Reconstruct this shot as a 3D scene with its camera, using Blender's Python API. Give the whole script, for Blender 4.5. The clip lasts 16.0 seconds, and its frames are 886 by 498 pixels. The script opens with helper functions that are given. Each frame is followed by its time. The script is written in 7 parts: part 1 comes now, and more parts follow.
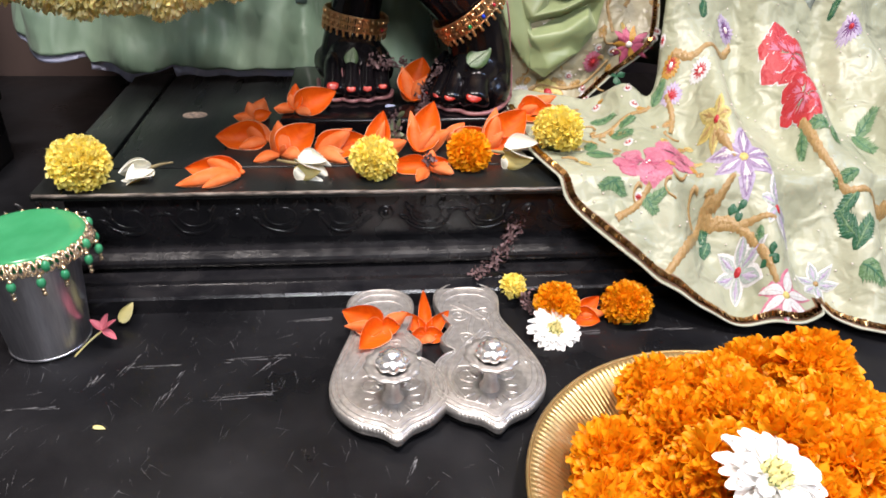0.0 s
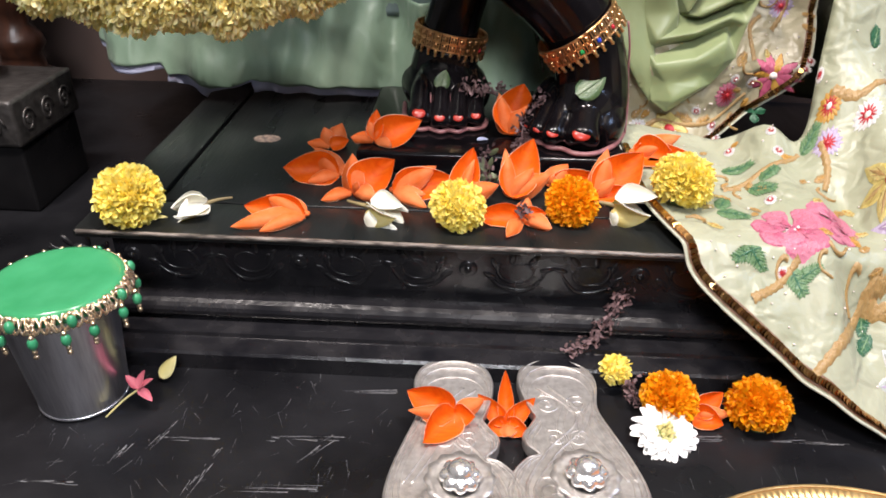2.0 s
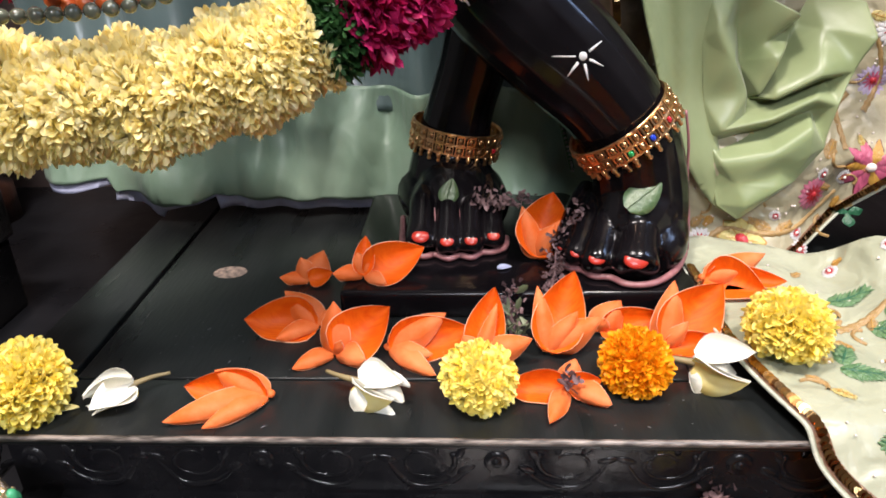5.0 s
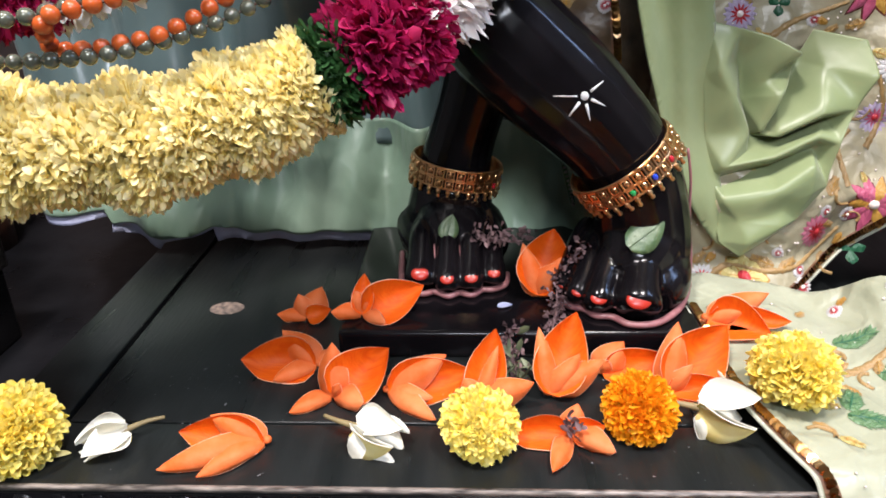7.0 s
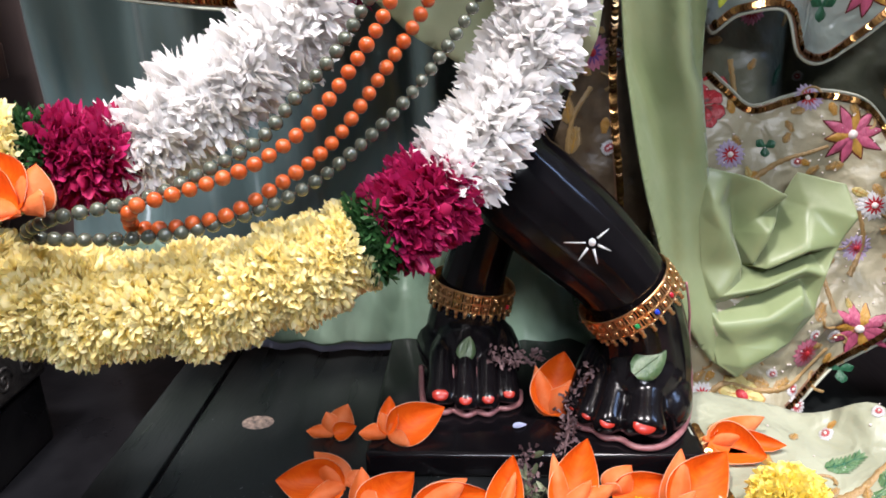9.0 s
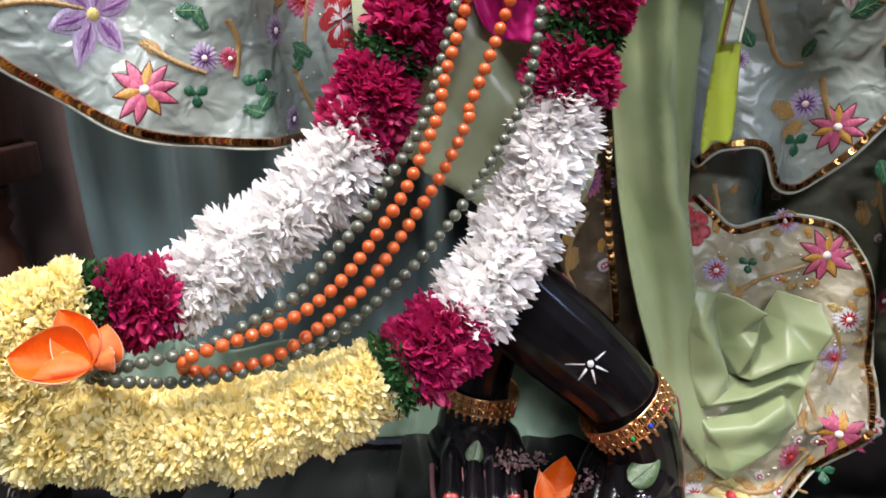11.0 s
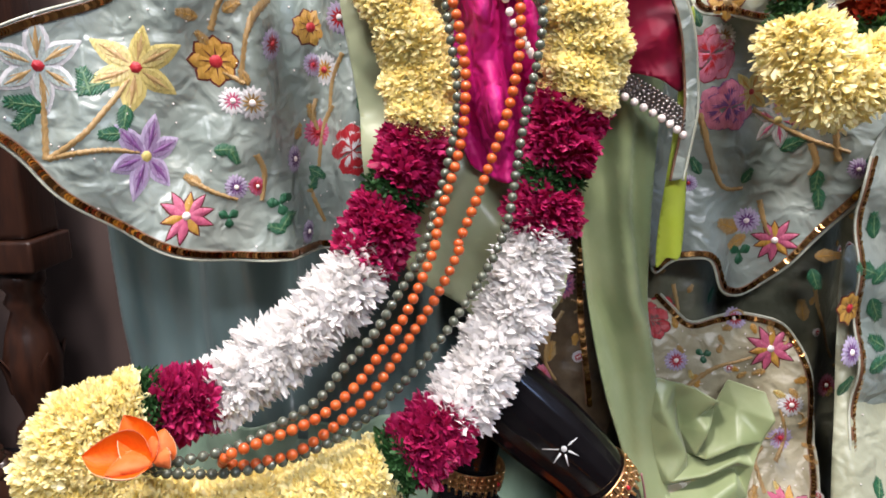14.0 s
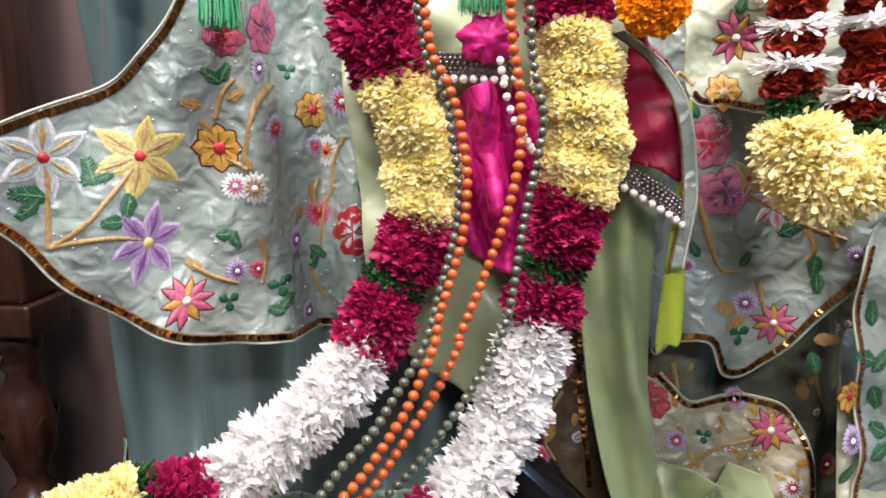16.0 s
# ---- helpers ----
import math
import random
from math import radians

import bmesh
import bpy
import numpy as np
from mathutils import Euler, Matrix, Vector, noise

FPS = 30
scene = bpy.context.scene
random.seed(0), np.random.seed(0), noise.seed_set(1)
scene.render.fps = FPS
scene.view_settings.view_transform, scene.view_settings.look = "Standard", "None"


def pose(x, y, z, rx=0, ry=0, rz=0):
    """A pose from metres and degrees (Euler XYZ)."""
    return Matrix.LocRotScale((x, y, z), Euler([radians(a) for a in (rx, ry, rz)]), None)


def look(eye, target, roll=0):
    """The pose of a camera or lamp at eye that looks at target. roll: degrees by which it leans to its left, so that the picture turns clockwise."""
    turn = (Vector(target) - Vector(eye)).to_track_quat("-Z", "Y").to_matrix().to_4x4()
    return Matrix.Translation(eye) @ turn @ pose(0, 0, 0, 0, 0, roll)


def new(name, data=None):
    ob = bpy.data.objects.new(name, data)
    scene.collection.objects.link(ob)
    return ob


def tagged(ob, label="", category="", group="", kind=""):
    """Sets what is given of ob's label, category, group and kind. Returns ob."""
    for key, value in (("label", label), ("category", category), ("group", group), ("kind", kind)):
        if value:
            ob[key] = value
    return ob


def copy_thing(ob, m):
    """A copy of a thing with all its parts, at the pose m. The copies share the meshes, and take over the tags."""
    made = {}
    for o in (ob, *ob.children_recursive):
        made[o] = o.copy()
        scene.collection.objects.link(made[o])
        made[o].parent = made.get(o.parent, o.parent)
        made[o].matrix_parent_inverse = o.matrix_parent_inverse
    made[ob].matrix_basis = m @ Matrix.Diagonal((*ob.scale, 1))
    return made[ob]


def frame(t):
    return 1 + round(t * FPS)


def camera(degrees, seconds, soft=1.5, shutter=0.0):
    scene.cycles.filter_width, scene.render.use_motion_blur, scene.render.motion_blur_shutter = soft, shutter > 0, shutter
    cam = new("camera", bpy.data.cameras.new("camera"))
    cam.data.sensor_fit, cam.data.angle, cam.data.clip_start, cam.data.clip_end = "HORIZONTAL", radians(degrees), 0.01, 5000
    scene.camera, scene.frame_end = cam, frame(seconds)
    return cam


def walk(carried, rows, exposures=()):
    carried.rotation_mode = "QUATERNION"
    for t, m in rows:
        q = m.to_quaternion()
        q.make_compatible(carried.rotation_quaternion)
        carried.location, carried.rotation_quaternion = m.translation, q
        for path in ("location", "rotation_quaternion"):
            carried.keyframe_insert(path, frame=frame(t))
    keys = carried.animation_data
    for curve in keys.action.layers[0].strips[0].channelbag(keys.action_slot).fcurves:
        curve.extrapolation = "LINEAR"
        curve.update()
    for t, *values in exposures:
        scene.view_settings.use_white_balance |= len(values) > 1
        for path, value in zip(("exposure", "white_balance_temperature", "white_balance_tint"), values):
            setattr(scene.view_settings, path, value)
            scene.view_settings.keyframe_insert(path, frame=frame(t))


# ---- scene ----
cam = camera(63.5, 16.0, soft=1.7)
PATH = [
    (0, (-0.017, 0.034, 0.423), (0.167, 1.745, -0.597), 1.8),
    (0.5, (-0.014, 0.068, 0.417), (0.093, 1.778, -0.615), 0.7),
    (1, (-0.004, 0.098, 0.413), (-0.007, 1.808, -0.624), -0.5),
    (1.5, (-0.001, 0.122, 0.416), (-0.047, 1.833, -0.62), 0.2),
    (2, (-0.008, 0.159, 0.413), (-0.077, 1.876, -0.609), 1.2),
    (2.5, (-0.015, 0.191, 0.402), (-0.097, 1.915, -0.608), 1.0),
    (3, (-0.018, 0.226, 0.39), (-0.115, 1.957, -0.608), -0.1),
    (3.5, (-0.018, 0.263, 0.39), (-0.115, 2.017, -0.565), -1.5),
    (4, (-0.016, 0.299, 0.391), (-0.117, 2.078, -0.519), -1.7),
    (6.5, (-0.021, 0.354, 0.398), (-0.113, 2.171, -0.432), -1.5),
    (7, (-0.02, 0.354, 0.404), (-0.111, 2.178, -0.411), -1.4),
    (7.5, (-0.021, 0.35, 0.414), (-0.111, 2.185, -0.378), -1.3),
    (8, (-0.024, 0.345, 0.432), (-0.111, 2.195, -0.324), -1.2),
    (8.5, (-0.026, 0.338, 0.45), (-0.116, 2.201, -0.272), -1.2),
    (9, (-0.034, 0.328, 0.474), (-0.123, 2.214, -0.187), -1.2),
    (9.5, (-0.039, 0.322, 0.496), (-0.127, 2.222, -0.121), -1.1),
    (10, (-0.041, 0.314, 0.521), (-0.13, 2.222, -0.072), -1.0),
    (12.5, (-0.044, 0.246, 0.583), (-0.115, 2.184, 0.092), -1.0),
    (13, (-0.043, 0.226, 0.599), (-0.115, 2.165, 0.115), -1.0),
    (13.5, (-0.041, 0.212, 0.615), (-0.11, 2.159, 0.162), -0.9),
    (14, (-0.038, 0.205, 0.633), (-0.105, 2.159, 0.212), -0.8),
    (14.5, (-0.039, 0.203, 0.645), (-0.103, 2.162, 0.248), -0.6),
    (15, (-0.04, 0.205, 0.661), (-0.103, 2.167, 0.278), -0.5),
    (15.5, (-0.041, 0.209, 0.671), (-0.1, 2.176, 0.317), -0.4),
    (16, (-0.041, 0.213, 0.685), (-0.099, 2.184, 0.35), -0.4),
]
EXPOSURES = [(0, 0.08, 6850, 14), (4, 0.22, 6850, 15), (7, 0.26, 6500, 14), (10, 0.18, 6400, 15), (12.5, 0.08, 6550, 16), (16, 0.08, 6600, 15)]
walk(cam, [(t, look(eye, target, roll)) for t, eye, target, roll in PATH], EXPOSURES)

# ---- light: a closed hall with unseen overhead lamps, front fill and blue side lamp ----
world = bpy.data.worlds.new("hall_air")
world.use_nodes = True
world.node_tree.nodes["Background"].inputs[0].default_value = (0.9, 0.95, 1.0, 1)
world.node_tree.nodes["Background"].inputs[1].default_value = 0.02
scene.world = world


def unseen_lamp(x, y, z, sx, sy, watts, colour, aim):
    data = bpy.data.lights.new("unseen_lamp", "AREA")
    data.shape, data.size, data.size_y = "RECTANGLE", sx, sy
    data.energy, data.color = watts, colour
    ob = new("unseen_lamp", data)
    ob.matrix_world = look((x, y, z), aim)
    return ob


unseen_lamp(-0.62, 0.22, 2.3, 0.3, 0.3, 55, (1.0, 0.96, 0.935), (0, 0.75, 0.3))
unseen_lamp(0.60, 0.18, 2.3, 0.3, 0.3, 45, (1.0, 0.955, 0.925), (0.1, 0.75, 0.3))
# front fill, added below the ceiling to brighten what faces forward
unseen_lamp(0.10, -1.5, 1.95, 1.0, 0.2, 46, (0.86, 0.92, 1.0), (0, 0.8, 0.3))
# unseen blue lamp at the right, set to streak the statue's shin
unseen_lamp(1.60, 0.50, 1.70, 0.25, 0.8, 12, (0.40, 0.60, 1.0), (0.05, 0.85, 0.3))


# ---- materials ----
def material(name, c1, c2=None, rough=0.5, metal=0.0, vary="noise", scale=40.0, bump=0.0, bump_scale=200.0,
             spec=0.5, sheen=0.0, through_light=0.0, coat=0.0, stretch=(1, 1, 1), rough2=None, alpha_glass=0.0, pucker=None):
    m = bpy.data.materials.new(name)
    m.use_nodes = True
    nt = m.node_tree
    b = nt.nodes["Principled BSDF"]
    L = nt.links.new
    tex = nt.nodes.new("ShaderNodeTexCoord")
    mp = nt.nodes.new("ShaderNodeMapping")
    mp.inputs["Scale"].default_value = stretch
    L(tex.outputs["Object"], mp.inputs[0])
    n = nt.nodes.new("ShaderNodeTexNoise")
    n.inputs["Scale"].default_value = scale
    n.inputs["Detail"].default_value = 6
    L(mp.outputs[0], n.inputs["Vector"])
    ramp = nt.nodes.new("ShaderNodeMapRange")
    ramp.inputs[1].default_value, ramp.inputs[2].default_value = 0.3, 0.7
    L(n.outputs["Fac"], ramp.inputs[0])
    fac = ramp.outputs[0]
    if vary in ("island", "object"):
        if vary == "island":
            g = nt.nodes.new("ShaderNodeNewGeometry").outputs["Random Per Island"]
        else:
            g = nt.nodes.new("ShaderNodeObjectInfo").outputs["Random"]
        mm = nt.nodes.new("ShaderNodeMath")
        mm.operation = "MULTIPLY_ADD"
        L(ramp.outputs[0], mm.inputs[0])
        mm.inputs[1].default_value = 0.35
        m2 = nt.nodes.new("ShaderNodeMath")
        m2.operation = "MULTIPLY"
        L(g, m2.inputs[0])
        m2.inputs[1].default_value = 0.65
        L(m2.outputs[0], mm.inputs[2])
        fac = mm.outputs[0]
    mix = nt.nodes.new("ShaderNodeMix")
    mix.data_type = "RGBA"
    mix.inputs[6].default_value = (*c1, 1)
    mix.inputs[7].default_value = (*(c2 or [c * 0.8 for c in c1]), 1)
    L(fac, mix.inputs[0])
    L(mix.outputs[2], b.inputs["Base Color"])
    b.inputs["Roughness"].default_value = rough
    if rough2 is not None:
        rr = nt.nodes.new("ShaderNodeMapRange")
        rr.inputs[3].default_value, rr.inputs[4].default_value = rough, rough2
        L(ramp.outputs[0], rr.inputs[0])
        L(rr.outputs[0], b.inputs["Roughness"])
    b.inputs["Metallic"].default_value = metal
    b.inputs["Specular IOR Level"].default_value = spec
    b.inputs["Sheen Weight"].default_value = sheen
    b.inputs["Coat Weight"].default_value = coat
    b.inputs["Transmission Weight"].default_value = alpha_glass
    if bump:
        n2 = nt.nodes.new("ShaderNodeTexNoise")
        n2.inputs["Scale"].default_value = bump_scale
        n2.inputs["Detail"].default_value = 4
        L(mp.outputs[0], n2.inputs["Vector"])
        bp = nt.nodes.new("ShaderNodeBump")
        bp.inputs["Strength"].default_value = bump
        bp.inputs["Distance"].default_value = 0.002
        L(n2.outputs["Fac"], bp.inputs["Height"])
        L(bp.outputs[0], b.inputs["Normal"])
        if pucker:
            n3 = nt.nodes.new("ShaderNodeTexNoise")
            n3.inputs["Scale"].default_value, n3.inputs["Detail"].default_value, n3.inputs["Distortion"].default_value = pucker[0], 1.5, 0.5
            L(mp.outputs[0], n3.inputs["Vector"])
            b3 = nt.nodes.new("ShaderNodeBump")
            b3.inputs["Strength"].default_value, b3.inputs["Distance"].default_value = pucker[1], 0.012
            L(n3.outputs["Fac"], b3.inputs["Height"])
            L(b3.outputs[0], bp.inputs["Normal"])
    if through_light:
        out = nt.nodes["Material Output"]
        tr = nt.nodes.new("ShaderNodeBsdfTranslucent")
        L(mix.outputs[2], tr.inputs[0])
        ms = nt.nodes.new("ShaderNodeMixShader")
        ms.inputs[0].default_value = through_light
        L(b.outputs[0], ms.inputs[1])
        L(tr.outputs[0], ms.inputs[2])
        L(ms.outputs[0], out.inputs[0])
    return m


M_lacquer = material("black_lacquer", (0.00351, 0.00351, 0.004095), (0.008775, 0.00819, 0.008775), 0.22, scale=16, bump=0.16, bump_scale=60, rough2=0.45, spec=0.22)
M_boards = material("black_boards", (0.006158, 0.007477, 0.007477), (0.01232, 0.01408, 0.01408), 0.24, scale=9, bump=0.12, bump_scale=90, rough2=0.42, stretch=(4, 0.6, 4), spec=0.38)
M_tabletop = material("worn_black_lacquer", (0.005, 0.005, 0.006), (0.011, 0.011, 0.013), 0.24, scale=12, bump=0.14, bump_scale=60, rough2=0.46, spec=0.30)
M_edge = material("worn_edge", (0.02, 0.017, 0.016), (0.42, 0.36, 0.32), 0.4, scale=260, stretch=(0.25, 1, 1))
# pale tone for scratches and dust, and for painted glints and streaks
M_scratch_glint = material("scratch_glint", (0.20, 0.20, 0.21), (0.06, 0.06, 0.065), 0.55, scale=300)
M_carve = material("polished_carving", (0.0072, 0.0072, 0.009), (0.0162, 0.0153, 0.0171), 0.16, scale=40, bump=0.2, bump_scale=160, rough2=0.34, spec=0.45)
M_knot = material("knot_wood", (0.30, 0.22, 0.17), (0.05, 0.04, 0.04), 0.5, scale=220)
M_brownwood = material("dark_brown_wood", (0.0187, 0.00765, 0.0051), (0.04675, 0.017, 0.00935), 0.32, scale=25, bump=0.2, bump_scale=80, stretch=(3, 3, 0.5))
M_wallwood = material("brown_wall", (0.065, 0.0416, 0.0364), (0.0975, 0.065, 0.0559), 0.5, scale=6, bump=0.1, stretch=(1, 1, 0.3))
# tones of the unseen walls, ceiling and floor, set by their bounce and reflections
M_plaster = material("grey_plaster", (0.13, 0.13, 0.1325), (0.155, 0.155, 0.1575), 0.7, scale=5, bump=0.1)
M_hallfloor = material("hall_floor_stone", (0.21, 0.19, 0.17), (0.25, 0.23, 0.21), 0.3, scale=4)
M_blackstone = material("polished_black_stone", (0.0030, 0.0024, 0.0030), (0.006, 0.005, 0.006), 0.15, scale=30, bump=0.05, bump_scale=45, spec=0.28, rough2=0.21)
M_pinkline = material("pink_paint", (0.225, 0.0825, 0.09), (0.345, 0.1575, 0.1575), 0.45, scale=150)
M_rednail = material("red_nail_paint", (0.432, 0.0315, 0.018), (0.324, 0.018, 0.0108), 0.3)
M_whitepaint = material("white_paint", (0.8, 0.8, 0.78), (0.7, 0.7, 0.68), 0.5)
M_satin = material("ice_grey_satin", (0.07344, 0.1142, 0.1142), (0.1244, 0.1734, 0.1714), 0.28, scale=14, bump=0.25, bump_scale=70, sheen=0.05, stretch=(1, 1, 0.18), spec=0.6, pucker=(22, 0.4))
M_hemsatin = material("green_satin", (0.155, 0.245, 0.175), (0.235, 0.325, 0.245), 0.40, scale=14, bump=0.3, bump_scale=50, sheen=0.05, pucker=(34, 0.5), stretch=(1, 1, 0.5), spec=0.45)
M_brownsilk = material("brown_gold_silk", (0.055, 0.034, 0.018), (0.12, 0.08, 0.042), 0.42, scale=60, bump=0.4, bump_scale=140, pucker=(30, 0.6))
# pale green silk with the shade behind the skirts put into its colour
M_undersilk = material("shaded_green_silk", (0.0828, 0.0864, 0.05616), (0.1296, 0.1296, 0.0864), 0.42, scale=40, bump=0.4, bump_scale=140, pucker=(30, 0.6))
M_lining = material("lavender_lining", (0.36, 0.39, 0.56), (0.45, 0.47, 0.62), 0.45, bump=0.2, bump_scale=60)
M_cream = material("cream_green_silk", (0.264, 0.2772, 0.1892), (0.3608, 0.3696, 0.2684), 0.38, scale=12, bump=0.35, bump_scale=110, sheen=0.05, pucker=(40, 0.65))
M_shawl = material("ice_green_silk", (0.1883, 0.2332, 0.2107), (0.278, 0.3094, 0.2735), 0.30, scale=12, bump=0.35, bump_scale=110, sheen=0.05, pucker=(44, 0.75))
M_veil = material("cream_gold_silk", (0.279, 0.2475, 0.1575), (0.387, 0.351, 0.2385), 0.36, scale=30, bump=0.4, bump_scale=160, sheen=0.05, pucker=(42, 0.75))
M_sash = material("leaf_green_satin", (0.1797, 0.2295, 0.1033), (0.2486, 0.2868, 0.1492), 0.36, scale=15, bump=0.12, bump_scale=60, sheen=0.15, pucker=(24, 0.2), spec=0.4)
M_dhoti = material("pale_celadon_satin", (0.30, 0.345, 0.20), (0.40, 0.43, 0.27), 0.34, scale=15, bump=0.12, bump_scale=60, sheen=0.1, pucker=(20, 0.3), spec=0.45)
M_lime = material("lime_silk", (0.384, 0.48, 0.04), (0.44, 0.528, 0.072), 0.4, bump=0.2, bump_scale=60)
M_magenta = material("magenta_silk", (0.4684, 0.008075, 0.1292), (0.5653, 0.01615, 0.2019), 0.5, scale=30, bump=0.2, bump_scale=60, spec=0.3, pucker=(45, 0.9))
M_crimson = material("crimson_silk", (0.1872, 0.00288, 0.0216), (0.252, 0.00576, 0.0324), 0.5, scale=30, bump=0.2, bump_scale=60, spec=0.3, pucker=(30, 0.6))
M_gsilver = material("antique_silver", (0.36, 0.33, 0.31), (0.12, 0.10, 0.10), 0.30, metal=0.9, scale=260, bump=0.3, bump_scale=400)
M_tarnish = material("tarnished_metal", (0.055, 0.05, 0.048), (0.13, 0.12, 0.115), 0.36, metal=0.7, scale=90, bump=0.4, bump_scale=200)
M_pearl = material("pearl", (0.78, 0.70, 0.66), (0.72, 0.62, 0.58), 0.2, coat=0.5)
M_gold = material("gold", (0.92, 0.60, 0.30), (0.72, 0.38, 0.18), 0.28, metal=1.0, scale=180, bump=0.2, bump_scale=400)
M_ybloom = material("yellow_petal", (1.0, 0.85, 0.33), (1.0, 0.955, 0.67), 0.5, vary="island", scale=120, through_light=0.36)
M_wbloom = material("white_petal", (0.93, 0.90, 0.87), (0.97, 0.96, 0.95), 0.45, vary="island", scale=120, through_light=0.36)
M_mbloom = material("magenta_petal", (0.3612, 0.00516, 0.0516), (0.5676, 0.0258, 0.1634), 0.5, vary="island", scale=120, through_light=0.3)
M_fern = material("dark_green_fern", (0.012, 0.055, 0.012), (0.035, 0.11, 0.03), 0.5, vary="island", scale=120, through_light=0.15)
M_greybead = material("grey_green_pearl", (0.075, 0.085, 0.062), (0.12, 0.13, 0.095), 0.25, metal=0.3, vary="object", scale=60, coat=0.5)
M_orangebead = material("coral_orange_bead", (0.4292, 0.0629, 0.00888), (0.4884, 0.0962, 0.0185), 0.28, vary="object", scale=60, coat=0.25)
M_cord = material("dark_cord", (0.10, 0.06, 0.04), (0.06, 0.04, 0.03), 0.7)


# ---- mesh tools ----
def place(name, mesh, mats, parent=None, label="", smooth=True):
    ob = new(name, mesh)
    for m in (mats if isinstance(mats, (list, tuple)) else [mats]):
        if m.name not in [x.name for x in mesh.materials if x]:
            mesh.materials.append(m)
    if smooth:
        mesh.polygons.foreach_set("use_smooth", [True] * len(mesh.polygons))
    if parent:
        ob.parent = parent
    if label:
        ob["label"] = label
    return ob


def part(name, bm, mats, parent=None, label="", smooth=True):
    mesh = bpy.data.meshes.new(name)
    bm.normal_update()
    bm.to_mesh(mesh)
    bm.free()
    return place(name, mesh, mats, parent, label, smooth)


def thing(name, at=(0, 0, 0), label="", category="", group="", kind=""):
    ob = new(name)
    ob.empty_display_size = 0.01
    ob.location = at
    return tagged(ob, label, category, group, kind)


def raw(name, verts, faces):
    mesh = bpy.data.meshes.new(name)
    mesh.from_pydata([tuple(v) for v in verts], [], [tuple(f) for f in faces])
    mesh.update()
    return mesh


def catmull(pts, n, closed=False):
    """Smooth curve through a few points, n samples."""
    P = np.array(pts, float)
    k = len(P)
    out = []
    segs = k if closed else k - 1
    for i in range(n):
        s = i / (n if closed else n - 1) * segs
        j = min(int(s), segs - 1)
        f = s - j
        g = (lambda q: P[q % k]) if closed else (lambda q: P[min(max(q, 0), k - 1)])
        p0, p1, p2, p3 = g(j - 1), g(j), g(j + 1), g(j + 2)
        out.append(0.5 * (2 * p1 + (p2 - p0) * f + (2 * p0 - 5 * p1 + 4 * p2 - p3) * f * f + (3 * p1 - p0 - 3 * p2 + p3) * f ** 3))
    return np.array(out)


def tube(bm, pts, radius, sides=8, cap=True, flat=1.0, mat=0):
    """A tube along points; radius a number or one for each point."""
    pts = [Vector(p) for p in pts]
    rings = []
    up = Vector((0, 0, 1))
    for i, p in enumerate(pts):
        d = (pts[min(i + 1, len(pts) - 1)] - pts[max(i - 1, 0)]).normalized()
        if abs(d.dot(up)) > 0.95:
            up = Vector((0, 1, 0))
        a = d.cross(up).normalized()
        b = a.cross(d)
        up = b
        r = radius[i] if hasattr(radius, "__len__") else radius
        rings.append([bm.verts.new(p + (a * math.cos(q) + b * math.sin(q) * flat) * r) for q in [2 * math.pi * j / sides for j in range(sides)]])
    for r0, r1 in zip(rings, rings[1:]):
        for j in range(sides):
            f = bm.faces.new((r0[j], r0[(j + 1) % sides], r1[(j + 1) % sides], r1[j]))
            f.material_index = mat
    if cap:
        for r in (rings[0][::-1], rings[-1]):
            bm.faces.new(r).material_index = mat
    return bm


def box(bm, x0, x1, y0, y1, z0, z1, bevel=0.0, mat=0):
    m = Matrix.LocRotScale(((x0 + x1) / 2, (y0 + y1) / 2, (z0 + z1) / 2), None, (x1 - x0, y1 - y0, z1 - z0))
    g = bmesh.ops.create_cube(bm, size=1, matrix=m)
    if bevel:
        es = {e for v in g["verts"] for e in v.link_edges}
        bmesh.ops.bevel(bm, geom=list(es), offset=bevel, segments=2, affect="EDGES", profile=0.7)
    return bm


def lathe(bm, profile, sides=32, centre=(0, 0, 0), mat=0):
    rings = []
    for r, z in profile:
        rings.append([bm.verts.new((centre[0] + r * math.cos(2 * math.pi * j / sides), centre[1] + r * math.sin(2 * math.pi * j / sides), centre[2] + z)) for j in range(sides)])
    for r0, r1 in zip(rings, rings[1:]):
        for j in range(sides):
            bm.faces.new((r0[j], r0[(j + 1) % sides], r1[(j + 1) % sides], r1[j])).material_index = mat
    return bm


def ball(bm, c, r, seg=12, rings=8, scale=(1, 1, 1), rot=None, mat=0):
    m = Matrix.LocRotScale(c, rot, [r * s for s in scale])
    g = bmesh.ops.create_uvsphere(bm, u_segments=seg, v_segments=rings, radius=1, matrix=m)
    for f in {f for v in g["verts"] for f in v.link_faces}:
        f.material_index = mat
    return bm


def unit(a):
    return a / np.maximum(np.linalg.norm(a, axis=-1, keepdims=True), 1e-9)


PU = np.array([-1, 0, 1, -1, 0, 1, -1, 0, 1, -0.55, 0, 0.55], float)
PV = np.array([0, 0, 0, 0.4, 0.4, 0.4, 0.8, 0.8, 0.8, 1, 1.04, 1], float)
PQ = np.array([(0, 1, 4, 3), (1, 2, 5, 4), (3, 4, 7, 6), (4, 5, 8, 7), (6, 7, 10, 9), (7, 8, 11, 10)])


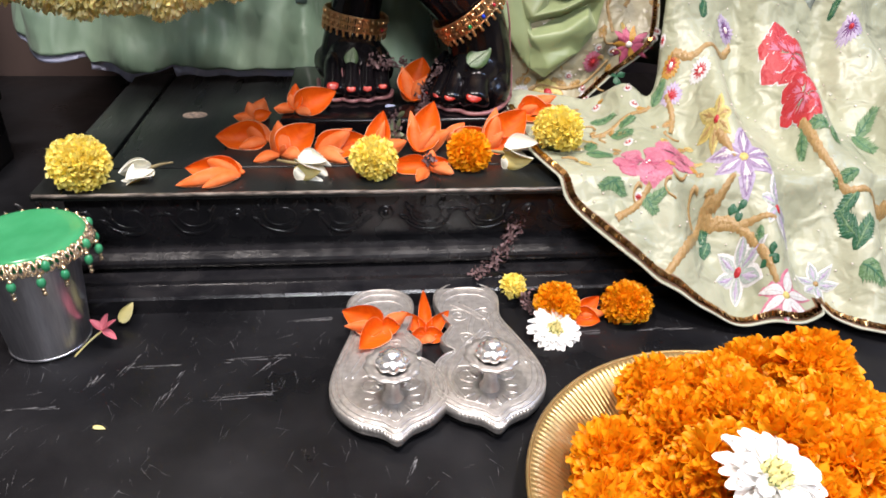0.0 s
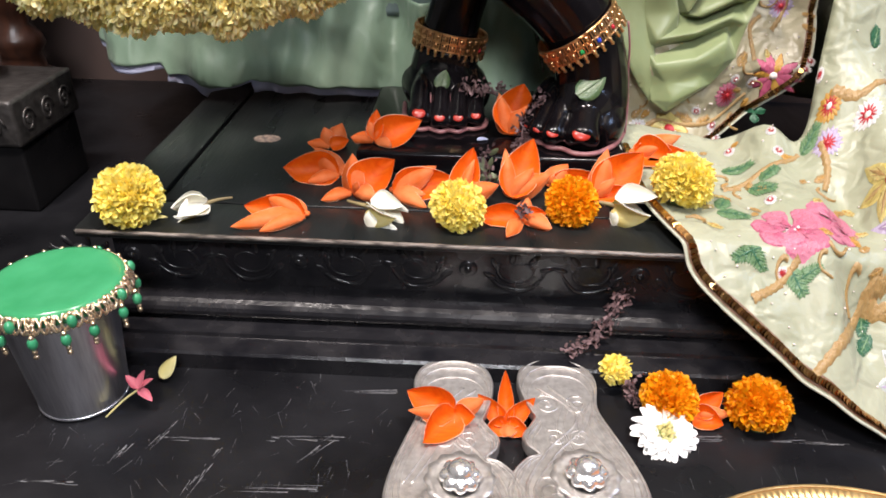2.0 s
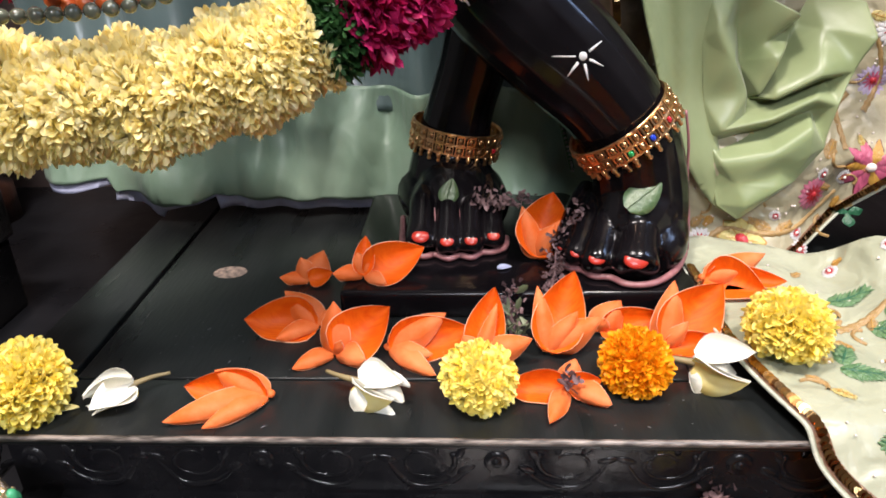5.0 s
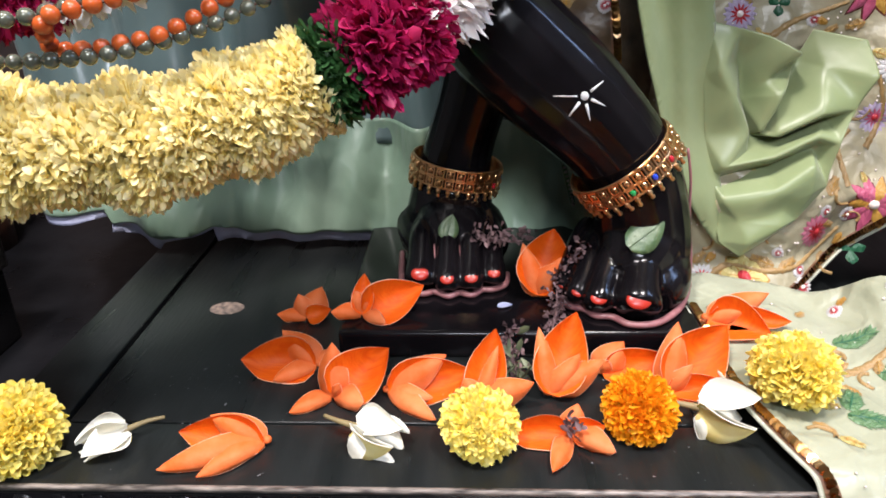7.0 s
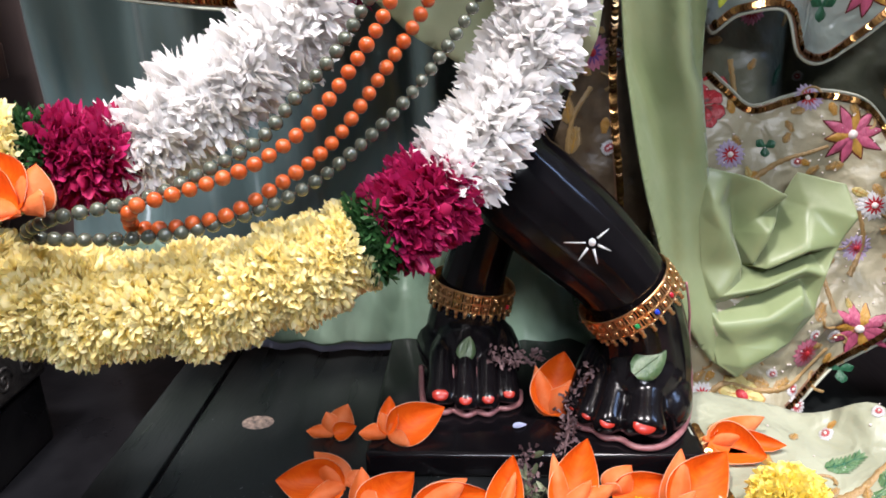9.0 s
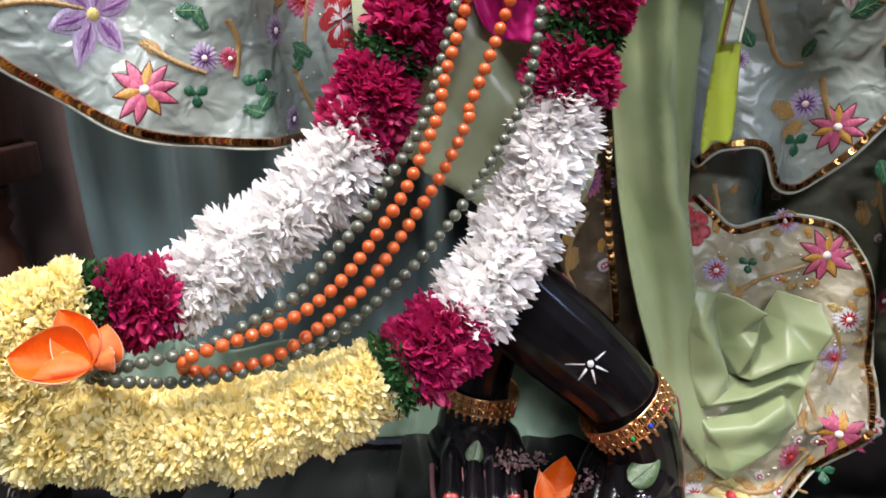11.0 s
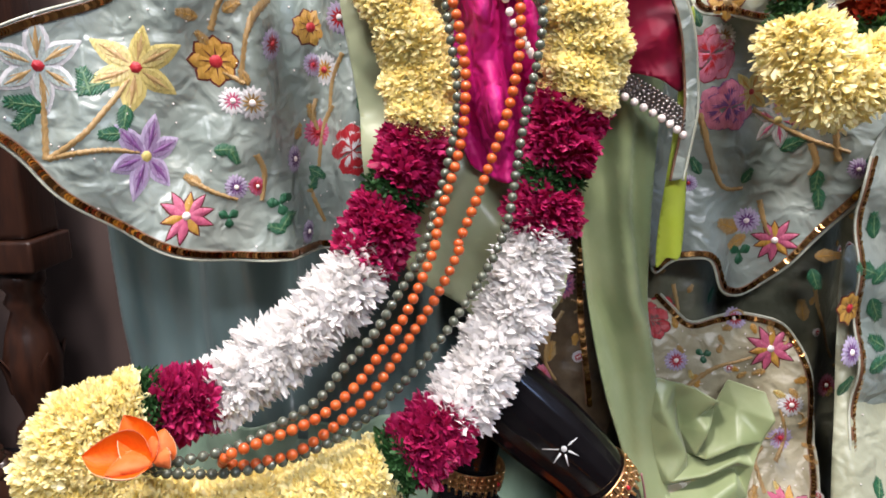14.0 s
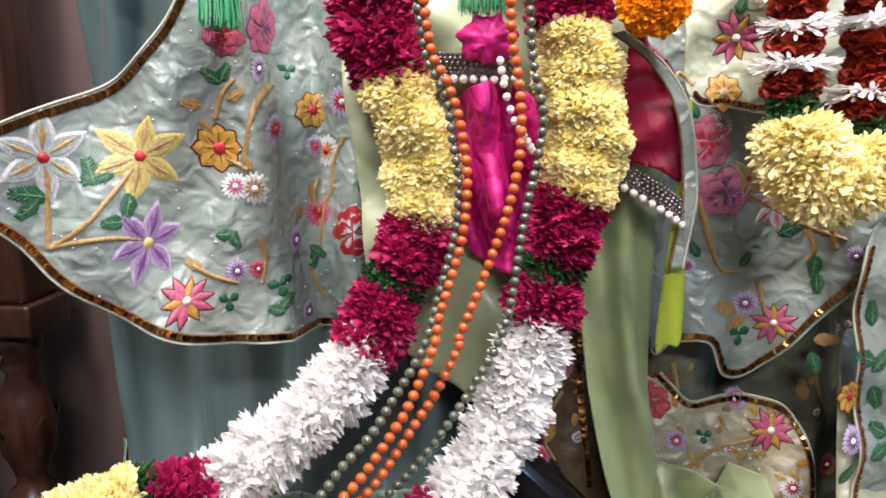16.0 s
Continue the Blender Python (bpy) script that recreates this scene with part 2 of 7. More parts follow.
def petal_cloud(P, D, N, L, W, cup=0.35, curl=0.2, widths=(0.35, 0.8, 1.0, 0.8)):
    """Many small petals in one go: base P, way D, face normal N, length L, half width W."""
    n = len(P)
    D = unit(D)
    S = unit(np.cross(D, N))
    N = np.cross(S, D)
    wv = np.interp(PV, [0, 0.4, 0.8, 1.04], widths)
    L = np.broadcast_to(L, n)[:, None, None]
    W = np.broadcast_to(W, n)[:, None, None]
    v = (P[:, None] + D[:, None] * (PV[None, :, None] * L) + S[:, None] * ((PU * wv)[None, :, None] * W)
         + N[:, None] * ((cup * (PU * wv) ** 2)[None, :, None] * W + (curl * PV ** 2)[None, :, None] * L))
    f = (PQ[None] + 12 * np.arange(n)[:, None, None]).reshape(-1, 4)
    return v.reshape(-1, 3), f


def joined(name, clouds):
    V, Fs, k = [], [], 0
    for v, f in clouds:
        V.append(v)
        Fs.append(f + k)
        k += len(v)
    return raw(name, np.concatenate(V).tolist(), np.concatenate(Fs).tolist())


# ---- cloth: sheets over a flat outline, bent by a surface function ----
from mathutils.geometry import delaunay_2d_cdt


# <surf>
def smooth(a, b, x):
    t = min(max((x - a) / (b - a), 0.0), 1.0)
    return t * t * (3 - 2 * t)


def interp(x, xs, ys):
    if x <= xs[0]:
        return ys[0]
    for i in range(len(xs) - 1):
        if x <= xs[i + 1]:
            return ys[i] + (ys[i + 1] - ys[i]) * smooth(xs[i], xs[i + 1], x)
    return ys[-1]


def lin(x, xs, ys):
    for i in range(len(xs) - 1):
        if x <= xs[i + 1] or i == len(xs) - 2:
            return ys[i] + (ys[i + 1] - ys[i]) * (x - xs[i]) / (xs[i + 1] - xs[i])


def s_curtain(x, z):
    k = smooth(0.1, 0.5, z)
    y = 1.06 + 0.16 * smooth(-0.44, -0.56, x) + (0.004 + 0.027 * k) * math.sin(47 * x + 1.5 * math.sin(4 * z)) + (0.003 + 0.007 * k) * math.sin(113 * x + 2 * z) + 0.004 * math.sin(19 * x - 11 * z)
    y += (1 - k) * 0.006 * math.sin(61 * x + 40 * z) - 0.042 * smooth(0.34, 0.12, z) - 0.016 * k * abs(math.sin(29 * x + 0.7 + 0.6 * z))
    return (x, y, z)


def pleat(u):
    """A sharp fold, from 0 in the crease to 1 on the ridge."""
    return abs(u - math.floor(u) - 0.5) * 2


def s_hem(x, z):
    y = s_curtain(x, z)[1] - 0.018 + 0.011 * pleat(9.5 * x + 1.6 * z + 0.25 * math.sin(11 * x)) + 0.007 * pleat(21 * x - 5 * z + 0.3) + 0.005 * pleat(7 * x + 13 * z) - 0.010 * smooth(0.2, 0.13, z)
    return (x, y, z)


def s_under(x, z):
    y = 1.02 + 0.016 * math.sin(44 * x + 5 * z) + 0.007 * math.sin(95 * x - 12 * z)
    return (x, y, z)


def s_shawl(x, z):
    y = 0.878 + 0.52 * (x + 0.3)
    y += 0.060 * smooth(-0.236, -0.216, x + 0.10 * (z - 0.62)) - 0.050 * smooth(-0.212, -0.142, x)
    y += 0.009 * math.sin(30 * x + 17 * z) + 0.005 * math.sin(60 * x - 31 * z + 1) + 0.004 * math.sin(25 * z + 80 * x) + 0.007 * math.sin(110 * x + 6 * z) * smooth(-0.235, -0.20, x)
    return (x, y, z)


def s_upper(x, z):
    y = 0.938 + 0.034 * math.sin(23 * (x - 0.20) + 3.5 * (z - 0.5)) * smooth(0.78, 0.45, z) + 0.004 * math.sin(70 * x + 33 * z)
    y += 0.05 * smooth(0.23, 0.17, x)
    return (x, y, z)


def s_top(x, z):
    y = 0.915 + 0.10 * (x - 0.2) + 0.006 * math.sin(38 * x + 25 * z) + 0.004 * math.sin(80 * z - 40 * x)
    return (x, y, z)


def s_veil(x, z):
    y = lin(z, [0.10, 0.15, 0.20, 0.25, 0.35, 0.45], [0.875, 0.912, 0.908, 0.955, 0.968, 1.00])
    y += 0.008 * math.sin(40 * x + 14 * z) + 0.004 * math.sin(75 * x - 43 * z) + 0.03 * smooth(0.24, 0.15, x) * smooth(0.2, 0.3, z)
    return (x, y, z)


def s_sash(x, z):
    edge = lin(z, [0.15, 0.249, 0.329, 0.389, 0.427, 0.512, 0.74], [0.190, 0.169, 0.160, 0.150, 0.138, 0.127, 0.120])
    c = x - edge
    y = 0.912 + 0.022 * smooth(-0.002, 0.005, c) + 0.010 * smooth(-0.012, 0.0, c) * smooth(0.004, -0.001, c) + 0.014 * math.sin(62 * c + 2.2 + 3 * z) + 0.006 * abs(math.sin(75 * c - 5 * z))
    y += 0.0016 * math.sin(260 * c + 14 * z) + 0.003 * math.sin(26 * z + 50 * c) - 0.012 * smooth(0.45, 0.2, z) - 0.016 * smooth(0.26, 0.19, z)
    return (x, y, z)


def s_dhoti(x, z):
    y = 0.890 + 0.014 * pleat(7.0 * x + 9.0 * z + 0.1 * math.sin(30 * x)) + 0.006 * pleat(12 * z - 9 * x + 0.4) + 0.006 * math.sin(30 * x + 50 * z) + 0.25 * x * x
    return (x, y, z)


def s_shade(x, z):
    y = 0.965 + 0.006 * math.sin(40 * x + 9 * z) + 0.003 * math.sin(90 * x - 30 * z)
    return (x, y, z)


def s_far(x, z):
    y = 0.885 + 0.018 * math.sin(31 * x + 5 * z) + 0.005 * math.sin(70 * z + 30 * x)
    return (x, y, z)


def s_train(x, y):
    flat = lin(y, [0.50, 0.56, 0.60, 0.64, 0.675, 0.70, 0.80, 0.9, 1.0], [0.004, 0.006, 0.055, 0.095, 0.122, 0.124, 0.130, 0.142, 0.15])
    rise = lin(y, [0.50, 0.555, 0.60, 0.64, 0.68, 0.74, 0.80, 0.85, 0.90, 0.98], [0.004, 0.008, 0.040, 0.075, 0.118, 0.150, 0.178, 0.222, 0.33, 0.55])
    k = smooth(0.235, 0.325, x)
    z = flat + (rise - flat) * k
    w = smooth(0.53, 0.62, y)
    z += w * k * (0.023 * math.sin(62 * x - 1.0 + 7 * y) + 0.006 * math.sin(120 * x - 30 * y))
    z += w * 0.002 * math.sin(90 * x + 70 * y)
    lo = 0.1185 * smooth(0.64, 0.672, y) + 0.004
    d = (z - lo) / 0.008
    z = lo + 0.008 * (math.log(1 + math.exp(d)) if d < 30 else d) - 0.0035 * smooth(0.56, 0.6, y)
    return (x, y, z)
# </surf>


def normal_of(surf, a, b, e=0.0015):
    p = Vector(surf(a, b))
    u, v = Vector(surf(a + e, b)) - p, Vector(surf(a, b + e)) - p
    n = u.cross(v).normalized()
    return -n if n.y > 0.0 and abs(n.y) > abs(n.z) or (abs(n.z) >= abs(n.y) and n.z < 0) else n


def sheet(name, outline, surf, mat, parent=None, label="", step=0.006, thick=0.0016, curve=True, n=140):
    ring = catmull(outline, n, True) if curve else np.array(outline, float)
    if not curve:
        dense = []
        for i in range(len(ring)):
            a, b = ring[i], ring[(i + 1) % len(ring)]
            k = max(1, int(np.linalg.norm(b - a) / step))
            dense += [a + (b - a) * j / k for j in range(k)]
        ring = np.array(dense)
    pts = [Vector(p) for p in ring]
    lo, hi = ring.min(0), ring.max(0)
    for i, a in enumerate(np.arange(lo[0], hi[0], step)):
        for b in np.arange(lo[1], hi[1], step):
            pts.append(Vector((a + (step / 2 if round(b / step) % 2 else 0), b)))
    k = len(ring)
    vs, _, fs, *_ = delaunay_2d_cdt(pts, [], [list(range(k))], 1, 1e-5)
    mesh = raw(name, [surf(v.x, v.y) for v in vs], [f for f in fs])
    ob = place(name, mesh, mat, parent, label)
    sol = ob.modifiers.new("thickness", "SOLIDIFY")
    sol.thickness, sol.offset = thick, 0
    return ob, ring

# ---- the hall round the altar ----
# only the north wall shows; the rest is added to bounce and reflect light
bm = bmesh.new()
box(bm, -1.9, 1.9, -2.6, 1.42, -0.95, -0.85)
tagged(part("floor", bm, M_hallfloor, smooth=False), "unseen pale polished stone hall floor", "floor", kind="structure")
for nm, b, m in (("wall_north", (-2.0, 2.0, 1.42, 1.52, -0.85, 2.4), M_wallwood), ("wall_south", (-2.0, 2.0, -2.7, -2.6, -0.85, 2.4), M_plaster),
                 ("wall_west", (-2.0, -1.9, -2.6, 1.42, -0.85, 2.4), M_plaster), ("wall_east", (1.9, 2.0, -2.6, 1.42, -0.85, 2.4), M_plaster)):
    bm = bmesh.new()
    box(bm, *b)
    tagged(part(nm, bm, m, smooth=False), "dark brown panelled wall" if m is M_wallwood else "unseen plain grey plastered wall", "wall", kind="structure")
bm = bmesh.new()
box(bm, -2.0, 2.0, -2.7, 1.52, 2.4, 2.5)
tagged(part("ceiling", bm, M_plaster, smooth=False), "unseen plain grey plastered ceiling", "ceiling", kind="structure")

# the black lacquered altar table on which all stands
altar = thing("altar_table", (0, 0.75, -0.85), "scratched black lacquered wooden altar table", "table")
bm = bmesh.new()
box(bm, -1.3, 1.3, -0.55 + 0.0, 0.66, 0.81, 0.85, 0.004)
part("tabletop", bm, M_tabletop, altar)
bm = bmesh.new()
box(bm, -1.25, 1.25, -0.5, 0.62, 0.0, 0.81, 0.004)
part("base", bm, M_lacquer, altar)
rng = random.Random(4)
bm = bmesh.new()
marks = [((-0.245, 0.533), (-0.232, 0.571)), ((-0.268, 0.52), (-0.26, 0.545)), ((-0.20, 0.50), (-0.188, 0.545)), ((-0.205, 0.49), (-0.195, 0.53)),
         ((-0.162, 0.553), (-0.095, 0.556)), ((-0.172, 0.505), (-0.10, 0.508)), ((-0.255, 0.549), (-0.185, 0.551)), ((-0.33, 0.50), (-0.28, 0.502)),
         ((-0.11, 0.61), (-0.06, 0.616)), ((0.16, 0.575), (0.20, 0.577)), ((0.23, 0.577), (0.30, 0.580)), ((-0.13, 0.53), (-0.105, 0.56)), ((0.0, 0.40), (0.01, 0.43))]
for (x0, y0), (x1, y1) in marks:
    for j in range(7):
        f0, f1 = sorted((rng.random(), rng.random()))
        o = rng.gauss(0, 0.0015)
        d = Vector((x1 - x0, y1 - y0, 0))
        s = Vector((-d.y, d.x, 0)).normalized()
        a, c = Vector((x0, y0, 0.0004)) + d * f0 + s * o, Vector((x0, y0, 0.0004)) + d * f1 + s * (o + rng.gauss(0, 0.0006))
        w = s * rng.uniform(0.0002, 0.0007)
        bm.faces.new([bm.verts.new(p) for p in (a, c - w, c + w)])
# fine scratches, mostly upright, that also paint the pale reflection streaks
for j in range(900):
    x, y = rng.uniform(-0.5, 0.4), rng.uniform(0.2, 0.63)
    q = rng.gauss(1.45, 0.3) if j % 3 else rng.uniform(0, 3)
    l = rng.uniform(0.003, 0.02)
    d, w = Vector((math.cos(q), math.sin(q), 0)), rng.uniform(0.00006, 0.0002)
    s = Vector((-d.y, d.x, 0)) * w
    p = Vector((x, y, 0.0004))
    bm.faces.new([bm.verts.new(v) for v in (p, p + d * l - s, p + d * l + s)])
bmesh.ops.translate(bm, verts=bm.verts, vec=(0, -0.75, 0.85))
tagged(part("scratch_wear", bm, M_scratch_glint, altar, "pale worn scratches and painted reflection streaks in the lacquer"), kind="stuff")

# ---- the carved platform ----
plat = thing("platform", (0, 0.9, 0), "black painted wooden platform with a carved front", "platform")
X0, X1 = -0.342, 0.75


def board(x0, x1, y0, y1, z0=0.106, z1=0.113, m=M_boards):
    b = bmesh.new()
    box(b, x0, x1, y0 - 0.9, y1 - 0.9, z0, z1, 0.0012)
    return part("board", b, m, plat)


board(X0, X1, 0.670, 0.7275, z1=0.1128)
board(X0, -0.2935, 0.729, 1.051)
board(-0.2885, 0.12, 0.729, 1.052, z1=0.1133)
board(0.1215, X1, 0.729, 1.052)
b = bmesh.new()
prof = [(0.694, 0.106), (0.692, 0.104), (0.6915, 0.050), (0.684, 0.047), (0.678, 0.0469), (0.673, 0.0458), (0.669, 0.0438), (0.666, 0.0410), (0.6645, 0.0380), (0.6645, 0.0345), (0.6665, 0.0310), (0.671, 0.028),
        (0.660, 0.026), (0.652, 0.0245), (0.651, 0.021), (0.642, 0.0195), (0.634, 0.018), (0.632, 0.0155), (0.632, 0.0), (1.05, 0.0), (1.05, 0.106)]
rows = []
for x in (X0 + 0.02, X1 - 0.02):
    rows.append([b.verts.new((x, y - 0.9, z)) for y, z in prof])
for i in range(len(prof)):
    j = (i + 1) % len(prof)
    b.faces.new((rows[0][i], rows[1][i], rows[1][j], rows[0][j]))
b.faces.new(rows[0][::-1]), b.faces.new(rows[1])
part("moulded_base", b, M_carve, plat, smooth=False)
b = bmesh.new()
box(b, X0 + 0.003, X1, 0.6685 - 0.9, 0.6712 - 0.9, 0.1098, 0.1130)
part("worn_edge", b, M_edge, plat, "rubbed bare front edge")


def scroll(cx, cz, r, turns, sx, start=0.0, r_tube=0.0025):
    b = bmesh.new()
    pts = []
    for i in range(40):
        q = start + i / 39 * turns * 2 * math.pi
        rr = r * (1 - 0.85 * i / 39)
        pts.append((cx + sx * rr * math.cos(q), 0.6929 - 0.9, cz + rr * 0.75 * math.sin(q)))
    tube(b, pts, [r_tube * (1 - 0.5 * i / 39) for i in range(40)], 6)
    return part("carved_scroll", b, M_carve, plat)


for k in range(-2, 5):
    cx = -0.007 + k * 0.15
    b = bmesh.new()
    lathe(b, [(0.0, 0.0035), (0.003, 0.003), (0.004, 0.001), (0.0062, 0.0035), (0.0085, 0.0)], 16)
    bmesh.ops.rotate(b, verts=b.verts, matrix=Matrix.Rotation(radians(90), 3, "X"))
    bmesh.ops.translate(b, verts=b.verts, vec=(cx, 0.6918 - 0.9, 0.077))
    part("carved_rosette", b, M_carve, plat)
    for sx in (-1, 1):
        scroll(cx + sx * 0.045, 0.076, 0.020, 1.4, sx, 2.6)
        b = bmesh.new()
        pts = catmull([(cx + sx * 0.012, -0.2072, 0.078), (cx + sx * 0.03, -0.2072, 0.060), (cx + sx * 0.055, -0.2072, 0.058), (cx + sx * 0.074, -0.2072, 0.085)], 16)
        tube(b, pts, [0.0006 + 0.0026 * math.sin(math.pi * i / 15) for i in range(16)], 6)
        part("carved_leaf", b, M_carve, plat)
        for q in range(5):
            b = bmesh.new()
            a = radians(20 + 42 * q)
            ball(b, (cx + sx * (0.045 + 0.026 * math.cos(a)), -0.2077, 0.073 + 0.017 * math.sin(a)), 0.0075, 10, 6, (1.0, 0.22, 0.42), Euler((0, -sx * a * 0.8, 0)))
            part("carved_lobe", b, M_carve, plat)
b = bmesh.new()
ball(b, (-0.232, 0.883 - 0.9, 0.1132), 0.0125, 14, 8, (1.25, 0.95, 0.03))
part("knot", b, M_knot, plat, "bare pale knot in the boards")

rng = random.Random(31)
# pale dashes that paint the glints under the front edge, among scuffs
b = bmesh.new()
for j in range(90):
    x, z = rng.gauss(-0.105, 0.026), rng.choice((0.1035, 0.1015, 0.0990, 0.1055))
    w = rng.uniform(0.0008, 0.0035)
    box(b, x - w, x + w, 0.6908 - 0.9, 0.6925 - 0.9, z - 0.0003, z + rng.uniform(0.0002, 0.0006))
tagged(part("scuff_wear", b, M_scratch_glint, plat, "pale scuffs and painted glints along the carved front", smooth=False), kind="stuff")
b = bmesh.new()
for j in range(300):
    x, y = rng.uniform(-0.335, 0.14), 0.675 + 0.36 * rng.random() ** 1.5
    if j % 6 == 0:
        x, y = rng.gauss(-0.215, 0.022), rng.gauss(0.775, 0.016)
    r, q = 0.0001 + 0.0006 * rng.random() ** 3, rng.uniform(0, 3)
    st = rng.choice((1, 1, 1, 3))
    p = [(x + r * st * math.cos(a) * math.cos(q) - r * math.sin(a) * math.sin(q), y - 0.9 + r * st * math.cos(a) * math.sin(q) + r * math.sin(a) * math.cos(q), 0.1137) for a in (0, 1.26, 2.51, 3.77, 5.03)]
    b.faces.new([b.verts.new(v) for v in p])
tagged(part("dust_wear", b, M_scratch_glint, plat, "pale dust specks on the boards", smooth=False), kind="stuff")

# ---- the statue's slab and the statue ----
bm = bmesh.new()
box(bm, -0.122, 0.146, 0.806, 1.03, 0.1135, 0.1355, 0.004)
slab = part("statue_slab", bm, M_blackstone)
tagged(slab, "polished black stone slab under the statue", "slab")


def statue():
    b = bmesh.new()

    def limb(pts, rad, flat=1.0, n=26):
        c = catmull(pts, n)
        r = catmull([(q, 0, 0) for q in rad], n)[:, 0]
        tube(b, c, list(r), 20, True, flat)

    # leg that stands behind
    limb([(0.03, 0.985, 0.47), (0.005, 0.975, 0.37), (-0.017, 0.97, 0.285), (-0.033, 0.968, 0.232), (-0.041, 0.964, 0.195), (-0.043, 0.958, 0.165), (-0.043, 0.955, 0.148)],
         [0.046, 0.040, 0.031, 0.030, 0.035, 0.040, 0.036])
    limb([(-0.043, 0.965, 0.162), (-0.041, 0.940, 0.166), (-0.038, 0.918, 0.162), (-0.036, 0.902, 0.156)], [0.034, 0.033, 0.028, 0.018])
    for x0, x in ((-0.068, -0.064), (-0.018, -0.010)):
        limb([(x0, 0.955, 0.160), (x, 0.925, 0.157), (x, 0.905, 0.152)], [0.024, 0.020, 0.012], n=12)
    for x, y, r in ((-0.064, 0.867, 0.0125), (-0.0425, 0.860, 0.0100), (-0.0235, 0.862, 0.0096), (-0.0055, 0.871, 0.0092)):
        limb([(x * 0.9 - 0.003, y + 0.066, 0.172), (x, y + 0.04, 0.168), (x, y + 0.016, 0.158), (x, y, 0.1475), (x, y - 0.004, 0.1440)], [r * 0.8, r * 0.92, r * 0.92, r * 1.08, r * 0.5], n=16)
    # leg that crosses in front
    limb([(0.020, 0.955, 0.50), (0.006, 0.935, 0.44), (-0.012, 0.905, 0.385), (-0.010, 0.884, 0.350), (0.012, 0.880, 0.325), (0.044, 0.879, 0.296), (0.078, 0.881, 0.262), (0.100, 0.884, 0.230), (0.110, 0.885, 0.195), (0.112, 0.884, 0.165), (0.112, 0.882, 0.150)],
         [0.028, 0.030, 0.034, 0.041, 0.043, 0.042, 0.038, 0.0365, 0.037, 0.039, 0.034], n=40)
    limb([(0.112, 0.892, 0.162), (0.107, 0.872, 0.170), (0.101, 0.856, 0.165), (0.096, 0.846, 0.158)], [0.036, 0.035, 0.028, 0.018])
    limb([(0.124, 0.905, 0.150), (0.126, 0.880, 0.157), (0.122, 0.852, 0.152), (0.114, 0.834, 0.149)], [0.022, 0.024, 0.022, 0.014])
    limb([(0.092, 0.892, 0.154), (0.080, 0.878, 0.160), (0.072, 0.868, 0.156)], [0.022, 0.019, 0.012], n=12)
    for x, y, r, dx in ((0.098, 0.820, 0.0165, 0.014), (0.0705, 0.827, 0.0112, 0.024), (0.0575, 0.839, 0.0098, 0.026), (0.048, 0.852, 0.009, 0.026)):
        limb([(x + dx, y + 0.06, 0.178), (x + dx * 0.6, y + 0.036, 0.173), (x + dx * 0.25, y + 0.015, 0.161), (x, y, 0.149), (x - 0.001, y - 0.005, 0.1455)], [r * 0.8, r * 0.92, r * 0.94, r * 1.08, r * 0.5], n=16)
    mesh = bpy.data.meshes.new("tmp")
    b.to_mesh(mesh)
    b.free()
    tmp = new("tmp", mesh)
    rem = tmp.modifiers.new("r", "REMESH")
    rem.mode, rem.voxel_size = "VOXEL", 0.0016
    sm = tmp.modifiers.new("s", "SMOOTH")
    sm.iterations, sm.factor = 5, 0.5
    dg = bpy.context.evaluated_depsgraph_get()
    body = bpy.data.meshes.new_from_object(tmp.evaluated_get(dg))
    bpy.data.objects.remove(tmp)
    b = bmesh.new()
    b.from_mesh(body)
    # nails, painted outlines and a painted star
    for x, y, r in ((-0.064, 0.867, 0.0128), (-0.0425, 0.860, 0.0100), (-0.0235, 0.862, 0.0096), (-0.0055, 0.871, 0.0092), (0.0965, 0.820, 0.0165), (0.070, 0.827, 0.0115), (0.057, 0.839, 0.010), (0.048, 0.852, 0.009)):
        ball(b, (x, y - r * 0.54, 0.1475 + r * 0.70), r * 0.54, 14, 8, (1.05, 0.30, 0.80), Euler((radians(-46), 0, 0)), 2)
    foot_b = [(0.152, 0.907, 0.137), (0.150, 0.872, 0.137), (0.134, 0.833, 0.137), (0.112, 0.810, 0.137), (0.092, 0.808, 0.137), (0.081, 0.819, 0.137), (0.069, 0.821, 0.137), (0.062, 0.831, 0.137), (0.052, 0.836, 0.137), (0.046, 0.848, 0.137), (0.038, 0.862, 0.137)]
    foot_a = [(-0.086, 0.937, 0.137), (-0.082, 0.887, 0.137), (-0.076, 0.862, 0.137), (-0.062, 0.856, 0.137), (-0.053, 0.860, 0.137), (-0.042, 0.852, 0.137), (-0.033, 0.858, 0.137), (-0.023, 0.854, 0.137), (-0.015, 0.863, 0.137), (-0.006, 0.864, 0.137), (0.004, 0.873, 0.137), (0.006, 0.892, 0.138)]
    for f in (foot_a, foot_b):
        tube(b, [(p[0], p[1] + 0.004, 0.1388) for p in catmull(f, 60)], 0.0028, 8, True, 0.9, 1)
    for x, y, dx in ((-0.053, 0.872, 0.0), (-0.0325, 0.870, 0.0), (-0.015, 0.876, 0.0)):
        tube(b, catmull([(x, y - 0.010, 0.146), (x, y + 0.002, 0.1575), (x - 0.001, y + 0.02, 0.168)], 10), [0.0012, 0.0014, 0.0014, 0.0013, 0.0013, 0.0012, 0.0011, 0.001, 0.0008, 0.0005], 6, True, 1, 1)
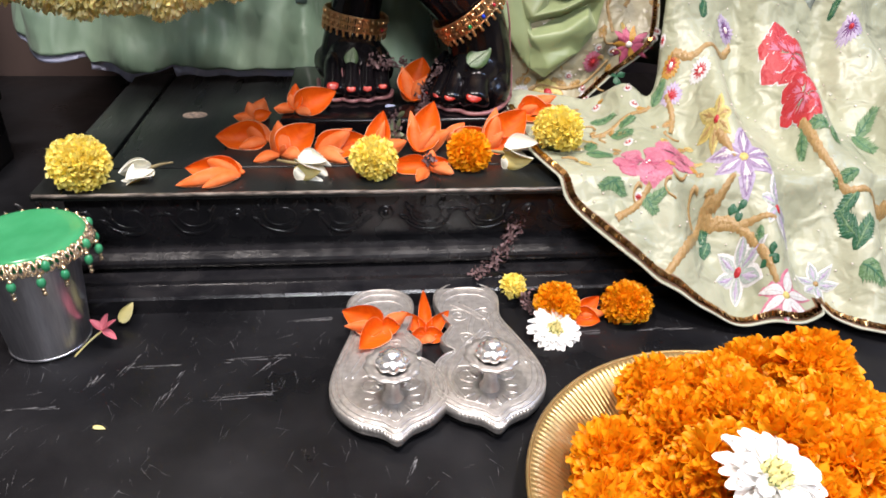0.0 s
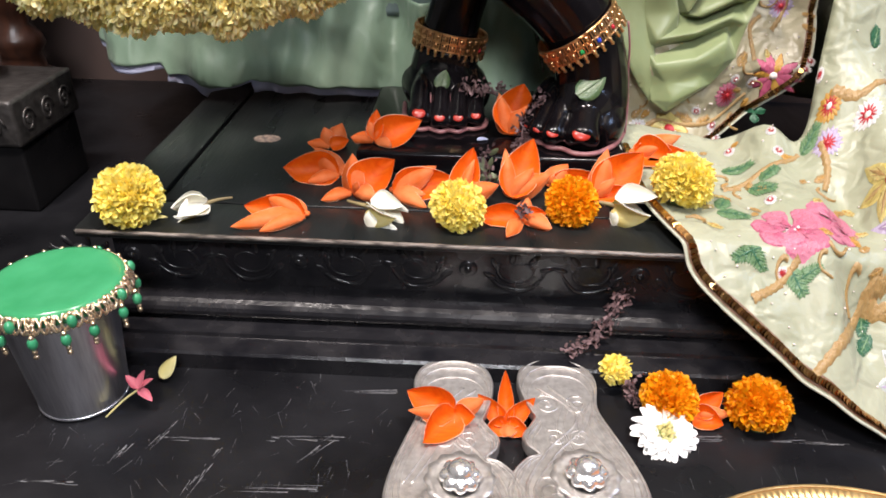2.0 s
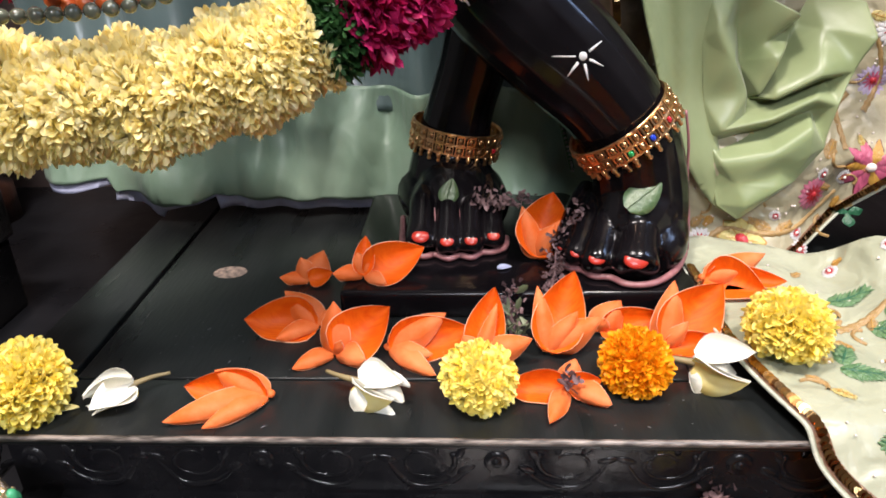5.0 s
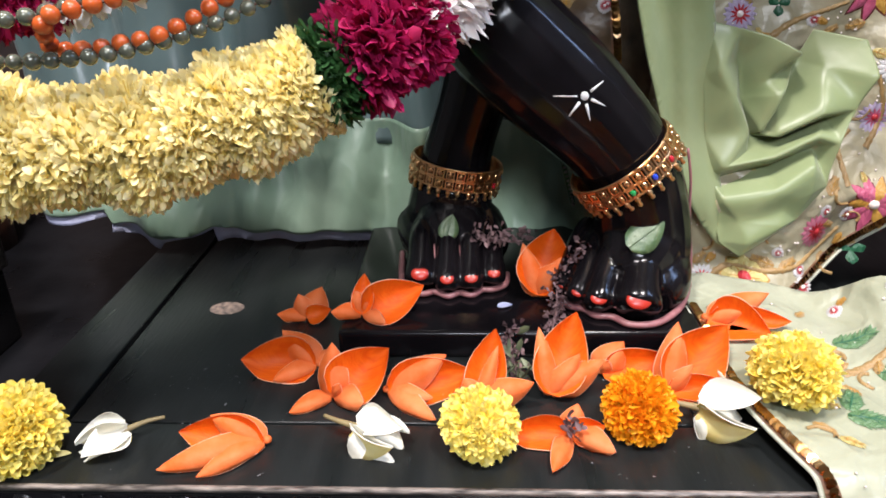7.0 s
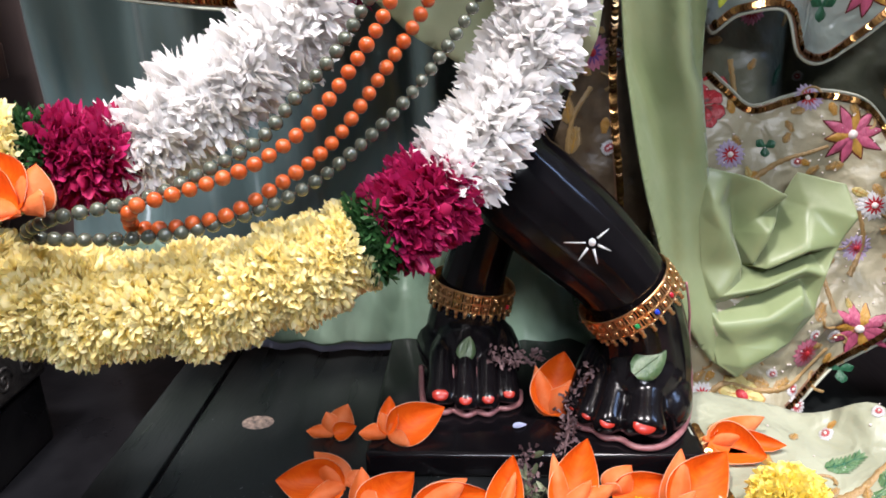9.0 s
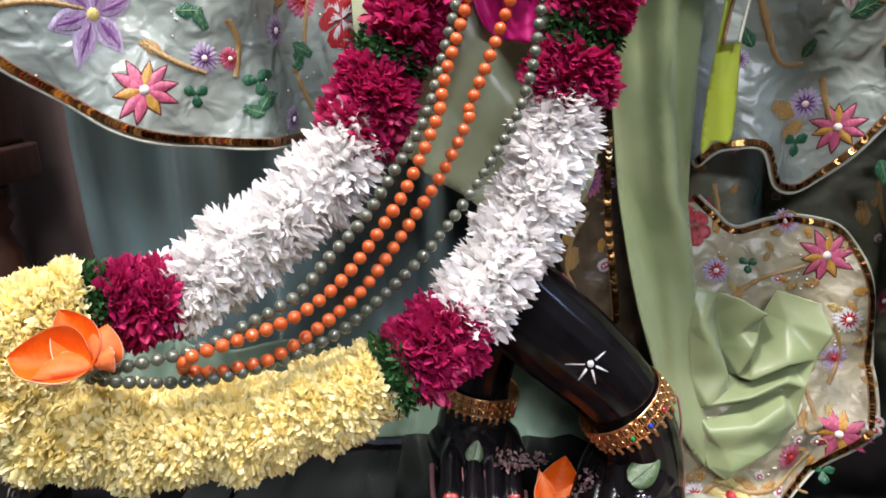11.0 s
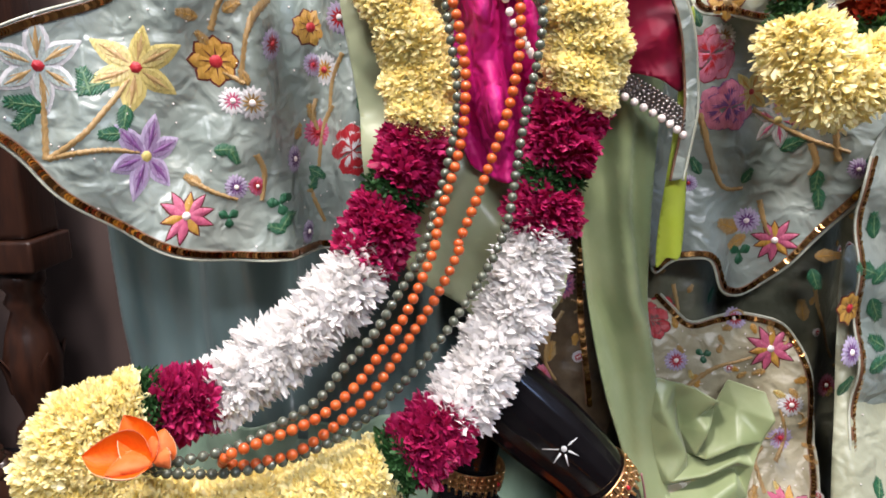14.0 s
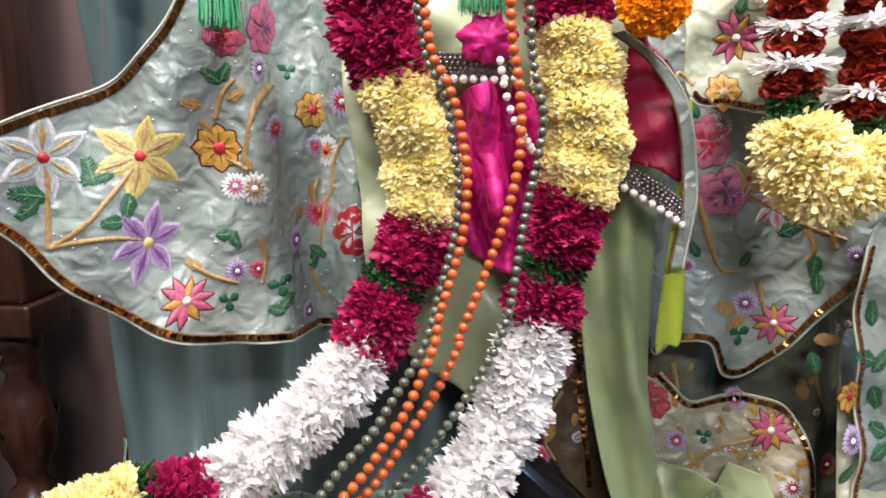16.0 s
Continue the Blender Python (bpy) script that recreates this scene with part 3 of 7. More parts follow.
    for x, y, dx in ((0.082, 0.828, 0.014), (0.066, 0.837, 0.016), (0.054, 0.849, 0.018)):
        tube(b, catmull([(x, y - 0.008, 0.148), (x + dx * 0.5, y + 0.008, 0.1635), (x + dx, y + 0.024, 0.175)], 10), 0.0010, 6, True, 1, 1)
    tube(b, catmull([(0.1500, 0.868, 0.14), (0.1505, 0.878, 0.165), (0.1475, 0.884, 0.195), (0.1445, 0.882, 0.225), (0.1395, 0.882, 0.25)], 20), 0.0011, 6, True, 1, 1)
    sx, sy, sz = 0.0535, 0.8390, 0.2995
    ball(b, (sx, sy, sz), 0.0032, 10, 8, (1, 0.5, 1), None, 3)
    for q in (95, 35, -25, -75, -130, 178):
        l = 0.016 if q != 178 else 0.021
        d = Vector((math.cos(radians(q)), 0.12 * math.cos(radians(q)) + 0.35 * math.sin(radians(q)), math.sin(radians(q))))
        p = Vector((sx, sy, sz))
        tube(b, [p + d * 0.005, p + d * 0.008, p + d * l], [0.0011, 0.0011, 0.0003], 6, True, 1, 3)
    ob = part("statue", b, [M_blackstone, M_pinkline, M_rednail, M_whitepaint])
    tagged(ob, "polished black stone statue legs with painted red toenails", "statue")
    return ob


statue_ob = statue()


# ---- garlands ----
def ring_frame(c):
    d = unit(np.gradient(c, axis=0))
    ref = np.array([0.0, -1.0, 0.15])
    a = unit(ref - (d @ ref)[:, None] * d)
    return d, a, np.cross(d, a)


def bloom_section(name, mat, parent, curve, s0, s1, radius, count, L, W, rs, label="", lean=0.3, jitter=0.35, cup=0.35, curl=0.2, inner=0.35, ends=0.0, widths=(0.35, 0.8, 1.0, 0.8)):
    """A stretch of a strung garland: petals that stand out from its thread."""
    g = np.random.RandomState(rs)
    n = len(curve)
    d, a, b = ring_frame(curve)
    s = g.uniform(s0, s1, count)
    idx = np.clip(s * (n - 1), 0, n - 1.001)
    i = idx.astype(int)
    f = (idx - i)[:, None]
    mixd = lambda q: q[i] * (1 - f) + q[i + 1] * f
    c, dd, aa, bb = mixd(curve), unit(mixd(d)), unit(mixd(a)), unit(mixd(b))
    th = g.uniform(0, 2 * np.pi, count)
    rad = aa * np.cos(th)[:, None] + bb * np.sin(th)[:, None]
    depth = inner + (1 - inner) * g.uniform(0, 1, count) ** 0.55
    edge = (s - s0) / (s1 - s0) * 2 - 1
    D = rad + dd * (g.normal(0, lean, count) + ends * edge)[:, None] + g.normal(0, jitter, (count, 3))
    N = dd * g.choice([-1, 1], count)[:, None] + g.normal(0, 0.6, (count, 3)) + rad * 0.3
    bulge = 1 - 0.18 * np.abs(edge) ** 4
    wob = 1 + 0.10 * np.sin(s * 173 + th * 2 + rs) + 0.07 * np.sin(s * 391 + rs * 2)
    LL = L * g.uniform(0.75, 1.2, count)
    base = c + rad * (radius * depth * bulge * wob - LL * 0.75)[:, None]
    v = petal_cloud(base, D, N, LL, W * g.uniform(0.7, 1.2, count), cup, curl, widths)
    k0, k1 = int(s0 * (n - 1)), int(s1 * (n - 1)) + 1
    bmc = bmesh.new()
    tube(bmc, curve[k0:k1 + 1], radius * 0.62, 14)
    bmc.verts.index_update()
    cv = np.array([q.co for q in bmc.verts])
    mesh = raw(name, np.concatenate([v[0], cv]).tolist(), v[1].tolist() + [[q.index + len(v[0]) for q in fc.verts] for fc in bmc.faces])
    bmc.free()
    return tagged(place(name, mesh, mat, parent, label), kind="stuff")


GL = [(-0.124, 0.862, 0.86), (-0.122, 0.862, 0.776), (-0.101, 0.862, 0.723), (-0.079, 0.862, 0.648), (-0.082, 0.855, 0.588), (-0.108, 0.845, 0.54), (-0.125, 0.833, 0.499),
      (-0.158, 0.812, 0.453), (-0.206, 0.788, 0.417), (-0.247, 0.768, 0.389), (-0.276, 0.752, 0.386), (-0.303, 0.737, 0.392), (-0.333, 0.717, 0.385), (-0.352, 0.703, 0.362),
      (-0.345, 0.702, 0.332), (-0.312, 0.706, 0.312), (-0.255, 0.717, 0.302), (-0.195, 0.731, 0.302), (-0.144, 0.742, 0.314), (-0.106, 0.752, 0.330), (-0.086, 0.757, 0.338),
      (-0.064, 0.767, 0.354), (-0.042, 0.786, 0.374), (-0.011, 0.812, 0.414), (0.012, 0.828, 0.465), (0.025, 0.838, 0.512), (0.036, 0.842, 0.55), (0.052, 0.848, 0.61),
      (0.064, 0.85, 0.65), (0.065, 0.853, 0.697), (0.053, 0.858, 0.759), (0.050, 0.862, 0.80), (0.048, 0.865, 0.87)]
curve = catmull(GL, 640)
NG = len(GL) - 1
garland = thing("flower_garland", (0, 0, 0), "long flower garland in yellow, white and magenta bands", "garland")
SECT = [("magenta_bloom_band", M_mbloom, 0.0, 2.05, 0.036, 2600), ("yellow_bloom_band", M_ybloom, 1.75, 3.85, 0.033, 5200), ("magenta_bloom_band", M_mbloom, 3.75, 4.7, 0.033, 1900),
        ("fern_tuft", M_fern, 4.65, 5.15, 0.029, 1500), ("magenta_bloom_band", M_mbloom, 5.05, 6.25, 0.033, 1900), ("white_bloom_band", M_wbloom, 6.05, 9.25, 0.031, 2600),
        ("magenta_bloom_band", M_mbloom, 9.2, 10.65, 0.030, 1900), ("fern_tuft", M_fern, 10.6, 11.15, 0.028, 1300), ("yellow_bloom_band", M_ybloom, 11.1, 18.95, 0.034, 14000),
        ("fern_tuft", M_fern, 18.95, 19.9, 0.030, 2000), ("magenta_bloom_band", M_mbloom, 19.85, 21.5, 0.032, 2300), ("white_bloom_band", M_wbloom, 21.35, 25.15, 0.031, 3400),
        ("magenta_bloom_band", M_mbloom, 25.05, 25.95, 0.033, 1800), ("fern_tuft", M_fern, 25.9, 26.35, 0.029, 1400), ("magenta_bloom_band", M_mbloom, 26.3, 27.4, 0.034, 2100),
        ("yellow_bloom_band", M_ybloom, 27.25, 30.25, 0.036, 7500), ("magenta_bloom_band", M_mbloom, 30.2, 32.0, 0.036, 2600)]
for j, (nm, m, a, b_, r, cnt) in enumerate(SECT):
    if m is M_ybloom:
        bloom_section(nm, m, garland, curve, a / NG, b_ / NG, r, int(cnt * 2.1), 0.0108, 0.0025, j, lean=0.32, jitter=0.26, cup=0.6, curl=0.26, inner=0.62)
    elif m is M_wbloom:
        bloom_section(nm, m, garland, curve, a / NG, b_ / NG, r, int(cnt * 1.0), 0.024, 0.0036, j, lean=0.30, jitter=0.22, cup=0.5, curl=0.20, inner=0.5, widths=(0.35, 0.8, 1.0, 0.55))
    elif m is M_mbloom:
        bloom_section(nm, m, garland, curve, a / NG, b_ / NG, r, int(cnt * 1.0), 0.016, 0.0034, j, lean=0.40, jitter=0.28, inner=0.5, cup=0.6, curl=0.2, widths=(0.4, 0.9, 1.0, 0.5))
    else:
        bloom_section(nm, m, garland, curve, a / NG, b_ / NG, r, cnt, 0.010, 0.0016, j, lean=0.6, jitter=0.6, cup=0.2)


# ---- cloths ----
curtain = thing("curtain", (0, 1.06, 0.12), "pale ice green satin curtain hanging in pleats", "curtain")


def hung(name, outline, surf, mat, parent, label="", **k):
    ob, ring = sheet(name, outline, surf, mat, None, label, **k)
    ob.parent = parent
    ob.matrix_parent_inverse = Matrix.Translation(parent.location).inverted()
    return ob, ring


hung("cloth", [(-0.545, 0.98), (-0.545, 0.6), (-0.54, 0.22), (-0.3, 0.21), (0.11, 0.21), (0.11, 0.98)], s_curtain, M_satin, curtain, curve=False, step=0.007)
skirting = thing("satin_skirting", (0, 1.02, 0.14), "green satin skirting gathered above the platform", "cloth")
hung("cloth", [(-0.545, 0.235), (-0.54, 0.152), (-0.511, 0.152), (-0.44, 0.152), (-0.394, 0.154), (-0.386, 0.14), (-0.351, 0.138), (-0.329, 0.131), (-0.305, 0.134), (-0.281, 0.14), (-0.27, 0.134), (-0.236, 0.132), (-0.19, 0.133), (-0.136, 0.132), (0.11, 0.132), (0.11, 0.235)], s_hem, M_hemsatin, skirting, curve=False, step=0.005)
hung("lining", [(-0.53, 0.16499999999999998), (-0.53, 0.145), (-0.513, 0.145), (-0.469, 0.143), (-0.423, 0.143), (-0.388, 0.147), (-0.388, 0.131), (-0.372, 0.126), (-0.353, 0.125), (-0.337, 0.116), (-0.33, 0.125), (-0.306, 0.132), (-0.281, 0.137), (-0.278, 0.123), (-0.237, 0.121), (-0.191, 0.124), (-0.137, 0.122), (0.105, 0.122), (0.105, 0.142)],
     lambda x, z: (x, s_hem(x, z)[1] + 0.004, z), M_lining, skirting, "lavender lining along the hem", curve=False, step=0.006)

shawl = thing("embroidered_shawl", (-0.3, 0.9, 0.47), "pale green silk shawl embroidered with flowers and vines", "shawl")
_, shawl_ring = hung("cloth", [(-0.50, 0.64), (-0.455, 0.676), (-0.431, 0.688), (-0.393, 0.707), (-0.352, 0.732), (-0.321, 0.765), (-0.297, 0.803), (-0.27, 0.86), (-0.2, 0.88), (-0.135, 0.88), (-0.133, 0.79),
                      (-0.133, 0.70), (-0.136, 0.60), (-0.138, 0.50), (-0.165, 0.466), (-0.21, 0.467), (-0.259, 0.472), (-0.307, 0.483), (-0.366, 0.522), (-0.404, 0.556), (-0.438, 0.602), (-0.475, 0.63)],
                     s_shawl, M_shawl, shawl, n=220)

upper = thing("embroidered_skirt", (0.25, 0.95, 0.42), "pale green silk skirt embroidered with flowers, gathered in folds", "skirt")
_, upper_ring = hung("cloth", [(0.165, 0.86), (0.162, 0.7), (0.158, 0.55), (0.160, 0.447), (0.19, 0.457), (0.218, 0.458), (0.232, 0.425), (0.262, 0.415), (0.29, 0.432), (0.326, 0.478), (0.355, 0.53), (0.384, 0.584), (0.43, 0.68), (0.45, 0.86)], s_upper, M_shawl, upper, n=160)
topc = thing("embroidered_scarf", (0.2, 0.92, 0.7), "pale green silk scarf with a sequinned hem", "scarf")
_, top_ring = hung("cloth", [(0.172, 0.711), (0.21, 0.703), (0.249, 0.697), (0.30, 0.694), (0.34, 0.76), (0.34, 0.88), (0.16, 0.88), (0.165, 0.79)], s_top, M_cream, topc)
veil = thing("embroidered_veil", (0.25, 0.9, 0.12), "long pale green embroidered veil hanging to the platform", "veil")
_, veil_ring = hung("cloth", [(0.10, 0.48), (0.17, 0.42), (0.195, 0.395), (0.215, 0.378), (0.245, 0.386), (0.269, 0.392), (0.30, 0.386), (0.322, 0.368), (0.338, 0.33), (0.345, 0.27), (0.342, 0.23), (0.328, 0.19), (0.30, 0.158),
               (0.265, 0.135), (0.22, 0.118), (0.17, 0.118), (0.150, 0.130), (0.148, 0.2), (0.12, 0.3), (0.09, 0.4)], s_veil, M_veil, veil, n=200)
sash = thing("satin_scarf", (0.15, 0.91, 0.16), "leaf green satin scarf hanging in long folds", "sash")
hung("cloth", [(0.085, 0.72), (0.075, 0.6), (0.076, 0.51), (0.082, 0.45), (0.091, 0.389), (0.104, 0.329), (0.119, 0.281), (0.140, 0.22), (0.170, 0.172), (0.192, 0.156), (0.198, 0.165), (0.180, 0.20), (0.171, 0.25), (0.163, 0.33), (0.153, 0.39), (0.148, 0.44), (0.149, 0.51), (0.152, 0.6), (0.16, 0.72)], s_sash, M_sash, sash, n=160, step=0.005)
dhoti = thing("green_dhoti", (-0.02, 0.9, 0.45), "pale green satin dhoti draped across the legs", "garment")
hung("cloth", [(-0.14, 0.86), (-0.14, 0.6), (-0.125, 0.50), (-0.09, 0.455), (-0.045, 0.425), (0.0, 0.39), (0.05, 0.42), (0.075, 0.55), (0.10, 0.7), (0.10, 0.86)], s_dhoti, M_dhoti, dhoti)
shade = thing("embroidered_backcloth", (0.05, 0.97, 0.3), "brown embroidered silk cloth behind the crossed legs", "cloth")
hung("cloth", [(0.012, 0.6), (0.008, 0.5), (0.012, 0.42), (0.045, 0.34), (0.12, 0.25), (0.13, 0.4), (0.12, 0.6)], s_shade, M_brownsilk, shade)
train = thing("embroidered_train", (0.3, 0.7, 0.0), "cream green silk train embroidered with flowers, spilling over the platform", "cloth")
_, train_ring = hung("cloth", [(0.148, 0.885), (0.143, 0.80), (0.146, 0.74), (0.160, 0.69), (0.178, 0.652), (0.215, 0.622), (0.262, 0.592), (0.31, 0.572), (0.36, 0.562), (0.395, 0.560), (0.42, 0.572), (0.425, 0.588), (0.435, 0.572), (0.47, 0.545),
               (0.55, 0.53), (0.62, 0.60), (0.62, 0.8), (0.60, 0.96), (0.45, 0.97), (0.36, 0.95), (0.328, 0.88), (0.308, 0.82), (0.28, 0.83), (0.21, 0.885)], s_train, M_cream, train, n=240)
far = thing("embroidered_drape", (0.38, 0.88, 0.3), "pale embroidered silk drape beside the skirt", "drape")
_, far_ring = hung("cloth", [(0.345, 0.57), (0.335, 0.52), (0.338, 0.44), (0.345, 0.36), (0.34, 0.28), (0.35, 0.22), (0.5, 0.22), (0.5, 0.66), (0.40, 0.64)], s_far, M_shawl, far)
# darkened sheet that fills the shaded gaps behind skirt and veil
under = thing("silk_underskirt", (0.3, 1.02, 0.12), "pale green embroidered silk underskirt in deep folds, coloured as shaded", "skirt")
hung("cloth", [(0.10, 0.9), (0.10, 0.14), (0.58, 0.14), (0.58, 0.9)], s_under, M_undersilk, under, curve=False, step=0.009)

# ---- flowers ----
M_mary = material("yellow_marigold_petal", (1.0, 0.78, 0.08), (1.0, 0.92, 0.36), 0.5, vary="island", scale=150, through_light=0.3)
M_maro = material("orange_marigold_petal", (0.9409, 0.3201, 0.00388), (0.97, 0.5044, 0.01358), 0.5, vary="island", scale=150, through_light=0.38)
M_calyx = material("green_calyx", (0.10, 0.16, 0.04), (0.16, 0.20, 0.06), 0.6)
M_pal_in = material("deep_orange_petal", (0.78, 0.095, 0.002), (0.88, 0.155, 0.006), 0.5, scale=90, stretch=(1, 8, 1), bump=0.25, bump_scale=250, through_light=0.28, spec=0.3)
M_pal_out = material("salmon_petal", (0.76, 0.130, 0.014), (0.84, 0.245, 0.085), 0.6, scale=55, bump=0.25, bump_scale=300, through_light=0.22, spec=0.3)
M_fran = material("frangipani_white", (0.90, 0.88, 0.76), (0.93, 0.93, 0.86), 0.45, scale=60, through_light=0.25)
M_frany = material("frangipani_throat", (0.85, 0.66, 0.16), (0.86, 0.76, 0.36), 0.45, scale=60, through_light=0.25)
M_pal_rim = material("pale_petal_rim", (0.90, 0.46, 0.27), (0.92, 0.56, 0.38), 0.6, through_light=0.3)
M_palegold = material("champagne_gold", (0.86, 0.70, 0.50), (0.62, 0.46, 0.30), 0.26, metal=0.9, scale=220, bump=0.3, bump_scale=500)
M_stem = material("brown_stem", (0.20, 0.15, 0.07), (0.28, 0.22, 0.10), 0.6)
M_daisy = material("daisy_white", (0.92, 0.91, 0.88), (0.95, 0.95, 0.94), 0.5, vary="island", through_light=0.2)
M_daisyc = material("daisy_centre", (0.80, 0.76, 0.42), (0.82, 0.72, 0.30), 0.6, vary="island")
M_tulsi = material("dried_basil", (0.10, 0.055, 0.06), (0.20, 0.12, 0.12), 0.7, vary="island")
M_tulsig = material("green_basil", (0.10, 0.13, 0.06), (0.20, 0.22, 0.14), 0.6, vary="island")
M_leaf = material("green_leaf", (0.048, 0.0912, 0.036), (0.0912, 0.1392, 0.0624), 0.32, scale=160, bump=0.4, bump_scale=300)
M_pinkstalk = material("pink_floret", (0.60, 0.16, 0.20), (0.50, 0.10, 0.14), 0.5)
M_paleyellow = material("pale_yellow_petal", (0.72, 0.62, 0.22), (0.78, 0.72, 0.40), 0.55, through_light=0.2)
M_brass = material("brass_plate", (0.60, 0.41, 0.18), (0.48, 0.32, 0.13), 0.34, metal=0.8, scale=60, bump=0.1, bump_scale=150)
M_silver = material("embossed_silver", (0.66, 0.63, 0.60), (0.44, 0.41, 0.39), 0.36, metal=0.72, scale=160, bump=0.25, bump_scale=300)
M_chrome = material("bright_silver", (0.92, 0.91, 0.90), (0.82, 0.81, 0.80), 0.22, metal=0.85)
M_steel = material("brushed_steel", (0.74, 0.74, 0.78), (0.56, 0.56, 0.61), 0.30, metal=0.95, scale=80, stretch=(6, 6, 0.2))
M_greensilk = material("emerald_cloth", (0.026, 0.23, 0.09), (0.044, 0.285, 0.125), 0.19, scale=30, bump=0.10, bump_scale=90, spec=0.6, pucker=(14, 0.35))
M_greenbead = material("jade_bead", (0.02, 0.22, 0.10), (0.05, 0.32, 0.15), 0.2, vary="object", coat=0.4)


def marigold_mesh(seed, r, dens=780, flat=0.86):
    g = np.random.RandomState(seed)
    i = np.arange(dens) + 0.5
    ph = np.arccos(1 - 1.72 * i / dens)
    th = np.pi * (1 + 5 ** 0.5) * i + g.normal(0, 0.2, dens)
    d = np.stack([np.cos(th) * np.sin(ph), np.sin(th) * np.sin(ph), np.cos(ph)], 1)
    d += g.normal(0, 0.09, d.shape)
    d = unit(d)
    N = np.array([0, 0, 1.0]) - d * d[:, 2:3] + g.normal(0, 0.5, d.shape)
    L = r * 0.42 * g.uniform(0.8, 1.15, dens)
    sc = np.array([1, 1, flat])
    P = d * sc * (r * 0.58) * g.uniform(0.92, 1.08, (dens, 1)) + np.array([0, 0, r * flat * 0.92])
    a = petal_cloud(P, d + g.normal(0, 0.34, d.shape), N, L, r * 0.084 * g.uniform(0.7, 1.25, dens), 0.9, 0.25, (0.5, 0.9, 1.15, 1.0))
    # inner ruffle
    n2 = dens // 2
    j = g.choice(dens, n2)
    b = petal_cloud(P[j] * 0.97, d[j] + g.normal(0, 0.5, (n2, 3)), g.normal(0, 1, (n2, 3)), r * 0.40, r * 0.13, 1.2, -0.2, (0.5, 1, 1.2, 1))
    bmc = bmesh.new()
    ball(bmc, (0, 0, r * flat * 0.92), r * 0.66, 14, 10, (1, 1, flat))
    bmc.verts.index_update()
    c = (np.array([v.co for v in bmc.verts]), [[v.index for v in f.verts] for f in bmc.faces])
    bmc.free()
    k1, k2 = len(a[0]), len(a[0]) + len(b[0])
    V = np.concatenate([a[0], b[0], c[0]]).tolist()
    F = a[1].tolist() + (b[1] + k1).tolist() + [[q + k2 for q in f] for f in c[1]]
    return raw("bloom", V, F)


def marigold(x, y, z, r, mat, seed, label, tilt=(0, 0, 0), group="", dens=780, flat=0.86):
    t = thing("marigold", (x, y, z), label, "flower", group)
    t.rotation_euler = [radians(q) for q in tilt]
    tagged(place("bloom", marigold_mesh(seed, r, dens, flat), mat, t))
    b = bmesh.new()
    lathe(b, [(r * 0.05, 0.0), (r * 0.2, 0.0), (r * 0.34, r * 0.25), (r * 0.3, r * 0.5)], 10)
    part("calyx", b, M_calyx, t)
    return t


YM, OM = "bright yellow marigold bloom lying on the platform", "deep orange marigold bloom lying on the platform"
marigold(-0.300, 0.700, 0.113, 0.0285, M_mary, 1, YM, (18, -4, 20), "offered blooms")
marigold(-0.028, 0.708, 0.113, 0.0245, M_mary, 2, YM, (30, 5, 80), "offered blooms")
marigold(0.078, 0.734, 0.113, 0.0235, M_maro, 3, OM, (30, 8, 10), "offered blooms")
marigold(0.174, 0.732, 0.127, 0.0275, M_mary, 4, "bright yellow marigold bloom on the silk train", (24, 4, 140), "offered blooms")
marigold(0.150, 0.610, 0.003, 0.0235, M_maro, 5, "orange marigold bloom on the black table", (40, -10, 60), "table blooms")
marigold(0.229, 0.588, 0.0, 0.0255, M_maro, 6, "orange marigold bloom on the black table", (35, 12, 160), "table blooms")
marigold(0.116, 0.636, 0.0155, 0.0140, M_mary, 7, "small yellow marigold bloom against the moulding", (45, 0, 30), "table blooms", 120)


def leaf_sheet(bm, L, W, m, cup=0.4, curl=0.3, tip=1.0, mats=(0, 0), n=8, thick=0.0005, twist=0.0):
    """A pointed cupped petal or leaf along +x, as a thin body with an inner and an outer face."""
    grid = []
    for side in (0, 1):
        rows = []
        for i in range(n + 1):
            v = i / n
            w = W * (math.sin(math.pi * min(v ** 0.8 * 0.94 + 0.06, 1)) ** 0.75) * (1 - 0.15 * v) + 0.0002
            row = []
            for j in range(5):
                u = j / 2 - 1
                z = cup * W * (u * u) * math.sin(math.pi * (0.15 + 0.8 * v)) + curl * L * v * v
                p = Vector((L * v, u * w, z + (thick if side else 0)))
                if twist:
                    p.rotate(Euler((twist * v, 0, 0)))
                row.append(bm.verts.new(m @ p))
            rows.append(row)
        grid.append(rows)
    for side in (0, 1):
        for i in range(n):
            for j in range(4):
                q = [grid[side][i][j], grid[side][i][j + 1], grid[side][i + 1][j + 1], grid[side][i + 1][j]]
                bm.faces.new(q if side else q[::-1]).material_index = mats[side]
    for i in range(n):
        for j in (0, 4):
            bm.faces.new((grid[0][i][j], grid[1][i][j], grid[1][i + 1][j], grid[0][i + 1][j])).material_index = mats[0]
    return bm


def aim(az, el, roll=0.0):
    return Euler((radians(roll), radians(-el), radians(az))).to_matrix().to_4x4()


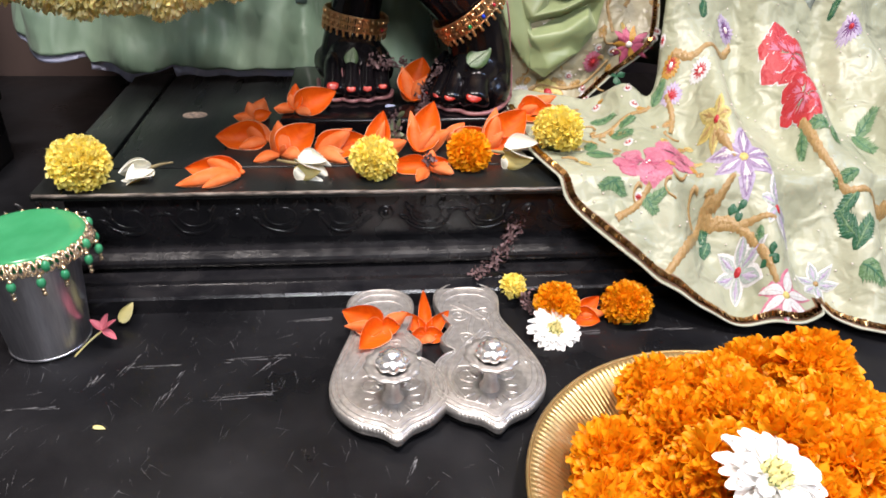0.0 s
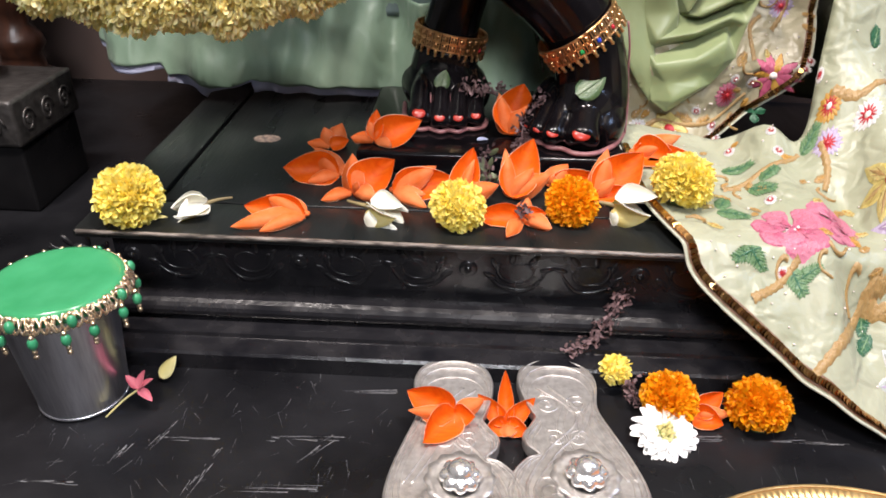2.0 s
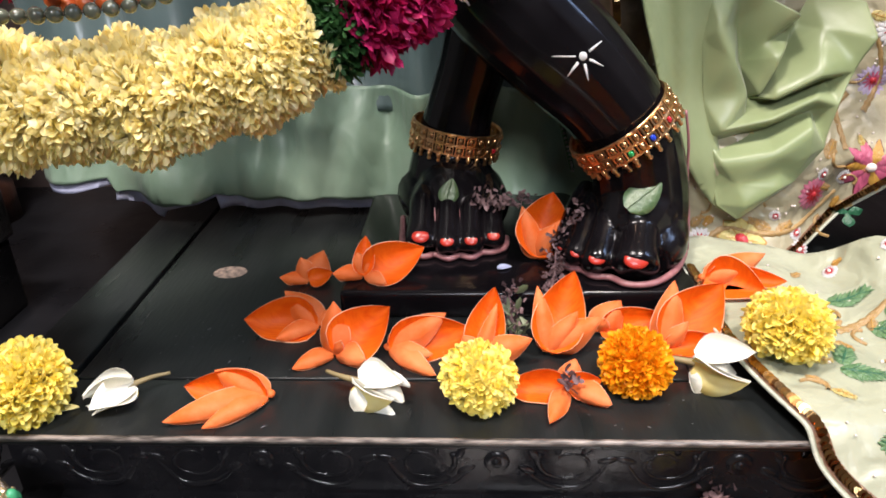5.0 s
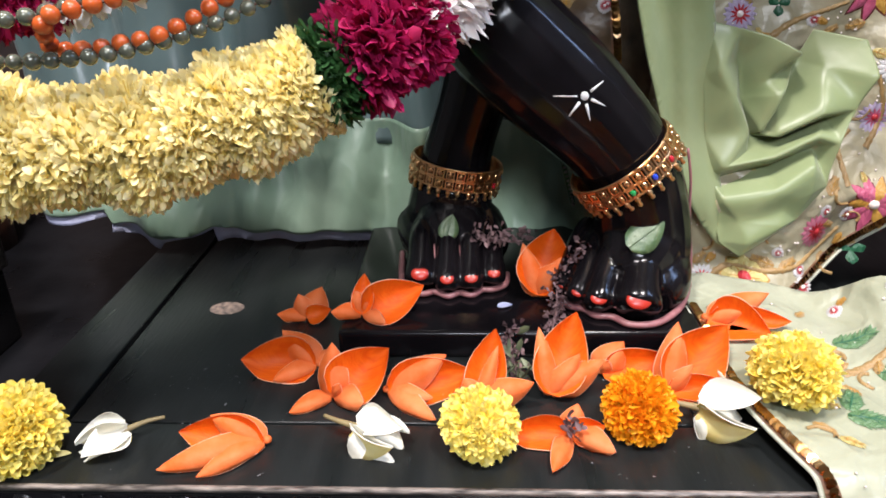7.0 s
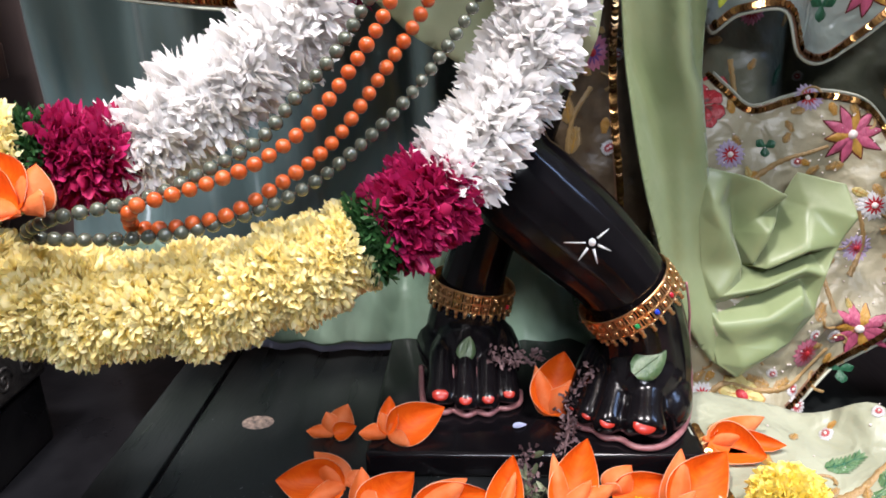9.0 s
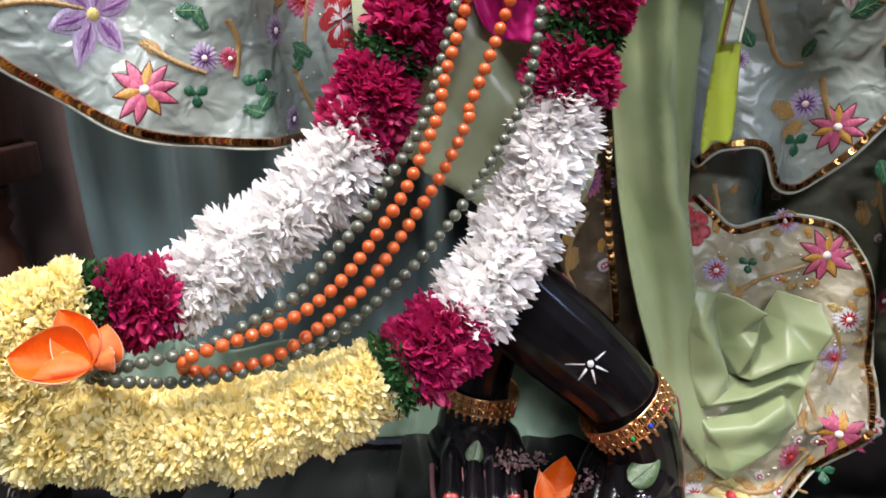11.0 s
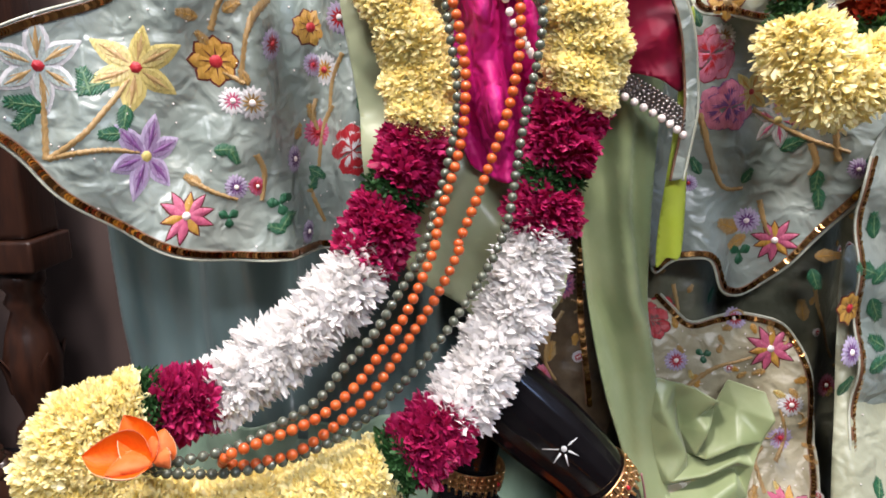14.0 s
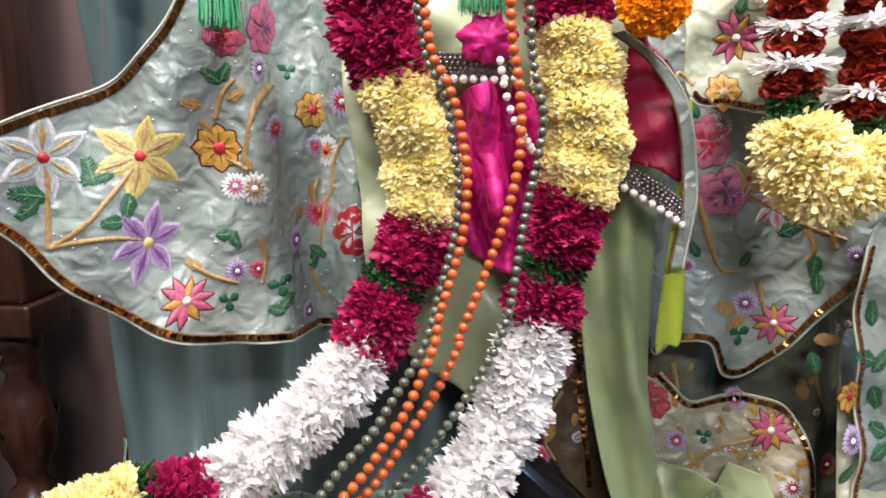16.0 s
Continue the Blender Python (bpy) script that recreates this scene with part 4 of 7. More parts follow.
def blade(b, base, tip, W, face, thick=0.0007, bow=0.13, cup=0.75, n=11, m=6):
    """A pointed boat-shaped petal from base to tip; face 1 turns its deep orange inside to the front, -1 its salmon back."""
    base, tip = Vector(base), Vector(tip)
    D = tip - base
    L = D.length
    D = D / L
    front = Vector((0, -0.81, 0.59)) * face
    I = (front - D * front.dot(D)).normalized()
    S = D.cross(I)
    grid = []
    for side in (0, 1):
        rows = []
        for i in range(n + 1):
            v = i / n
            w = W * 2.54 * (v * 0.985 + 0.015) ** 0.5 * max(1 - v, 0.0) ** 0.95 + 0.0002
            row = []
            for j in range(m + 1):
                u = (-1, -0.97, -0.5, 0, 0.5, 0.97, 1)[j]
                p = base + D * (L * v) + S * (u * w) + I * (cup * w * abs(u) ** 1.8 - bow * L * math.sin(math.pi * v) + (thick if side else 0) + 0.0005 * math.sin(5 * u + 9 * v))
                p.z = max(p.z, 0.0006 + 0.0009 * (side if face > 0 else 1 - side))
                row.append(b.verts.new(p))
            rows.append(row)
        grid.append(rows)
    for side in (0, 1):
        for i in range(n):
            for j in range(m):
                q = [grid[side][i][j], grid[side][i][j + 1], grid[side][i + 1][j + 1], grid[side][i + 1][j]]
                b.faces.new(q if side else q[::-1]).material_index = side if 0 < j < m - 1 else 2
    for i in range(n):
        for j in (0, m):
            b.faces.new((grid[0][i][j], grid[1][i][j], grid[1][i + 1][j], grid[0][i + 1][j])).material_index = 2


def flame_flower(x, y, z, s, petals, label="orange flame flower lying on the black platform", group="flame flowers", core=False):
    """Petals as (across, up, forward, half width, face) from the flower's base; s is about the millimetres in a unit."""
    t = thing("flame_flower", (x, y, z), label, "flower", group)
    k = s / 970
    for u, v, d, W, face in petals:
        b = bmesh.new()
        tip = (u * k, (0.59 * v - 0.81 * d) * k, max((0.81 * v + 0.59 * d) * k, 0.0008) + 0.003)
        blade(b, (u * k * 0.03, 0, 0.004), tip, W * k, face)
        part("petal", b, [M_pal_out, M_pal_in, M_pal_rim], t)
    b = bmesh.new()
    ball(b, (0, 0.003, 0.0042), 0.0032, 10, 7, (1, 1, 0.8))
    part("calyx", b, M_pal_out, t)
    if core:
        g = np.random.RandomState(5)
        n = 22
        c = petal_cloud(g.normal(0, 0.003, (n, 3)) + [0, -0.004, 0.012], g.normal(0, 1, (n, 3)) + [0, -0.6, 0.8], g.normal(0, 1, (n, 3)), 0.007, 0.0016, 0.5, 0.3)
        place("dried_core", raw("dried_core", c[0].tolist(), c[1].tolist()), M_tulsi, t, "dried brown stamens")
    return t


flame_flower(-0.158, 0.860, 0.113, 0.52, [(-45, 6, 5, 14, -1), (20, 50, -5, 24, -1), (38, 14, 5, 15, 1), (-12, 36, 12, 16, -1)])
flame_flower(-0.106, 0.826, 0.1355, 0.43, [(105, 52, -5, 38, 1), (2, 72, 0, 19, 1), (-52, 4, 10, 20, -1), (42, -16, 26, 16, -1), (-10, 40, 14, 16, -1)])
flame_flower(-0.135, 0.790, 0.113, 0.42, [(-126, 10, 16, 44, 1), (-62, 60, 5, 28, -1), (-63, -24, 42, 20, -1), (20, 30, -6, 18, -1)])
flame_flower(-0.117, 0.752, 0.113, 0.43, [(84, 76, -4, 42, 1), (-4, 84, 4, 24, -1), (-58, -22, 32, 19, -1), (52, -8, 34, 24, -1), (14, 20, 24, 9, -1)])
flame_flower(-0.081, 0.758, 0.113, 0.41, [(140, 36, -6, 42, 1), (96, 62, 0, 28, -1), (76, -8, 34, 18, -1), (82, -40, 60, 22, -1)])
flame_flower(-0.018, 0.748, 0.113, 0.41, [(27, 116, -2, 32, 1), (30, 88, 12, 12, -1), (84, 30, 32, 24, -1), (-24, 36, 20, 17, -1)])
flame_flower(0.029, 0.756, 0.113, 0.41, [(48, 134, -4, 42, 1), (-14, 108, 4, 17, -1), (48, 64, 22, 18, -1), (88, 56, 12, 25, -1)])
flame_flower(0.067, 0.782, 0.113, 0.42, [(40, 52, 4, 28, -1), (122, 26, -4, 30, 1), (10, 20, 20, 14, -1)])
flame_flower(0.108, 0.760, 0.113, 0.41, [(104, 108, -6, 50, 1), (24, 112, 4, 25, -1), (36, 42, 26, 15, -1), (88, 16, 26, 22, 1), (-30, 20, 18, 18, -1)])
flame_flower(0.150, 0.822, 0.1335, 0.43, [(108, 46, -6, 24, -1), (88, -30, 34, 42, 1), (132, -4, 14, 26, 1), (72, 18, 18, 15, -1)], "orange flame flower lying on the silk train")
flame_flower(-0.150, 0.704, 0.113, 0.38, [(-140, 18, 2, 38, 1), (-92, 44, 2, 26, -1), (-150, -36, 54, 28, -1), (-84, -44, 64, 20, -1)])
flame_flower(0.038, 0.714, 0.113, 0.38, [(-106, 4, 14, 30, 1), (14, 50, 0, 22, -1), (64, -22, 34, 27, -1), (54, 16, 6, 22, 1), (-36, -48, 70, 18, -1)], core=True)
flame_flower(0.028, 0.856, 0.1355, 0.46, [(32, 116, -6, 46, 1), (-22, 88, 10, 20, -1), (32, 52, 22, 25, -1), (46, 66, 10, 16, -1)], "orange flame flower standing on the slab")
flame_flower(-0.012, 0.566, 0.020, 0.43, [(-86, 38, -4, 32, 1), (-82, 6, 14, 13, -1), (-52, -42, 56, 30, 1), (48, 30, 4, 17, -1), (34, 2, 20, 20, 1)], "orange flame flower lying on a silver sandal")
flame_flower(0.028, 0.578, 0.001, 0.47, [(-4, 88, 4, 13, 1), (-48, 48, 4, 15, 1), (46, 46, 4, 15, 1), (-36, -8, 22, 16, 1), (38, -8, 22, 16, 1), (4, -14, 26, 16, -1)], "narrow-petalled orange flame flower on the black table")
flame_flower(0.180, 0.600, 0.001, 0.46, [(50, 40, 2, 20, 1), (60, 4, 12, 14, -1), (44, -12, 24, 22, 1)], "orange flame flower between two marigolds on the table")


def frangipani(x, y, z, rz, tilt=-8, openness=18, s=1.0):
    t = thing("frangipani", (x, y, z), "white frangipani bloom with a yellow throat", "flower", "frangipani blooms")
    t.rotation_euler = (0, radians(tilt), radians(rz))
    t.scale = (s, s, s)
    for k in range(5):
        b = bmesh.new()
        m = Matrix.Translation((0.0, 0, 0.009)) @ Euler((radians(72 * k), 0, 0)).to_matrix().to_4x4() @ aim(0, openness, 12) @ Matrix.Translation((0.004, 0, 0))
        leaf_sheet(b, 0.036, 0.0125, m, 0.8, -0.12, mats=(0, 1), thick=0.0008, twist=0.5)
        part("petal", b, [M_fran, M_frany if k % 2 else M_fran], t)
    b = bmesh.new()
    tube(b, catmull([(-0.024, 0.002, 0.006), (-0.012, 0, 0.008), (0, 0, 0.009), (0.008, 0, 0.009)], 10), [0.0014, 0.0015, 0.0016, 0.0018, 0.002, 0.0022, 0.0024, 0.0028, 0.003, 0.0034], 8)
    part("stem", b, M_stem, t)
    return t


frangipani(-0.236, 0.712, 0.115, 218, 6, 16, 0.82)
frangipani(-0.098, 0.714, 0.115, -25, 4, 20, 0.92)
frangipani(0.118, 0.734, 0.115, -22, 4, 30, 1.0)


def daisy(x, y, z, r, tilt, label):
    t = thing("white_chrysanthemum", (x, y, z), label, "flower", "white chrysanthemums")
    t.rotation_euler = [radians(q) for q in tilt]
    g = np.random.RandomState(int(r * 1e5))
    cl = []
    for k, (n, L, el, zz) in enumerate(((20, 1.0, 0.12, 0.3), (20, 0.92, 0.32, 0.33), (16, 0.75, 0.6, 0.36))):
        th = np.arange(n) * 2 * np.pi / n + k * 0.15 + g.normal(0, 0.06, n)
        d = np.stack([np.cos(th), np.sin(th), np.full(n, el)], 1)
        N = np.array([[0, 0, 1.0]]) + g.normal(0, 0.25, (n, 3))
        cl.append(petal_cloud(d * [r * 0.12, r * 0.12, 0] + [0, 0, r * zz], d + g.normal(0, 0.05, d.shape), N, r * L * 0.92 * g.uniform(0.9, 1.06, n), r * 0.16, 0.6, -0.12, (0.5, 0.9, 1.0, 0.8)))
    place("petal_whorl", joined("petal_whorl", cl), M_daisy, t)["kind"] = "stuff"
    n = 60
    th, q = np.arange(n) * 2.4, np.sqrt(np.arange(n) / n)
    P = np.stack([np.cos(th) * q * r * 0.3, np.sin(th) * q * r * 0.3, r * 0.42 + 0.12 * r * (1 - q * q)], 1)
    v = petal_cloud(P, np.array([[0, 0, 1.0]]) + 0.5 * P / r, g.normal(0, 1, (n, 3)), r * 0.2, r * 0.05, 0.5, 0.3)
    place("centre", raw("centre", v[0].tolist(), v[1].tolist()), M_daisyc, t, "pale yellow centre")
    b = bmesh.new()
    lathe(b, [(r * 0.02, 0), (r * 0.2, 0.0), (r * 0.25, r * 0.3), (r * 0.3, r * 0.42), (0.0005, r * 0.5)], 12)
    part("calyx", b, M_calyx, t)
    return t


daisy(0.150, 0.577, 0.001, 0.0245, (28, 0, 10), "white chrysanthemum lying on the black table")
daisy(0.206, 0.306, 0.092, 0.031, (16, 4, 30), "white chrysanthemum on the heap of marigolds")

# ---- the brass plate of marigolds ----
plate = thing("brass_plate", (0.240, 0.350, 0.0), "round ribbed brass plate heaped with orange marigolds", "plate")
b = bmesh.new()
NS = 840
prof = [(0.0, 0.003), (0.10, 0.003), (0.112, 0.005), (0.122, 0.010), (0.132, 0.017), (0.142, 0.024), (0.150, 0.0285), (0.155, 0.0305), (0.158, 0.030), (0.158, 0.028), (0.150, 0.0255), (0.132, 0.013), (0.112, 0.001), (0.0, 0.0)]
rings = []
for i, (r, z) in enumerate(prof):
    rings.append([b.verts.new((r * math.cos(2 * math.pi * j / NS), r * math.sin(2 * math.pi * j / NS), z + (0.0009 * math.cos(math.pi * j / 2) if 0.115 < r < 0.154 and 3 <= i <= 6 else 0))) for j in range(NS)])
for r0, r1 in zip(rings, rings[1:]):
    for j in range(NS):
        b.faces.new((r0[j], r0[(j + 1) % NS], r1[(j + 1) % NS], r1[j]))
bmesh.ops.remove_doubles(b, verts=b.verts, dist=1e-6)
part("dish", b, M_brass, plate)
b = bmesh.new()
tube(b, [(0.1575 * math.cos(q), 0.1575 * math.sin(q), 0.030) for q in [2 * math.pi * j / 96 for j in range(97)]], 0.0017, 6)
part("rim", b, M_brass, plate)
protos = {}
g = random.Random(8)
spots = [(0.0, 0.0, 0.066)]
for ring_r, cnt, z in ((0.048, 5, 0.058), (0.080, 8, 0.036), (0.045, 5, 0.028), (0.110, 12, 0.024)):
    for k in range(cnt):
        q = 2 * math.pi * (k + g.uniform(-0.2, 0.2)) / cnt + ring_r * 20
        if ring_r > 0.115 and math.sin(q) > 0.85:
            continue
        spots.append((ring_r * math.cos(q) * g.uniform(0.92, 1.05), ring_r * math.sin(q) * g.uniform(0.92, 1.05), z + g.uniform(-0.004, 0.006)))
spots.append((0.055, 0.085, 0.062))
for k, (x, y, z) in enumerate(spots):
    lab = "deep orange marigold bloom heaped on the brass plate"
    if k < 4:
        protos[k] = marigold(0.249 + x, 0.350 + y, z - 0.012, 0.0335, M_maro, 20 + k, lab, (g.uniform(-30, 30), g.uniform(-30, 30), g.uniform(0, 360)), "heaped marigolds", 430)
    else:
        q = copy_thing(protos[k % 4], pose(0.249 + x, 0.350 + y, z - 0.012, g.uniform(-40, 40), g.uniform(-40, 40), g.uniform(0, 360)))


# ---- silver sandals ----
def sandal(tip, heel, mirror, label):
    t = thing("silver_sandal", (*tip, 0), label, "sandal", "pair of silver sandals")
    d = Vector((heel[0] - tip[0], heel[1] - tip[1]))
    t.rotation_euler = (0, 0, math.atan2(d.y, d.x) - math.pi / 2)
    Lg = d.length
    outer = [(0.012, 0.010), (0.030, 0.019), (0.045, 0.036), (0.0515, 0.058), (0.049, 0.082), (0.040, 0.112), (0.031, 0.138), (0.029, 0.152), (0.0315, 0.168), (0.0325, 0.182), (0.027, 0.198), (0.014, 0.208)]
    inner = [(0.012, 0.010), (0.030, 0.019), (0.045, 0.036), (0.0500, 0.056), (0.044, 0.078), (0.033, 0.092), (0.024, 0.097), (0.031, 0.106), (0.033, 0.117), (0.027, 0.127), (0.022, 0.138), (0.027, 0.150), (0.0315, 0.166), (0.0325, 0.182), (0.027, 0.198), (0.014, 0.208)]
    k = Lg / 0.210
    out = [(0, 0)] + [(mirror * x, y * k) for x, y in inner] + [(0, 0.210 * k)] + [(-mirror * x, y * k) for x, y in outer[::-1]]
    ringp = catmull(out, 180, True)

    def slab_of(name, shrink, z0, z1, mat, dome=0.0):
        b = bmesh.new()
        cx, cy = 0.0, 0.085 * k
        levels = [(shrink - 0.02, z0), (shrink, z0 + 0.001), (shrink, z1 - 0.0015), (shrink - 0.02, z1), (shrink * 0.75, z1 + dome * 0.5), (shrink * 0.35, z1 + dome), (0.02, z1 + dome)]
        rr = [[b.verts.new((cx + (x - cx) * s, cy + (y - cy) * s, z)) for x, y in ringp] for s, z in levels]
        for a, c in zip(rr, rr[1:]):
            for j in range(len(ringp)):
                b.faces.new((a[j], a[(j + 1) % len(ringp)], c[(j + 1) % len(ringp)], c[j]))
        b.faces.new(rr[0][::-1]), b.faces.new(rr[-1])
        return part(name, b, mat, t)

    tagged(slab_of("sole", 0.95, 0.0, 0.008, M_lacquer), "black wooden sole")
    slab_of("plate", 1.0, 0.008, 0.018, M_silver, 0.001)
    b = bmesh.new()
    cy = 0.085 * k
    tube(b, [(x * 0.88, cy + (y - cy) * 0.88, 0.0185) for x, y in list(ringp) + [ringp[0]]], 0.0011, 6)
    part("raised_rim", b, M_silver, t)
    for sc, rr in ((0.95, 0.0009), (0.79, 0.0008)):
        b = bmesh.new()
        tube(b, [(x * sc, cy + (y - cy) * sc, 0.0184) for x, y in list(ringp) + [ringp[0]]], rr, 5)
        part("raised_rim", b, M_silver, t)
    for j in range(14):
        q = 2 * math.pi * j / 14
        b = bmesh.new()
        ball(b, (0.019 * math.cos(q), 0.046 * k + 0.019 * math.sin(q), 0.0186), 0.0052, 10, 6, (1.0, 0.42, 0.22), Euler((0, 0, q)))
        part("embossed_petal", b, M_silver, t)
    b = bmesh.new()
    for j in range(0, 26):
        x, y = ringp[(j - 13) % 180]
        ball(b, (x * 0.97, y + 0.001, 0.0145), 0.0024, 8, 6, (1, 1, 1.2))
    part("beaded_edge", b, M_silver, t, "row of embossed buds round the toe")
    for sx in (-1, 1):
        for (px_, py_, r, trn) in ((0.017, 0.062, 0.013, 1.6), (0.012, 0.148, 0.011, 1.7), (0.009, 0.112, 0.009, 1.4)):
            b = bmesh.new()
            pts = [(sx * (px_ + r * (1 - 0.85 * i / 30) * math.cos(1 + trn * 6.28 * i / 30)), (py_ + r * (1 - 0.85 * i / 30) * math.sin(1 + trn * 6.28 * i / 30)) * k, 0.0187) for i in range(31)]
            tube(b, pts, 0.0009, 6)
            part("embossed_scroll", b, M_silver, t)
    b = bmesh.new()
    for o in (-0.010, -0.005, 0.005, 0.010, 0.015):
        tube(b, catmull([(-0.012 * mirror + o, 0.150 * k, 0.0187), (-0.004 * mirror + o, 0.125 * k, 0.0187), (-0.010 * mirror + o * 1.3, 0.100 * k, 0.0187), (-0.026 * mirror + o * 1.2, 0.072 * k, 0.0187)], 24), 0.0008, 5)
    tube(b, catmull([(0.018 * mirror, 0.168 * k, 0.0187), (-0.010 * mirror, 0.135 * k, 0.0187), (0.016 * mirror, 0.100 * k, 0.0187), (0.034 * mirror, 0.065 * k, 0.0187), (0.028 * mirror, 0.035 * k, 0.0187)], 40), 0.0013, 6)
    tube(b, catmull([(0.008 * mirror, 0.170 * k, 0.0187), (-0.016 * mirror, 0.132 * k, 0.0187), (0.010 * mirror, 0.096 * k, 0.0187), (0.029 * mirror, 0.062 * k, 0.0187), (0.022 * mirror, 0.034 * k, 0.0187)], 40), 0.0011, 6)
    part("embossed_vine", b, M_silver, t)
    py = 0.046 * k
    b = bmesh.new()
    lathe(b, [(0.0095, 0.018), (0.0085, 0.021), (0.006, 0.024), (0.0055, 0.040), (0.0075, 0.046)], 16, (0, py, 0))
    knob = part("toe_post", b, M_silver, t)
    b = bmesh.new()
    rings = []
    for i, (r, z) in enumerate(((0.007, 0.045), (0.015, 0.047), (0.0220, 0.051), (0.0225, 0.053), (0.018, 0.0525), (0.013, 0.051))):
        rings.append([b.verts.new((r * (1 + (0.05 * math.cos(12 * q) if i in (2, 3) else 0)) * math.cos(q), py + r * (1 + (0.05 * math.cos(12 * q) if i in (2, 3) else 0)) * math.sin(q), z)) for q in [2 * math.pi * j / 48 for j in range(48)]])
    for a, c in zip(rings, rings[1:]):
        for j in range(48):
            b.faces.new((a[j], a[(j + 1) % 48], c[(j + 1) % 48], c[j]))
    part("saucer", b, M_silver, knob)
    b = bmesh.new()
    rr = []
    for r, z, lob in ((0.010, 0.0515, 0.0), (0.0135, 0.0535, 0.16), (0.0140, 0.0560, 0.18), (0.0125, 0.0590, 0.18), (0.0095, 0.0605, 0.10), (0.0085, 0.0605, 0.0), (0.0080, 0.0630, 0.0), (0.0060, 0.0655, 0.0), (0.0030, 0.0670, 0.0), (0.0004, 0.0675, 0.0)):
        rr.append([b.verts.new((r * (1 - lob + lob * abs(math.cos(4 * q))) * math.cos(q), py + r * (1 - lob + lob * abs(math.cos(4 * q))) * math.sin(q), z)) for q in [2 * math.pi * j / 64 for j in range(64)]])
    for a, c in zip(rr, rr[1:]):
        for j in range(64):
            b.faces.new((a[j], a[(j + 1) % 64], c[(j + 1) % 64], c[j]))
    part("lotus_knob", b, M_chrome, knob, "bright chrome lotus bud")
    return t


sandal((-0.004, 0.432), (-0.017, 0.641), 1, "embossed silver toe-knob sandal on a black sole")
sandal((0.076, 0.440), (0.069, 0.649), -1, "embossed silver toe-knob sandal on a black sole")

# ---- the steel tumbler under its beaded cloth ----
cup = thing("steel_tumbler", (-0.320, 0.594, 0), "polished steel tumbler covered with a green cloth", "tumbler")
b = bmesh.new()
lathe(b, [(0.0, 0.001), (0.030, 0.0), (0.0335, 0.002), (0.0345, 0.005), (0.043, 0.104), (0.0445, 0.1065), (0.0435, 0.108), (0.0415, 0.105), (0.033, 0.006), (0.0, 0.004)], 48)
part("body", b, M_steel, cup)
for nm, r, z, w in (("rim", 0.0440, 0.1072, 0.0011), ("base_ring", 0.0338, 0.0030, 0.0013)):
    b = bmesh.new()
    tube(b, [(r * math.cos(2 * math.pi * j / 64), r * math.sin(2 * math.pi * j / 64), z) for j in range(65)], w, 8)
    part(nm, b, M_steel, cup)
cover = thing("beaded_cover", (-0.318, 0.597, 0.109), "taut emerald green round cover edged with gold crochet and beads", "cover")
b = bmesh.new()
prof = [(0.0, 0.0020), (0.02, 0.0024), (0.036, 0.0034), (0.044, 0.0040), (0.0475, 0.0032), (0.0490, 0.0010), (0.0505, -0.006), (0.0500, -0.0062), (0.0478, -0.001), (0.042, 0.0008), (0.0, -0.0002)]
lathe(b, prof, 64)
bmesh.ops.remove_doubles(b, verts=b.verts, dist=1e-6)
part("cloth", b, M_greensilk, cover)
for k in range(4):
    b = bmesh.new()
    pts = []
    for j in range(361):
        q = 2 * math.pi * j / 360
        w = (24 if k < 2 else 36) * q + k * math.pi
        m = 0.5 + 0.5 * math.sin(w)
        r = 0.0492 + 0.0052 * m + 0.0007 * math.cos(2 * w)
        pts.append((r * math.cos(q), r * math.sin(q), 0.0012 - 0.0105 * m + 0.0006 * math.cos(3 * w)))
    tube(b, pts, 0.0009, 5)
    part("crochet_edge", b, M_palegold, cover, "zigzag gold crochet edge")
bm_g, bm_b = bmesh.new(), bmesh.new()
ball(bm_g, (0, 0, 0), 0.0021, 8, 6)
ball(bm_b, (0, 0, 0), 0.0037, 10, 8, (1, 1, 1.4))
mg, mb = bpy.data.meshes.new("gold_bead"), bpy.data.meshes.new("drop")
bm_g.to_mesh(mg), bm_b.to_mesh(mb)
rng = random.Random(17)
for j in range(24):
    q = 2 * math.pi * (j + 0.5) / 24
    place("gold_bead", mg, M_palegold, cover).location = (0.0500 * math.cos(q), 0.0500 * math.sin(q), 0.0012)
    if j % 3 == 2:
        place("jade_bead", mb, M_greenbead, cover).location = (0.0530 * math.cos(q), 0.0530 * math.sin(q), -0.004)
for j in range(16):
    q = 2 * math.pi * (j + 0.3 + rng.uniform(-0.15, 0.15)) / 16
    x, y, sw = 0.0552 * math.cos(q), 0.0552 * math.sin(q), rng.uniform(-0.002, 0.002)
    for nm, me, z, mt in (("gold_bead", mg, -0.0105, M_palegold), ("jade_bead", mb, -0.0165, M_greenbead), ("gold_bead", mg, -0.0235, M_palegold), ("gold_bead", mg, -0.0270, M_palegold)):
        place(nm, me, mt, cover).location = (x + sw * z / -0.02, y, z + rng.uniform(-0.0006, 0.0006))

